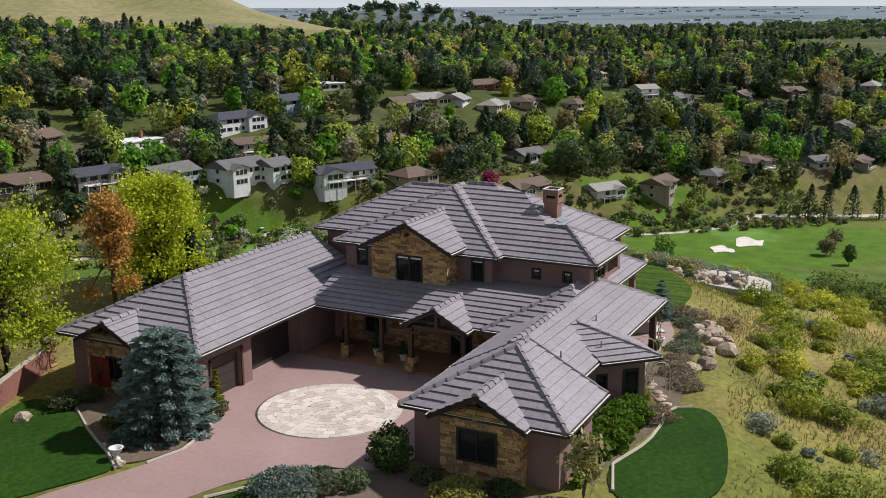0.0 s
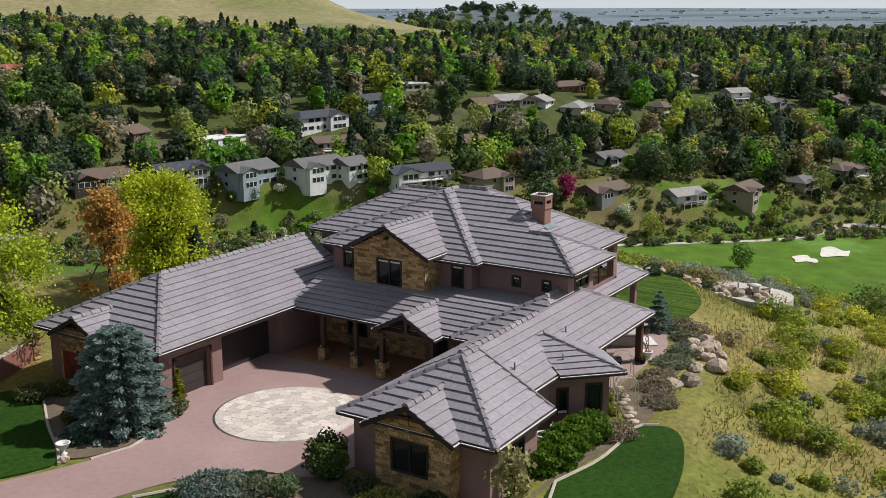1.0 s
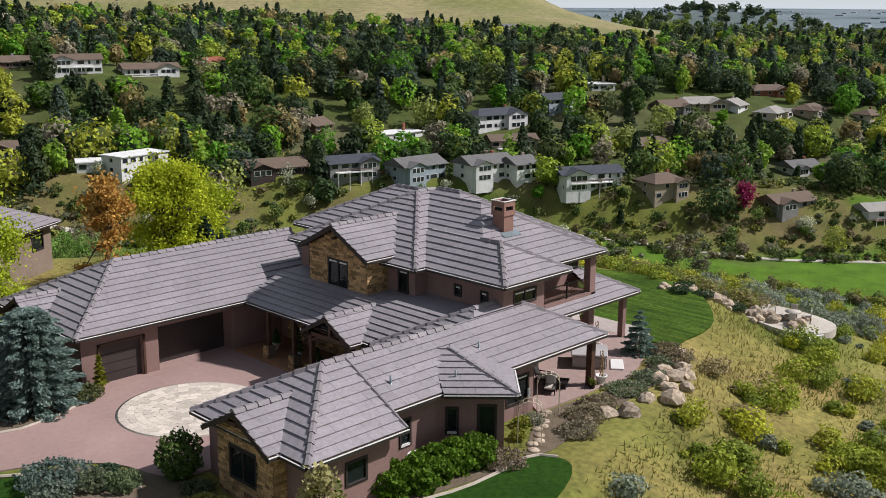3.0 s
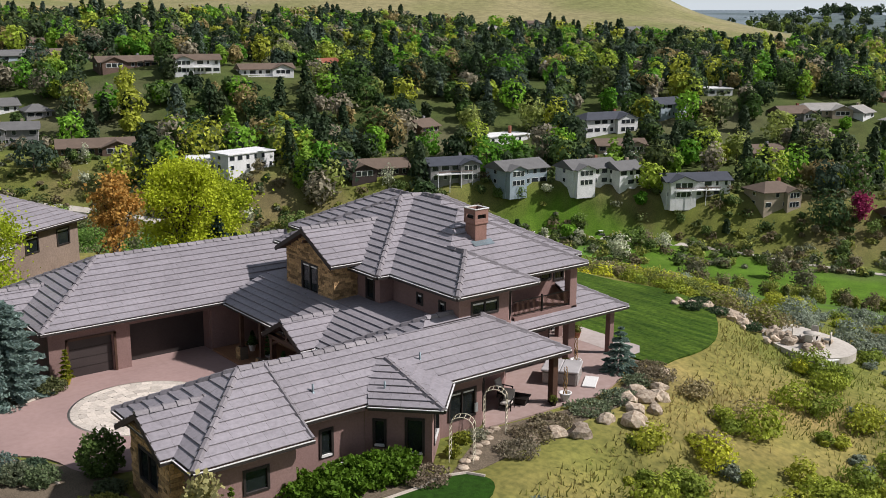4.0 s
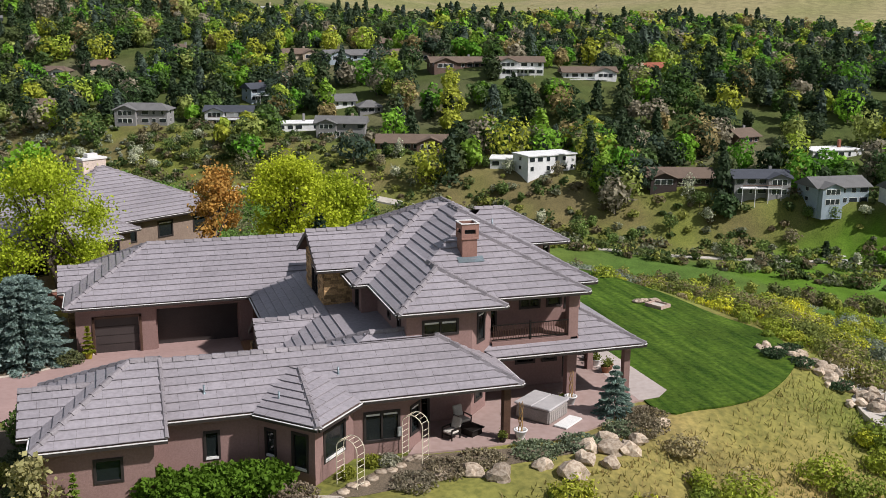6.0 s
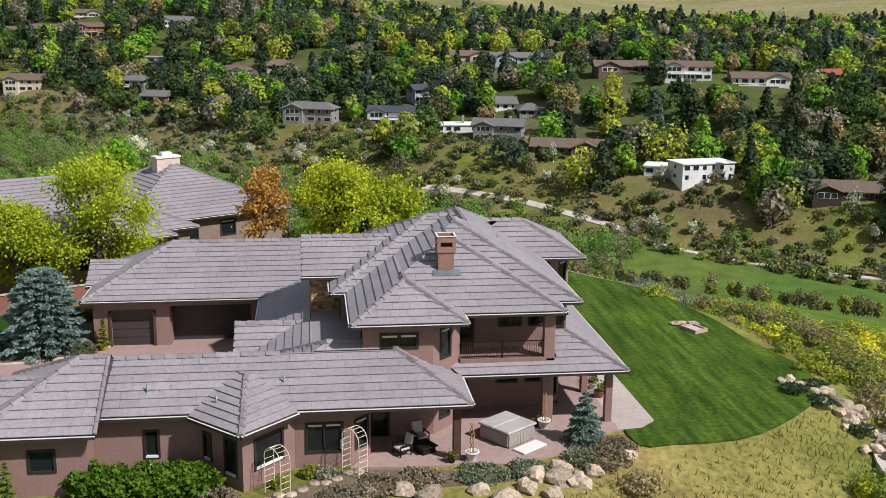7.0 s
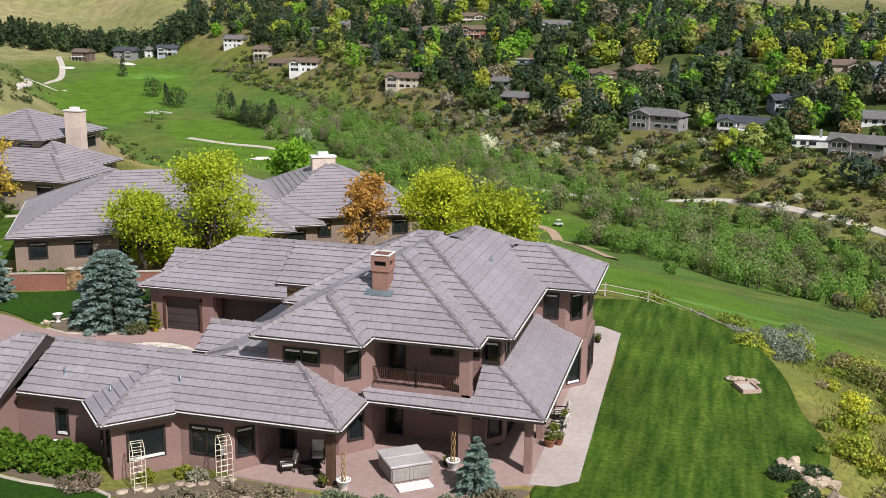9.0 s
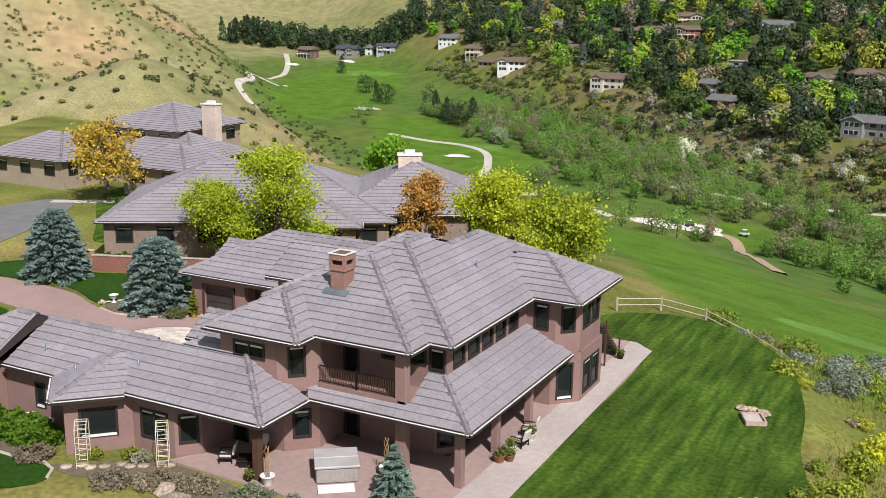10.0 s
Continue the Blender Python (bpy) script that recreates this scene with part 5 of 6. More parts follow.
MT["cream"] = plain("cream_metal", (0.72, 0.64, 0.48), 0.5)
arbor((-8.9, -2.7, -0.15), -50)
arbor((-5.2, -0.9, -0.1), -50)
for x, y in ((-15.0, -0.7), (-13.6, -0.9)):
    t = thing("air_conditioner", "round-topped grey air conditioner by the wall", "air conditioner", "air conditioners", at=(x, y, -0.2))
    lathe("casing", [(0.42, 0), (0.45, 0.1), (0.45, 0.8), (0.4, 0.86)], plain("ac_grey", (0.22, 0.22, 0.21), 0.5), t, 24)
    lathe("rim", [(0.46, 0.8), (0.47, 0.88), (0.38, 0.9), (0.36, 0.84)], MT["white"], t, 24)
    lathe("grille", [(0.37, 0.83), (0.0, 0.8)], MT["iron"], t, 24)
mtr = box("electric_meter", -0.12, 0.12, -0.1, 0.0, 1.2, 1.7, plain("meter_grey", (0.4, 0.4, 0.38)), None, 0.02)
mtr.matrix_basis = pose(-5.75, 0.08, -0.3)
tagged(mtr, "grey electric meter box on the stucco wall", "meter box")
for x, y, h, kind in ((-9.6, 15.6, 1.7, "cone"), (-9.4, 18.2, 0.9, "pot"), (-9.7, 13.6, 0.8, "pot")):
    t = thing("porch_planter", "white pot with a clipped green bush on the porch", "planter", at=(x, y, 0.14))
    lathe("pot", [(0.16, 0), (0.26, 0.4), (0.3, 0.44), (0.22, 0.44)], MT["white"], t)
    p, aim = crown_spire(h, 0.36, 700, 0.1)
    v, f = leaves(p + np.array([0, 0, 0.4]), 0.12, 1.5)
    mesh_object("bush", v, f, MT["leaf"], t, tint=shade_tint((0.06, 0.11, 0.03), 700))
urn = thing("garden_urn", "white footed urn on the lawn edge", "urn", at=(-28.9, 19.4, 0.0))
lathe("urn", [(0.2, 0), (0.2, 0.06), (0.08, 0.14), (0.1, 0.25), (0.3, 0.45), (0.36, 0.62), (0.4, 0.64), (0.3, 0.64), (0.26, 0.5), (0, 0.45)], MT["white"], urn)
for k, (x, y, r) in enumerate(((-27.4, 27.8, 0.55), (-29.4, 18.7, 0.3), (-28.0, 21.0, 0.25))):
    boulder((x, y, 0.1), r, seed=130 + k, group="boulders by the drive")

# boundary wall and gate pillars to the next house
bw = thing("boundary_wall", "low reddish stucco boundary wall with a pale coping", "wall")
for p0, p1 in (((-37.8, 25.8), (-33.6, 27.4)), ((-32.2, 28.0), (-20.6, 33.2))):
    m, length = along(p0, p1)
    part("wall", add_box(bmesh.new(), 0, length, -0.12, 0.12, -0.3, 1.35, 0.0, m), plain("red_stucco", (0.27, 0.12, 0.085)), bw)
    part("coping", add_box(bmesh.new(), -0.05, length + 0.05, -0.17, 0.17, 1.35, 1.43, 0.0, m), MT["curb"], bw)
for x, y in ((-38.1, 25.7), (-33.2, 27.55), (-32.6, 27.8), (-20.2, 33.4)):
    t = thing("gate_pillar", "square field stone pillar with a flat cap", "pillar", "stone gate pillars", at=(x, y, 0))
    core = box("core", -0.3, 0.3, -0.3, 0.3, -0.2, 1.7, MT["mortar"], t)
    for p0, p1 in (((-0.3, -0.3), (0.3, -0.3)), ((0.3, -0.3), (0.3, 0.3)), ((-0.3, 0.3), (-0.3, -0.3))):
        stone_face(t, p0, p1, 0, 1.7, grain=(0.34, 0.18))
    box("cap", -0.4, 0.4, -0.4, 0.4, 1.7, 1.8, MT["curb"], t, 0.02)
# outdoor stair at the house's north-east corner
stair = thing("wooden_stair", "brown timber outdoor stair by the north wall", "stair")
for k in range(11):
    box("tread", 8.2, 9.4, 24.6 + 0.27 * k, 24.9 + 0.27 * k, 2.7 - 0.25 * k, 2.76 - 0.25 * k, MT["timber"], stair)
for x in (8.15, 9.4):
    box("stringer_post", x, x + 0.1, 24.5, 24.6, 0, 3.2, MT["timber"], stair)
    box("stringer_post", x, x + 0.1, 27.5, 27.6, 0, 1.2, MT["timber"], stair)
# pale fence along the back edge
fence = thing("rail_fence", "low pale rail fence along the lawn's back edge", "fence")
pts = [(6.0, 37.4), (9.0, 39.2), (12.5, 39.4), (16.0, 37.6), (19.0, 34.4), (20.8, 31.0)]
for k, (x, y) in enumerate(pts):
    box("post", x - 0.06, x + 0.06, y - 0.06, y + 0.06, ground_z(x, y) - 0.3, ground_z(x, y) + 1.15, MT["curb"], fence)
    if k:
        (a, b) = pts[k - 1]
        for z in (0.5, 1.0):
            tube("rail", [(a, b, ground_z(a, b) + z), (x, y, ground_z(x, y) + z)], 0.04, MT["curb"], fence, n=4)

# ---------------------------------------------------------------- neighbouring houses with the same tile roofs
def big_neighbour(name, label, blocks, wall, chim=None, wins=()):
    t = thing(name, label, "house")
    for x0, x1, y0, y1, z0, s in blocks:
        full = min(x1 - x0, y1 - y0) / 2
        for p0, p1 in (((x0, y0), (x1, y0)), ((x1, y0), (x1, y1)), ((x1, y1), (x0, y1)), ((x0, y1), (x0, y0))):
            roof_plane(t, p0, p1, z0, s, full, course=0.5)
        for x, y, sx, sy in ((x0, y0, 1, 1), (x1, y0, -1, 1), (x1, y1, -1, -1), (x0, y1, 1, -1)):
            ridge(t, (x, y, z0), (x + sx * full, y + sy * full, z0 + s * full))
        o = 0.6
        for p0, p1 in (((x0 + o, y0 + o), (x1 - o, y0 + o)), ((x1 - o, y0 + o), (x1 - o, y1 - o)), ((x1 - o, y1 - o), (x0 + o, y1 - o)), ((x0 + o, y1 - o), (x0 + o, y0 + o))):
            n = max(1, int(math.dist(p0, p1) / 3.4))
            step = math.dist(p0, p1) / n
            wl = [(step * (k + 0.3), step * (k + 0.7), z0 - 2.0, z0 - 0.6) for k in range(n)] if p0[1] == y0 + o or p0[0] == x1 - o else []
            wall_run(t, "wall", p0, p1, -1.0, z0 - 0.05, wl, wall)
    if chim:
        for x, y, z in chim:
            c = box("chimney", x - 1.15, x + 1.15, y - 0.6, y + 0.6, 4, z, plain("pale_chimney", (0.62, 0.5, 0.42)), t, 0.02)
            box("chimney_cap", x - 1.25, x + 1.25, y - 0.7, y + 0.7, z, z + 0.15, MT["white"], t)
            box("pot", x - 0.5, x + 0.5, y - 0.35, y + 0.35, z + 0.15, z + 0.5, MT["white"], t)
    return t


greige = plain("greige_stucco", (0.27, 0.2, 0.155))
tanw = plain("tan_stucco", (0.36, 0.29, 0.21))
long_house = big_neighbour("neighbour_house", "long single-storey beige stucco house with grey tile hip roofs", [(0, 27, 0, 18, 3.6, 0.46), (14, 24, -2.2, 12, 3.6, 0.46), (21, 37, 1.5, 18.5, 4.0, 0.48)], greige, [(28.5, 9.8, 8.4)])
long_house.matrix_basis = pose(-40, 28.4, 0, 0, 0, 31)
big_neighbour("neighbour_house", "large two-storey tan stucco house with grey tile hip roofs", [(-72, -56, 60, 72, 3.6, 0.45), (-63, -52, 54, 64, 3.6, 0.45), (-76, -62, 64, 78, 6.6, 0.42), (-84, -70, 52, 64, 3.6, 0.45)], tanw, [(-60.5, 69, 9.8)])
sheet("road", curve_points([(-58, 14), (-46, 13.6), (-46, 20), (-52, 26), (-58, 40), (-64, 48), (-68, 44), (-66, 24)], 4), 0.015, MT["road"], "grey asphalt cul-de-sac", "road")
sheet("lawn", curve_points([(-62, 50), (-52, 40), (-46, 34), (-44, 37), (-46, 44), (-58, 58), (-66, 58)], 4), 0.02, MT["lawn"], "green front lawn of a neighbouring house", "lawn")
sheet("walkway", [(-66, 47), (-55, 53.5), (-54.4, 52.4), (-65.4, 45.8)], 0.05, MT["path"], "pale concrete front walk", "walkway")
for x, y, r, h in ((-58, 50, 0.9, 0.7), (-60, 55, 1.1, 0.9), (-52, 46, 1.0, 0.8), (-39.2, 26.9, 0.9, 1.2), (-38.0, 27.6, 0.9, 1.2), (-36.8, 28.3, 0.9, 1.2), (-35.6, 29.0, 0.9, 1.2), (-42, 25.5, 0.9, 0.9), (-40.5, 25.0, 0.7, 0.7), (-36, 28, 0.8, 0.7)):
    shrub("front_shrub", "rounded green shrub in a front garden", (x, y, 0), r, h, 500, 0.2, (0.09, 0.14, 0.03), group="front garden shrubs")

# ---------------------------------------------------------------- houses across the valley
WALLS = [plain("wall_" + n, c) for n, c in (("white", (0.8, 0.79, 0.77)), ("bluegrey", (0.33, 0.39, 0.43)), ("brown", (0.17, 0.11, 0.085)), ("cream", (0.64, 0.56, 0.45)), ("tan", (0.42, 0.34, 0.25)), ("grey", (0.28, 0.27, 0.26)), ("darkwood", (0.07, 0.05, 0.045)), ("rust", (0.32, 0.13, 0.08)))]
ROOFS = [plain("shingle_" + n, c) for n, c in (("grey", (0.16, 0.155, 0.15)), ("slate", (0.065, 0.07, 0.085)), ("brown", (0.16, 0.115, 0.085)), ("red", (0.3, 0.095, 0.055)), ("pale", (0.34, 0.32, 0.29)))]
WALL_WORDS, ROOF_WORDS = ("white", "blue-grey", "brown", "cream", "tan", "grey", "dark timber", "rust-coloured"), ("grey shingle", "dark slate", "brown shingle", "red tile", "pale")


def far_house(x, y, w, d, storeys, turn, wall, roof, kind="gable", deck=True, seed=0):
    z = ground_z(x, y)
    x, y = x - math.sin(radians(turn)) * d / 2, y + math.cos(radians(turn)) * d / 2
    rng = random.Random(seed)
    label = f"{'two' if storeys > 1 else 'one'}-storey {WALL_WORDS[wall]} house with a {'flat' if kind == 'flat' else ROOF_WORDS[roof]} roof on the hillside"
    t = thing("house", label, "house", "houses across the valley", at=(x, y, z), rz=turn)
    h = 2.75 * storeys
    box("wall", -w / 2, w / 2, -d / 2, d / 2, -3.5, h, WALLS[wall], t)
    o, s = 0.8, 0.42
    if kind == "flat":
        box("roof", -w / 2 - 0.4, w / 2 + 0.4, -d / 2 - 0.4, d / 2 + 0.4, h, h + 0.4, WALLS[0] if wall == 0 else ROOFS[4], t, 0.03)
    else:
        hip = d * 0.45 if kind == "hip" else 0.0
        X, Y, top = w / 2 + o, d / 2 + o, h + s * (d / 2 + o)
        v = [(-X, -Y, h), (X, -Y, h), (X, Y, h), (-X, Y, h), (-X + hip, 0, top), (X - hip, 0, top)]
        v += [(a, b, c - 0.22) for a, b, c in v[:4]]
        mesh_object("roof", v, [(0, 1, 5, 4), (2, 3, 4, 5), (1, 2, 5), (3, 0, 4), (0, 6, 7, 1), (1, 7, 8, 2), (2, 8, 9, 3), (3, 9, 6, 0), (9, 8, 7, 6)], ROOFS[roof], t)
        if kind == "gable":
            for sx in (-1, 1):
                mesh_object("gable", [(sx * w / 2, -d / 2, h), (sx * w / 2, d / 2, h), (sx * w / 2, 0, h + s * d / 2)], [(0, 1, 2)], WALLS[wall], t)
    if w >= 13 and kind != "flat":
        # a cross wing under its own gable
        u, f, b = rng.choice((-1, 1)) * w * 0.27, w * 0.2, -d / 2 - 1.8
        box("wing", u - f, u + f, b, -d / 2 + 0.02, -3.5, h - 0.05, WALLS[wall], t)
        e, t2 = f + 0.5, h + 0.4 * (f + 0.5)
        v = [(u - e, b - 0.6, h), (u + e, b - 0.6, h), (u, b - 0.6, t2), (u - e, 0, h), (u + e, 0, h), (u, 0, t2)]
        v += [(p0, p1, p2 - 0.2) for p0, p1, p2 in v[:3]]
        mesh_object("wing_roof", v, [(0, 2, 5, 3), (2, 1, 4, 5), (0, 6, 8, 2), (2, 8, 7, 1), (6, 0, 3), (1, 7, 4)], ROOFS[roof], t)
        mesh_object("wing_gable", [(u - f, b, h - 0.05), (u + f, b, h - 0.05), (u, b, h + 0.4 * f)], [(0, 1, 2)], WALLS[wall], t)
        for fl in range(storeys):
            fr = box("window", u - f * 0.7, u + f * 0.7, b - 0.06, b + 0.02, fl * 2.9 + 0.7, fl * 2.9 + 2.4, WALLS[0], t)
            for c in (-1, 0, 1):
                box("pane", u + c * f * 0.46 - f * 0.2, u + c * f * 0.46 + f * 0.2, b - 0.08, b - 0.05, fl * 2.9 + 0.8, fl * 2.9 + 2.3, MT["pane"], fr)
    if rng.random() < 0.5:
        box("chimney", w * 0.2, w * 0.2 + 0.9, 0.3, 1.2, h, h + s * d / 2 + 1.1, WALLS[rng.choice((4, 7, 5))], t)
    n = max(3, int(w / 3))
    for fl in range(storeys):
        zb = fl * 2.9 + 0.9
        for k in range(n):
            u = -w / 2 + w * (k + 0.5) / n
            ww = w / n * rng.choice((0.14, 0.2, 0.3, 0.38))
            if rng.random() < 0.15:
                continue
            fr = box("window", u - ww - 0.08, u + ww + 0.08, -d / 2 - 0.06, -d / 2 + 0.02, zb - 0.08, zb + 1.45, WALLS[0], t)
            box("pane", u - ww, u + ww, -d / 2 - 0.08, -d / 2 - 0.05, zb, zb + 1.35, MT["pane"], fr)
        for sx in (-1, 1):
            fr = box("window", sx * w / 2 - 0.05, sx * w / 2 + 0.05, -0.8, 0.8, zb, zb + 1.3, WALLS[0], t)
            box("pane", sx * w / 2 - 0.07, sx * w / 2 + 0.07, -0.7, 0.7, zb + 0.08, zb + 1.22, MT["pane"], fr)
    if deck:
        zd = 2.8 if storeys > 1 else 0.0
        dk = box("deck", -w * 0.4, w * 0.3, -d / 2 - 2.4, -d / 2 - 0.08, zd - 0.25, zd, WALLS[rng.choice((0, 2, 4))], t)
        box("deck_rail", -w * 0.4, w * 0.3, -d / 2 - 2.42, -d / 2 - 2.34, zd + 0.7, zd + 0.95, WALLS[rng.choice((0, 0, 2))], dk)
        for k in range(4):
            u = -w * 0.4 + w * 0.7 * k / 3
            box("deck_post", u - 0.08, u + 0.08, -d / 2 - 2.42, -d / 2 - 2.28, -3, zd + 0.75, WALLS[0], dk)
    return t


MT["pane"] = material("far_glass", (0.03, 0.035, 0.04, 1), None, 3, 0.12, spec=0.6)
# x, y, width, wall, roof, form and storeys, from the row above the fairway up the hill
HOUSE_ROWS = (
    [(-383, 546, 11, 2, 2, 0, 2), (-366, 570, 14, 5, 1, 0, 2), (-359, 583, 11, 0, 0, 0, 2), (-341, 582, 13, 1, 1, 0, 2), (-233, 514, 11, 4, 2, 0, 1), (-208, 495, 16, 0, 2, 0, 2), (-249, 532, 12, 3, 2, 0, 2), (-284, 563, 12, 0, 0, 0, 2), (308, 79, 14, 4, 2, 0, 2), (290, 96, 13, 0, 4, 0, 1), (-137, 450, 17, 3, 2, 0, 2), (270, 117, 17, 5, 2, 0, 1)],
    [(335, 66, 11, 4, 0, 2, 1), (242, 147, 13, 4, 2, 2, 2), (103, 265, 11, 0, 4, 1, 1), (401, 20, 13, 5, 2, 0, 1), (384, 34, 11, 0, 0, 0, 1), (115, 256, 18, 0, 4, 1, 2), (225, 166, 22, 0, 1, 0, 2), (147, 231, 20, 6, 2, 0, 1), (-74, 413, 11, 2, 0, 0, 1), (166, 216, 17, 5, 1, 0, 2), (184, 202, 17, 1, 0, 0, 2), (-8, 361, 20, 5, 0, 2, 2)],
    [(363, 56, 16, 5, 2, 2, 1), (202, 189, 17, 0, 0, 0, 2), (211, 182, 9, 0, 0, 0, 2), (-44, 398, 9, 3, 2, 0, 1), (80, 297, 24, 2, 2, 0, 1), (-179, 511, 11, 2, 2, 0, 1), (-87, 447, 10, 5, 0, 0, 2), (-197, 538, 10, 5, 2, 2, 1), (61, 326, 18, 5, 0, 0, 2), (24, 357, 18, 0, 1, 0, 2), (47, 342, 19, 0, 4, 1, 1), (312, 134, 13, 0, 0, 0, 1)],
    [(-241, 589, 9, 0, 0, 0, 1), (284, 182, 15, 2, 2, 0, 1), (79, 351, 9, 5, 0, 2, 1), (244, 216, 18, 4, 2, 0, 1), (-227, 604, 14, 0, 0, 0, 1), (469, 34, 19, 1, 0, 0, 2), (41, 387, 9, 1, 1, 0, 2), (71, 363, 9, 0, 0, 0, 1), (215, 245, 19, 0, 4, 1, 1), (-171, 567, 14, 5, 2, 2, 1), (195, 267, 9, 2, 2, 0, 1), (-86, 499, 11, 1, 0, 1, 1)],
    [(-44, 468, 15, 0, 2, 2, 1), (-153, 563, 21, 2, 2, 2, 1), (254, 231, 23, 0, 1, 2, 2), (-125, 547, 15, 7, 2, 0, 2), (-20, 463, 14, 4, 2, 2, 1), (284, 227, 13, 1, 1, 0, 2), (141, 350, 19, 0, 2, 0, 2), (326, 198, 14, 5, 2, 0, 1), (361, 170, 15, 3, 4, 2, 1), (394, 144, 9, 3, 2, 2, 1), (339, 194, 22, 4, 4, 2, 1), (379, 162, 16, 4, 2, 2, 1)],
    [(-135, 585, 19, 4, 2, 2, 1), (353, 184, 9, 0, 4, 0, 1), (123, 374, 24, 2, 2, 0, 1), (168, 341, 22, 0, 2, 0, 1), (448, 111, 17, 5, 0, 2, 1), (548, 29, 13, 4, 4, 2, 2), (438, 125, 11, 0, 4, 0, 2), (14, 474, 11, 2, 2, 2, 1), (486, 86, 18, 2, 2, 0, 1), (513, 67, 16, 2, 2, 0, 1), (-80, 555, 19, 0, 0, 0, 1), (66, 438, 19, 4, 2, 2, 1)],
    [(-175, 638, 12, 0, 1, 1, 2), (320, 232, 11, 0, 4, 1, 1), (88, 424, 24, 1, 0, 0, 1), (-158, 633, 11, 0, 3, 1, 2), (112, 412, 20, 4, 2, 2, 1), (388, 189, 18, 7, 2, 2, 1), (213, 365, 20, 4, 3, 2, 1), (254, 354, 12, 5, 1, 2, 1), (137, 456, 16, 7, 3, 2, 1), (117, 473, 11, 2, 2, 0, 1), (159, 441, 10, 7, 2, 2, 1), (119, 485, 9, 2, 2, 2, 1)],
    [(505, 174, 15, 3, 4, 2, 1), (298, 353, 17, 4, 2, 2, 1), (309, 350, 17, 2, 3, 2, 1), (607, 109, 15, 5, 2, 2, 1), (331, 338, 16, 0, 4, 0, 1), (753, 53, 18, 4, 2, 2, 1), (754, 84, 23, 2, 0, 2, 1), (741, 172, 20, 2, 0, 2, 1), (91, 713, 24, 0, 1, 1, 2), (599, 305, 18, 0, 4, 1, 1), (751, 201, 24, 5, 2, 2, 1), (560, 364, 20, 0, 4, 1, 1)],
    [(437, 514, 16, 4, 2, 2, 1), (449, 530, 20, 4, 4, 2, 1), (601, 423, 15, 0, 2, 0, 1), (625, 411, 18, 4, 2, 2, 1), (627, 444, 13, 0, 0, 0, 1), (596, 525, 18, 0, 0, 0, 1), (538, 582, 17, 5, 2, 2, 1), (606, 532, 16, 0, 0, 0, 1), (901, 297, 24, 4, 4, 2, 1), (1246, 371, 24, 0, 4, 2, 1)],
)
HOMES = []
for row in HOUSE_ROWS:
    for k, (x, y, w, wall, roof, form, storeys) in enumerate(row):
        turn = -0.2 * math.degrees(math.atan2(x + 15, y + 35)) + ((k * 37 + x) % 44 - 22)
        far_house(x, y, w, 8.5 + (k * 5) % 3, storeys, turn, wall, roof, ("gable", "flat", "hip")[form], k % 3 == 0, k + x)
        HOMES.append((x + 2, y + 4, w))
HOMES = np.array(HOMES, float)

# ---------------------------------------------------------------- cart paths, bunkers and carts on the golf course


def ribbon(name, pts, width, mat, label, category, lift=0.2):
    """A draped strip along a smooth line."""
    line = []
    for i in range(len(pts) - 1):
        p0, p1, p2, p3 = (np.array(pts[min(max(i + j, 0), len(pts) - 1)], float) for j in (-1, 0, 1, 2))
        for s in range(10):
            t = s / 10
            line.append(0.5 * (2 * p1 + (p2 - p0) * t + (2 * p0 - 5 * p1 + 4 * p2 - p3) * t * t + (3 * p1 - p0 - 3 * p2 + p3) * t**3))
    line.append(np.array(pts[-1], float))
    verts, faces = [], []
    for i, p in enumerate(line):
        d = line[min(i + 1, len(line) - 1)] - line[max(i - 1, 0)]
        n = np.array([-d[1], d[0]]) / (np.hypot(*d) + 1e-9) * width / 2
        mid = ground_z(*p)
        za, zb = (max(mid + 0.5 * (ground_z(*(p + s * n)) - mid), ground_z(*(p + s * n))) + lift for s in (-1, 1))
        verts += [(*(p - n), za), (*(p + n), zb), (*(p - n * 1.1), za - 0.8), (*(p + n * 1.1), zb - 0.8)]
        if i:
            k = 4 * i
            faces += [(k - 4, k - 3, k + 1, k), (k - 2, k - 4, k, k + 2), (k - 3, k - 1, k + 3, k + 1)]
    return tagged(mesh_object(name, verts, faces, mat), label, category, kind="structure")


CART = "pale concrete golf cart path winding through the fairways"
ribbon("cart_path", [(367, 9), (350, 25), (335, 40), (321, 52), (300, 60), (282, 71), (263, 87), (240, 106), (229, 124), (223, 142), (216, 157), (209, 166), (201, 176), (194, 182), (185, 188), (177, 191), (150, 198), (125, 207), (106, 220), (93, 234), (85, 247), (74, 259), (61, 272), (48, 283), (30, 296), (11, 304), (-8, 303), (-22, 298), (-41, 303), (-71, 309)], 2.6, MT["path"], CART, "path")
ribbon("cart_path", [(-400, 548), (-378, 520), (-352, 480), (-345, 455), (-322, 440), (-330, 420), (-312, 398), (-300, 372), (-268, 352), (-256, 336)], 3.4, MT["path"], CART, "path")
ribbon("cart_path", [(-196, 343), (-176, 338), (-158, 337), (-143, 327), (-131, 304), (-122, 281), (-108, 268), (-90, 268), (-76, 260), (-66, 254)], 3.0, MT["path"], CART, "path")
ribbon("cart_path", [(-161, 428), (-182, 416), (-186, 398)], 2.4, MT["path"], CART, "path")
ribbon("dirt_track", [(-66, 254), (-52, 252), (-39, 251), (-28, 246), (-19, 214), (-10, 186), (-3, 168)], 3.0, plain("dirt", (0.42, 0.3, 0.2)), "bare tan dirt track beside the fairway", "track")
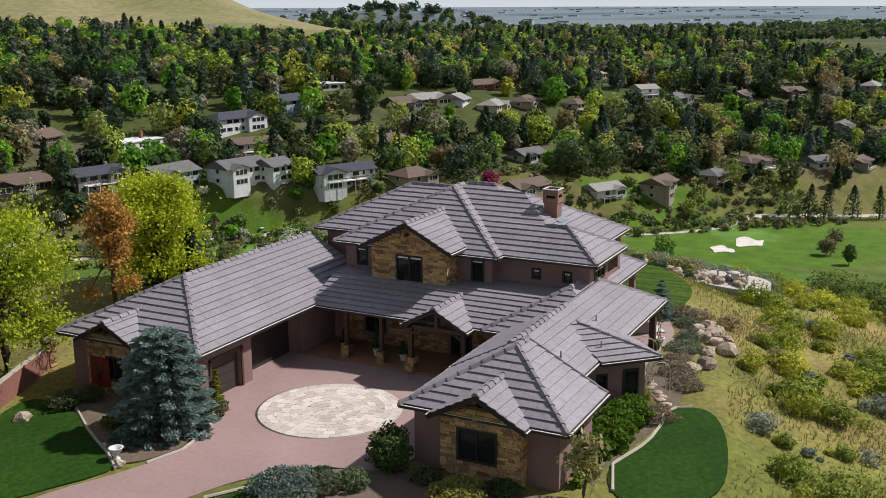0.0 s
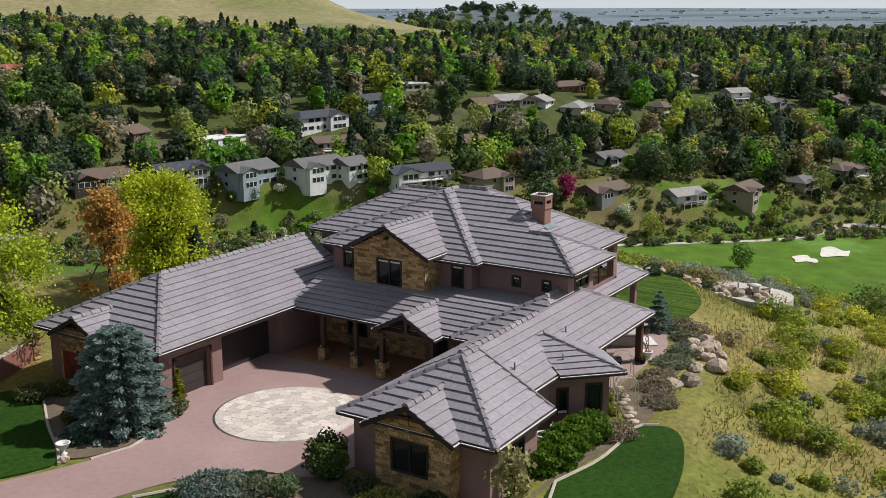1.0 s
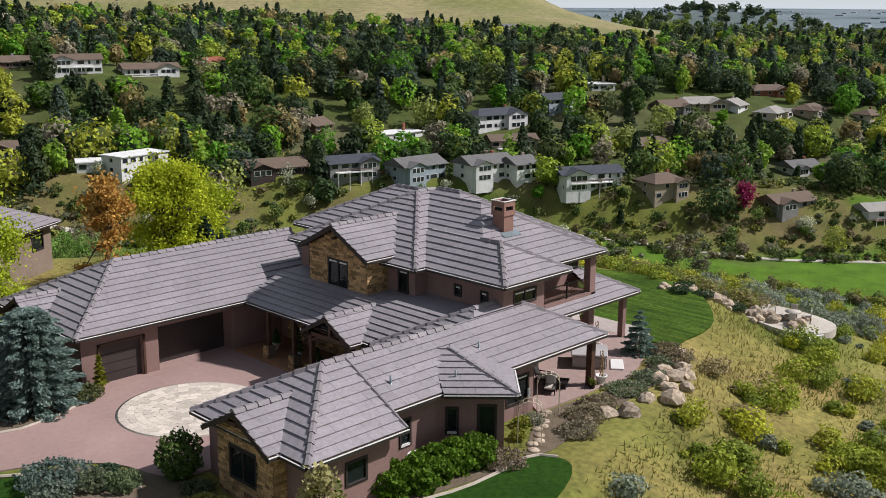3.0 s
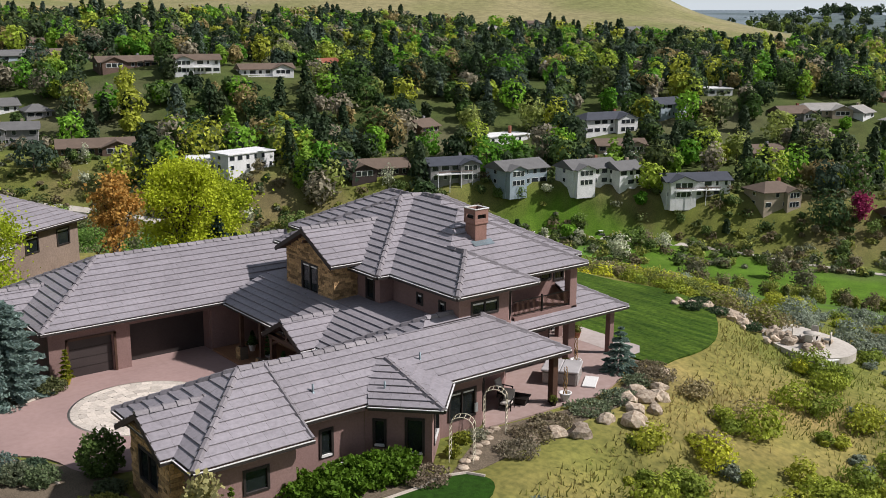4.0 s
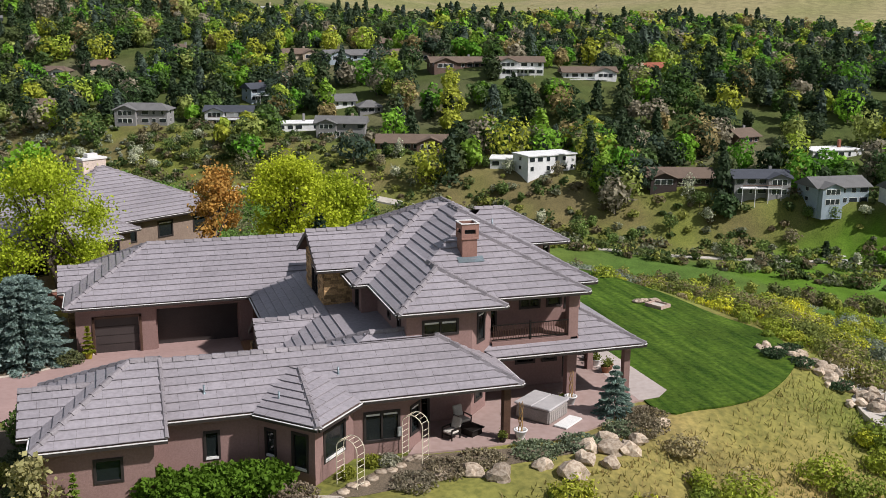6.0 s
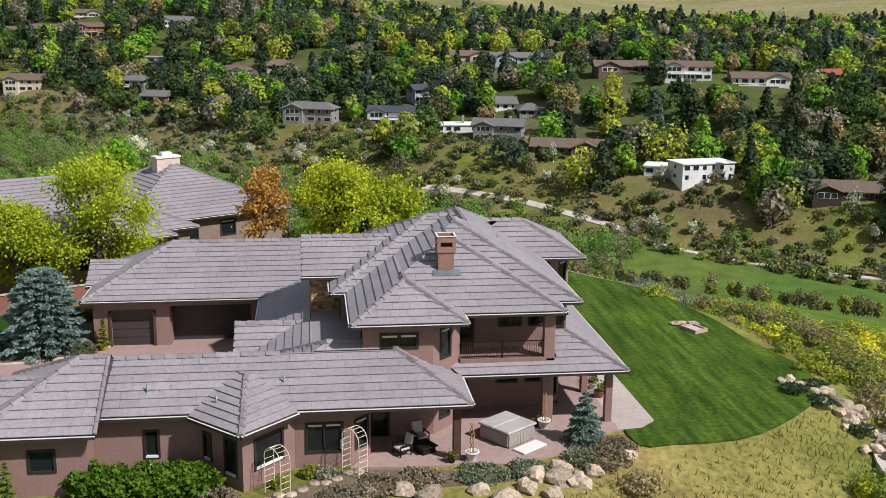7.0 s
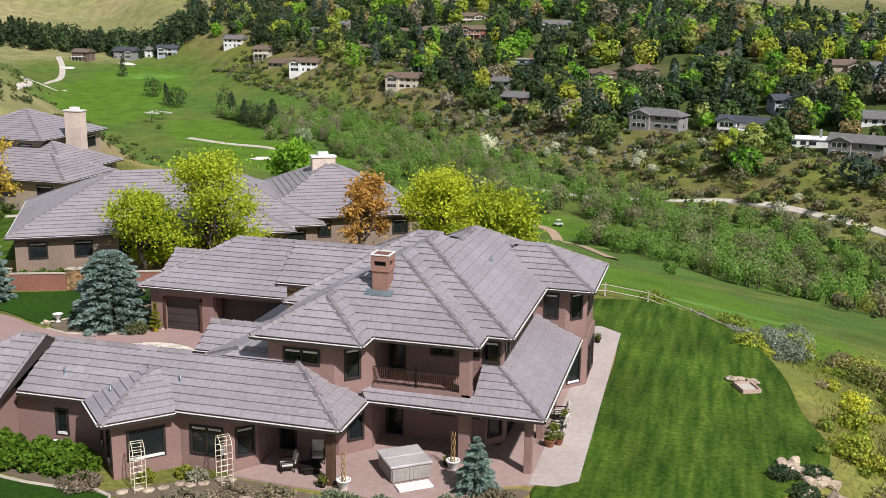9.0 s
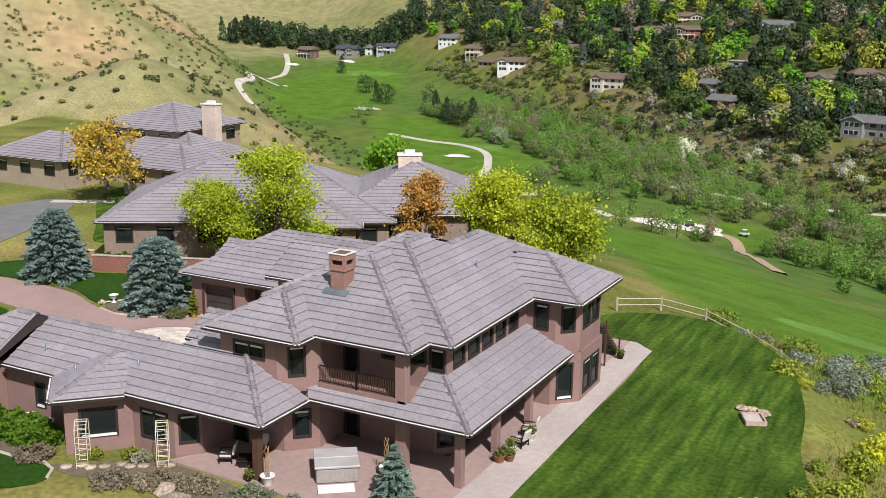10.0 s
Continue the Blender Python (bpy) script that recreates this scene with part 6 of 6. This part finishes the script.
for x, y, r in ((264, 50, 5.0), (282, 45, 7.5), (173, 156, 5), (-149, 314, 4.5), (-244, 401, 6), (-373, 519, 5), (-355, 556, 6), (-52, 254, 7), (-40, 254, 8)):
    rng = random.Random(int(x * 3 + y))
    ring = [(x + r * (1 + 0.3 * math.sin(3 * a + x) + 0.15 * math.sin(5 * a)) * math.cos(a), y + 0.75 * r * (1 + 0.25 * math.sin(2 * a + y)) * math.sin(a)) for a in [k * math.pi / 12 for k in range(24)]]
    zc = max(ground_z(*q) for q in ring) + 0.1
    vs = [(x, y, ground_z(x, y) + 0.25)] + [(a, b, ground_z(a, b) + 0.22) for a, b in ring]
    tagged(mesh_object("sand_bunker", vs, [(0, k + 1, (k + 1) % 24 + 1) for k in range(24)], MT["sand"]), "white sand bunker in the fairway", "bunker", kind="structure")
for x, y, col, nm in ((-37, 255, (0.35, 0.04, 0.02), "red"), (-48, 256, (0.05, 0.05, 0.05), "black"), (-43, 255, (0.06, 0.05, 0.04), "dark"), (-27, 253, (0.6, 0.6, 0.58), "white"), (197, 181, (0.06, 0.07, 0.06), "dark green"), (177, 191, (0.5, 0.5, 0.48), "pale")):
    t = thing("utility_cart", nm + " golf course utility cart parked by the path", "cart", "carts on the golf course", at=(x, y, ground_z(x, y) + 0.2), rz=x * 20)
    pm = plain("cart_" + nm.replace(" ", "_"), col, 0.4)
    box("body", -1.3, 1.3, -0.6, 0.6, 0.35, 0.9, pm, t, 0.08)
    box("roof", -0.7, 0.7, -0.62, 0.62, 1.75, 1.83, MT["white"] if nm != "red" else pm, t, 0.03)
    for sx in (-0.65, 0.65):
        for sy in (-0.55, 0.55):
            box("roof_post", sx - 0.03, sx + 0.03, sy - 0.03, sy + 0.03, 0.9, 1.75, MT["iron"], t)
    for sx in (-0.85, 0.85):
        for sy in (-0.62, 0.62):
            wh = lathe("wheel", [(0.0, -0.1), (0.3, -0.1), (0.32, 0), (0.3, 0.1), (0.0, 0.1)], MT["iron"], t, 12)
            wh.matrix_basis = pose(sx, sy, 0.32, 90, 0, 0)

# ---------------------------------------------------------------- woods


class Wood:
    """Many trees gathered in one mesh."""

    def __init__(self, gain=1.0):
        self.gain = gain
        self.v, self.c, self.tv, self.tf = [], [], [], []

    def add(self, x, y, h, kind, n, size, rgb):
        z = ground_z(x, y)
        rng = LEAF_RNG
        u = rng.normal(size=(n, 3))
        u /= np.linalg.norm(u, axis=1, keepdims=True)
        ph = rng.uniform(0, 6.3, 6)
        lump = 1 + 0.2 * np.sin(3 * u[:, 0] + ph[0]) * np.sin(3 * u[:, 1] + ph[1]) + 0.16 * np.sin(6 * u[:, 2] + ph[2] + 3 * u[:, 0]) + 0.12 * np.sin(9 * u[:, 1] + ph[3]) * np.sin(8 * u[:, 2] + ph[4])
        if kind == "pine":
            p, out = crown_spire(h, h * rng.uniform(0.24, 0.34), n, 0.12, 0.06, rng.uniform(0.45, 0.75))
            p[:, :2] += p[:, 2:] / h * rng.normal(size=2) * 0.05 * h
            out = out + np.array([0, 0, 0.5])
        else:
            # lumps on a rounded crown, fuller above; a bush sits on the ground
            wide, tall, mid, deep = {"bush": (0.75, 0.5, 0.42, 0.35), "broad": (0.44, 0.46, 0.52, 0.6), "tall": (0.29, 0.48, 0.52, 0.55), "airy": (0.42, 0.45, 0.54, 0.2)}[kind]
            shell = (lump * rng.uniform(deep, 1.02, n) ** 0.6)[:, None]
            p = u * shell * np.array([h * wide, h * wide, h * tall]) * (1 + 0.12 * rng.normal(size=3)) + np.array([0, 0, h * mid])
            out = u + np.array([0, 0, 0.25])
        # leaf clumps lie about the crown's surface
        out = out + rng.normal(size=(n, 3)) * 0.55
        out /= np.linalg.norm(out, axis=1, keepdims=True)
        s1 = np.cross(out, rng.normal(size=(n, 3)))
        s1 /= np.linalg.norm(s1, axis=1, keepdims=True) + 1e-9
        s2 = np.cross(out, s1)
        k1, k2 = (size * rng.uniform(0.5, 0.95, (n, 1)) for _ in range(2))
        tri = np.stack([p + s1 * k1, p - 0.6 * s1 * k1 + s2 * k2 * 0.8, p - 0.5 * s1 * k1 - s2 * k2 * 0.8], 1)
        self.v.append(tri.reshape(-1, 3) + np.array([x, y, z]))
        c = np.ones((n, 4))
        c[:, :3] = np.array(rgb) * rng.uniform(0.7, 1.3, (n, 1)) * self.gain
        self.c.append(np.repeat(c, 3, axis=0))
        if kind != "bush":
            r, k = 0.022 * h, len(self.tv)
            for zz, rr in ((-0.5, r), (h * 0.6, r * 0.4)):
                self.tv += [(x + rr * math.cos(a), y + rr * math.sin(a), z + zz) for a in (0, 1.57, 3.14, 4.71)]
            self.tf += [(k + i, k + (i + 1) % 4, k + 4 + (i + 1) % 4, k + 4 + i) for i in range(4)]

    def finish(self, name, label, category):
        v = np.concatenate(self.v)
        f = np.arange(len(v)).reshape(-1, 3)
        t = thing(name, label, category, kind="stuff")
        for nm, vv, ff, m, c in (("foliage", v, f, MT["leaf"], np.concatenate(self.c)), ("trunks", self.tv, self.tf, MT["bark"], None)):
            if len(vv):
                mesh_object(nm, vv, ff, m, t, tint=c)["kind"] = "stuff"
        return t


def on_map(a, q):
    """The place that lies a along and q beyond the stream's line."""
    return -0.772 * a + 0.635 * (q + 228), 0.635 * a + 0.772 * (q + 228)


PINE, DARK = (0.022, 0.036, 0.017), (0.028, 0.042, 0.022)
PALETTE = [("broad", PINE), ("pine", DARK), ("broad", (0.03, 0.05, 0.02)), ("pine", PINE), ("pine", DARK), ("pine", (0.05, 0.068, 0.055)), ("broad", PINE), ("broad", DARK), ("broad", (0.03, 0.045, 0.032)), ("broad", (0.035, 0.065, 0.015)), ("broad", (0.1, 0.19, 0.02)), ("broad", (0.2, 0.21, 0.03)), ("tall", (0.12, 0.19, 0.025)), ("broad", (0.045, 0.058, 0.022)), ("airy", (0.16, 0.125, 0.06)), ("broad", (0.06, 0.14, 0.014)), ("tall", (0.035, 0.048, 0.022)), ("broad", (0.17, 0.21, 0.03)), ("broad", (0.05, 0.078, 0.024)), ("airy", (0.15, 0.17, 0.05)), ("airy", (0.16, 0.14, 0.11))]
rng_w = random.Random(11)
wood, brush = Wood(1.7), Wood(1.5)
VIEW = HOMES[:, :2] - np.array([-15.0, -35.0])
VIEW /= np.linalg.norm(VIEW, axis=1, keepdims=True)
tries = count = 0
while count < 5000 and tries < 32000:
    tries += 1
    a, q = rng_w.uniform(-560, 700), 30 + 640 * rng_w.random() ** 1.3
    if a > 120 and q > 470 - 0.42 * (a - 120) + 25 * math.sin(a / 50) or -330 < a <= 120 and q > 500 + 20 * math.sin(a / 40) or q < 50 and rng_w.random() < 0.65:
        continue
    x, y = on_map(a, q)
    gap = HOMES[:, :2] - np.array([x, y])
    ahead, side = (gap * VIEW).sum(1), np.abs(gap[:, 0] * VIEW[:, 1] - gap[:, 1] * VIEW[:, 0])
    wide = HOMES[:, 2] / 2
    if (np.hypot(gap[:, 0], gap[:, 1]) < wide + 3).any():
        continue
    # houses keep an open view down the slope
    veil = (ahead > 0) & (ahead < 28) & (side < wide + 0.5)
    kind, rgb = rng_w.choice(PALETTE)
    h = rng_w.uniform(7.5, 15) * (1.15 if kind == "pine" else 0.9)
    if veil.any():
        if rng_w.random() < 0.6:
            continue
        h = min(h, 2.2 + 0.16 * ahead[veil].min())
    far = q > 210
    wood.add(x, y, h, kind, 180 if far else 330, 1.7 if far else 1.2, rgb)
    count += 1
for k in range(3200):
    a, q = rng_w.uniform(-250, 560), 4 + 70 * rng_w.random() ** 1.2
    x, y = on_map(a, q)
    if np.hypot(HOMES[:, 0] - x, HOMES[:, 1] - y).min() < 9:
        continue
    brush.add(x, y, rng_w.uniform(0.9, 3.4), "bush", 60, 0.75, rng_w.choice(((0.07, 0.085, 0.03), (0.12, 0.125, 0.085), (0.05, 0.07, 0.02), (0.15, 0.155, 0.04), (0.10, 0.08, 0.05), (0.04, 0.06, 0.02))))
# bare and blossoming trees on the bank under the first houses
for k in range(110):
    a = rng_w.uniform(-140, 330)
    x, y = on_map(a, rng_w.uniform(14, 44))
    brush.add(x, y, rng_w.uniform(3, 6.5), "airy", 300, 0.5, rng_w.choice(((0.3, 0.3, 0.24), (0.1, 0.14, 0.04), (0.14, 0.12, 0.08), (0.07, 0.1, 0.03))))
# sage on the open benches
for k in range(420):
    x, y = on_map(rng_w.gauss(300, 45), rng_w.gauss(28, 9))
    brush.add(x, y, rng_w.uniform(0.7, 1.5), "bush", 40, 0.55, rng_w.choice(((0.15, 0.165, 0.14), (0.13, 0.14, 0.12), (0.17, 0.18, 0.13))))
# willow thicket along the stream
thicket = Wood(1.4)
TRACKS = np.array([(v.co.x, v.co.y) for o in bpy.data.objects if o.name.startswith(("cart_path", "dirt_track")) for v in o.data.vertices])
for k in range(1350):
    a = rng_w.uniform(-120, 420)
    q = rng_w.gauss(-34, 21) if a > 75 else rng_w.gauss(-62, 9)
    x, y = on_map(a, q)
    low = a < 75
    if low and rng_w.random() < 0.55 or outside(np.array([x]), np.array([y]))[0] < 14 or any(patch(x, y, *fw) > 0.3 for fw in FAIRWAYS) or np.hypot(TRACKS[:, 0] - x, TRACKS[:, 1] - y).min() < 5:
        continue
    thicket.add(x, y, rng_w.uniform(2, 4.5) if low else rng_w.uniform(3, 9.5), rng_w.choice(("airy", "tall", "airy", "airy")), 300 if low else 420, 0.4, rng_w.choice(((0.09, 0.1, 0.04), (0.12, 0.1, 0.06), (0.16, 0.17, 0.04)) if low else ((0.1, 0.175, 0.035), (0.085, 0.15, 0.03), (0.115, 0.185, 0.045), (0.12, 0.13, 0.06), (0.1, 0.16, 0.04), (0.15, 0.14, 0.09))))
# pines and round trees that stand on the course
for x, y, h, kind, rgb in ((-244, 421, 11, "broad", PINE), (-252, 426, 11, "pine", DARK), (-275, 450, 10, "broad", PINE), (-330, 510, 11, "pine", DARK), (-213, 410, 13, "broad", PINE), (-206, 405, 12, "pine", DARK), (-180, 381, 13, "broad", PINE), (-174, 378, 14, "pine", PINE), (-188, 385, 12, "broad", DARK), (-194, 391, 11, "pine", PINE), (262, 100, 8, "broad", (0.16, 0.18, 0.03)), (205, 122, 7, "airy", (0.1, 0.09, 0.06)), (238, 62, 8, "broad", (0.06, 0.11, 0.02)), (300, 70, 8, "tall", (0.12, 0.14, 0.03)), (336, 34, 14, "pine", PINE), (341, 29, 14, "pine", DARK), (352, 20, 13, "pine", PINE), (359, 11, 13, "pine", DARK), (332, 40, 10, "broad", (0.05, 0.08, 0.02)), (290, 19, 7, "airy", (0.09, 0.08, 0.05)), (265, 12, 7, "tall", (0.07, 0.1, 0.03)), (276, 20, 6, "airy", (0.1, 0.09, 0.05)), (336, 62, 10, "broad", (0.1, 0.13, 0.03)), (176, 128, 8, "airy", (0.08, 0.075, 0.05)), (196, 108, 8, "airy", (0.08, 0.075, 0.05)), (180, 158, 7, "airy", (0.3, 0.3, 0.24))):
    wood.add(x, y, h, kind, 700, 0.55, rgb)
# the suburb's far edge and the tree-topped knoll
for k in range(1500):
    a, q = rng_w.uniform(-1500, -120), 560 + 620 * rng_w.random() ** 1.2
    if a > -330:
        continue
    x, y = on_map(a, q)
    wood.add(x, y, rng_w.uniform(7, 12), "broad", 60, 2.8, rng_w.choice(((0.035, 0.052, 0.022), (0.028, 0.04, 0.022), (0.09, 0.12, 0.025), (0.055, 0.07, 0.032))))
for k in range(60):
    x, y = rng_w.gauss(1323, 85), rng_w.gauss(780, 60)
    wood.add(x, y, rng_w.uniform(9, 15), "broad", 60, 3.0, PINE)
for k in range(3600):
    x, y = rng_w.uniform(-440, -100), rng_w.uniform(90, 460)
    a, q = valley(x, y)
    if q > -112 or outside(np.array([x]), np.array([y]))[0] < 10:
        continue
    brush.add(x, y, rng_w.uniform(0.7, 2.0) * (1.25 if wob(x, y, 37, 3) > 0.3 else 0.8), "bush", 24, 0.6, rng_w.choice(((0.06, 0.075, 0.03), (0.05, 0.06, 0.025), (0.1, 0.105, 0.035))))
# a belt of pines at the head of the valley
for k in range(130):
    t = rng_w.random()
    x, y = -455 + 125 * t + rng_w.uniform(-10, 10), 560 + 48 * t + rng_w.uniform(-14, 14)
    wood.add(x, y, rng_w.uniform(9, 17), rng_w.choice(("pine", "broad", "pine")), 220, 1.5, rng_w.choice((PINE, DARK, (0.05, 0.075, 0.03))))
wood.finish("hillside_woods", "mixed dark pines and spring-green trees on the hillside", "woods")
brush.finish("hillside_brush", "scattered sage and scrub below the houses", "brush")
thicket.finish("stream_thicket", "fresh green willow thicket along the stream", "thicket")
for x, y, h, r, rgb, text in ((-73, 362, 7.5, 4.4, (0.7, 0.7, 0.58), "white blossoming tree on the valley floor"), (-148, 350, 7, 4.2, (0.26, 0.3, 0.2), "grey-green blossoming tree by the cart path"), (257, 129, 8, 4.0, (0.3, 0.035, 0.12), "magenta blossoming tree beside a house"), (26, 318, 7, 3.6, (0.42, 0.42, 0.38), "silvery blossoming tree on the bank")):
    broad_tree("flowering_tree", text, (x, y, ground_z(x, y)), h, r, 1600, 0.55, rgb, 0.05, 16)
# the town on the plain, far below
tb_rng = random.Random(31)
tv, tf = [], []
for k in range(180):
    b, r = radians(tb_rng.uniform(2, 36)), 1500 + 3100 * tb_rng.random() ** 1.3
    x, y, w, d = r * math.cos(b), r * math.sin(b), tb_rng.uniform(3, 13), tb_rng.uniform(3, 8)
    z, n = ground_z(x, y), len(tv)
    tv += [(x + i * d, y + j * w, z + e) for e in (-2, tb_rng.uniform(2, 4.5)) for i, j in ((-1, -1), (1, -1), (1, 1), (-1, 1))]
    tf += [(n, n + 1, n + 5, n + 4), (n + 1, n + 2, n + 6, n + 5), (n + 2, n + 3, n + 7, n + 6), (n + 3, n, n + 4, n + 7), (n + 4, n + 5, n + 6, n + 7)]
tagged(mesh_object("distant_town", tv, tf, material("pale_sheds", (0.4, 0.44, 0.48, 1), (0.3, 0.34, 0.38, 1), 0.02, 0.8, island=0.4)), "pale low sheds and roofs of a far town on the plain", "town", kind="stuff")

# ---------------------------------------------------------------- the near slope's scrub
slope = Wood(1.6)
rng_s = random.Random(21)
SAGE, OLIVE, GOLD, TWIG = ((0.15, 0.17, 0.14), (0.125, 0.14, 0.115)), ((0.12, 0.15, 0.025), (0.165, 0.19, 0.025), (0.21, 0.215, 0.03)), ((0.36, 0.33, 0.025), (0.28, 0.28, 0.03)), ((0.19, 0.155, 0.09),)
made = 0
while made < 540:
    x, y = rng_s.uniform(-24, 60), rng_s.uniform(-42, 45)
    d = outside(np.array([x]), np.array([y]))[0]
    if d < 1.2 or d > 55 or (y > 12 and x < 12) or math.hypot(x - 25.5, (y - 3.5) * 0.6) < 4.6:
        continue
    # kinds grow in drifts
    drift = float(wob(x, y, 6.5, 4)) + rng_s.gauss(0, 0.45)
    kinds = SAGE if drift < -0.35 else OLIVE if drift < 0.55 else GOLD if rng_s.random() < 0.45 else TWIG + OLIVE
    if rng_s.random() < 0.3 * (float(wob(x, y, 11, 2)) > 0.1):
        continue
    made += 1
    h = 0.5 + 1.5 * rng_s.random() ** 1.8
    slope.add(x, y, h, "bush", int(300 + 240 * h), 0.1 + 0.04 * h, rng_s.choice(kinds))
    for k in range(rng_s.choice((0, 1, 2))):
        slope.add(x + rng_s.gauss(0, h * 0.7), y + rng_s.gauss(0, h * 0.7), h * rng_s.uniform(0.4, 0.8), "bush", 160, 0.15, rng_s.choice(kinds))
for k in range(90):
    t = rng_s.random()
    x, y = 24.5 + 4 * math.sin(t * 3.0) + rng_s.uniform(0, 3.5), 4 + 34 * t
    slope.add(x + 1, y, rng_s.uniform(0.8, 2.0), "bush", 320, 0.17, rng_s.choice(((0.1, 0.115, 0.03), (0.13, 0.14, 0.035), (0.15, 0.125, 0.07), (0.19, 0.19, 0.04))))
for x, y, h in ((46, -7, 2.6), (49, -9, 3.0), (44, -12, 2.4), (52, -5, 3.4), (55, -11, 3.6), (48, -15, 2.8), (58, -6, 3.5)):
    slope.add(x, y, h, "bush", 900, 0.24, (0.07, 0.095, 0.02))
slope.finish("slope_scrub", "sage, rabbitbrush and low scrub on the dry slope", "scrub")

# dry grass on the near slope
gr = np.random.default_rng(8)
gx, gy = gr.uniform(-40, 60, 150000), gr.uniform(-40, 45, 150000)
keep = (outside(gx, gy) > 0.6) & (outside(gx, gy) < 30)
clump = wob(gx, gy, 3.1, 1) + 0.6 * wob(gx, gy, 7.3, 2) + gr.normal(size=len(gx)) * 0.5
keep &= (clump > -0.1) & ~((gy > 14) & (gx < 14))
gx, gy, clump = gx[keep], gy[keep], clump[keep]
gz = height(gx, gy)
n = len(gx)
ang, hh = gr.uniform(0, 2 * np.pi, n), gr.uniform(0.15, 0.45, n)
dx, dy = np.cos(ang) * 0.05, np.sin(ang) * 0.05
lx, ly = gr.normal(size=n) * 0.12, gr.normal(size=n) * 0.12
gv = np.stack([np.stack([gx - dx, gy - dy, gz - 0.02], 1), np.stack([gx + dx, gy + dy, gz - 0.02], 1), np.stack([gx + lx, gy + ly, gz + hh], 1)], 1).reshape(-1, 3)
mixv = np.clip(0.5 + 0.5 * wob(gx, gy, 6.0, 3) + gr.normal(size=n) * 0.2, 0, 1)[:, None]
gc = np.concatenate([mixv * np.array([0.3, 0.225, 0.1]) + (1 - mixv) * np.array([0.17, 0.2, 0.045]), np.ones((n, 1))], 1)
grass = mesh_object("dry_grass", gv, np.arange(3 * n).reshape(n, 3), MT["leaf"], tint=np.repeat(gc, 3, axis=0))
tagged(grass, "tufts of dry tan and green grass on the slope", "grass", kind="stuff")

# pavers of the round inlay
rng_p = random.Random(4)
shapes = []
for k in range(4):
    bm = add_box(bmesh.new(), -0.5, 0.5, -0.5, 0.5, -0.5, 0.5)
    me = bpy.data.meshes.new("paver")
    bm.to_mesh(me)
    bm.free()
    me.materials.append(MT["paver"])
    shapes.append(me)
r = 0.25
while r < 4.05:
    n = max(4, int(2 * math.pi * r / 0.62))
    for k in range(n):
        a = 2 * math.pi * (k + 0.5 * (n % 2)) / n
        ob = new("paver", rng_p.choice(shapes))
        ob.parent = circle
        ob.matrix_basis = pose(r * math.cos(a), r * math.sin(a), 0.03, 0, 0, math.degrees(a)) @ Matrix.Diagonal((0.43, 2 * math.pi * r / n - 0.015, 0.02 + rng_p.random() * 0.006, 1))
    r += 0.44
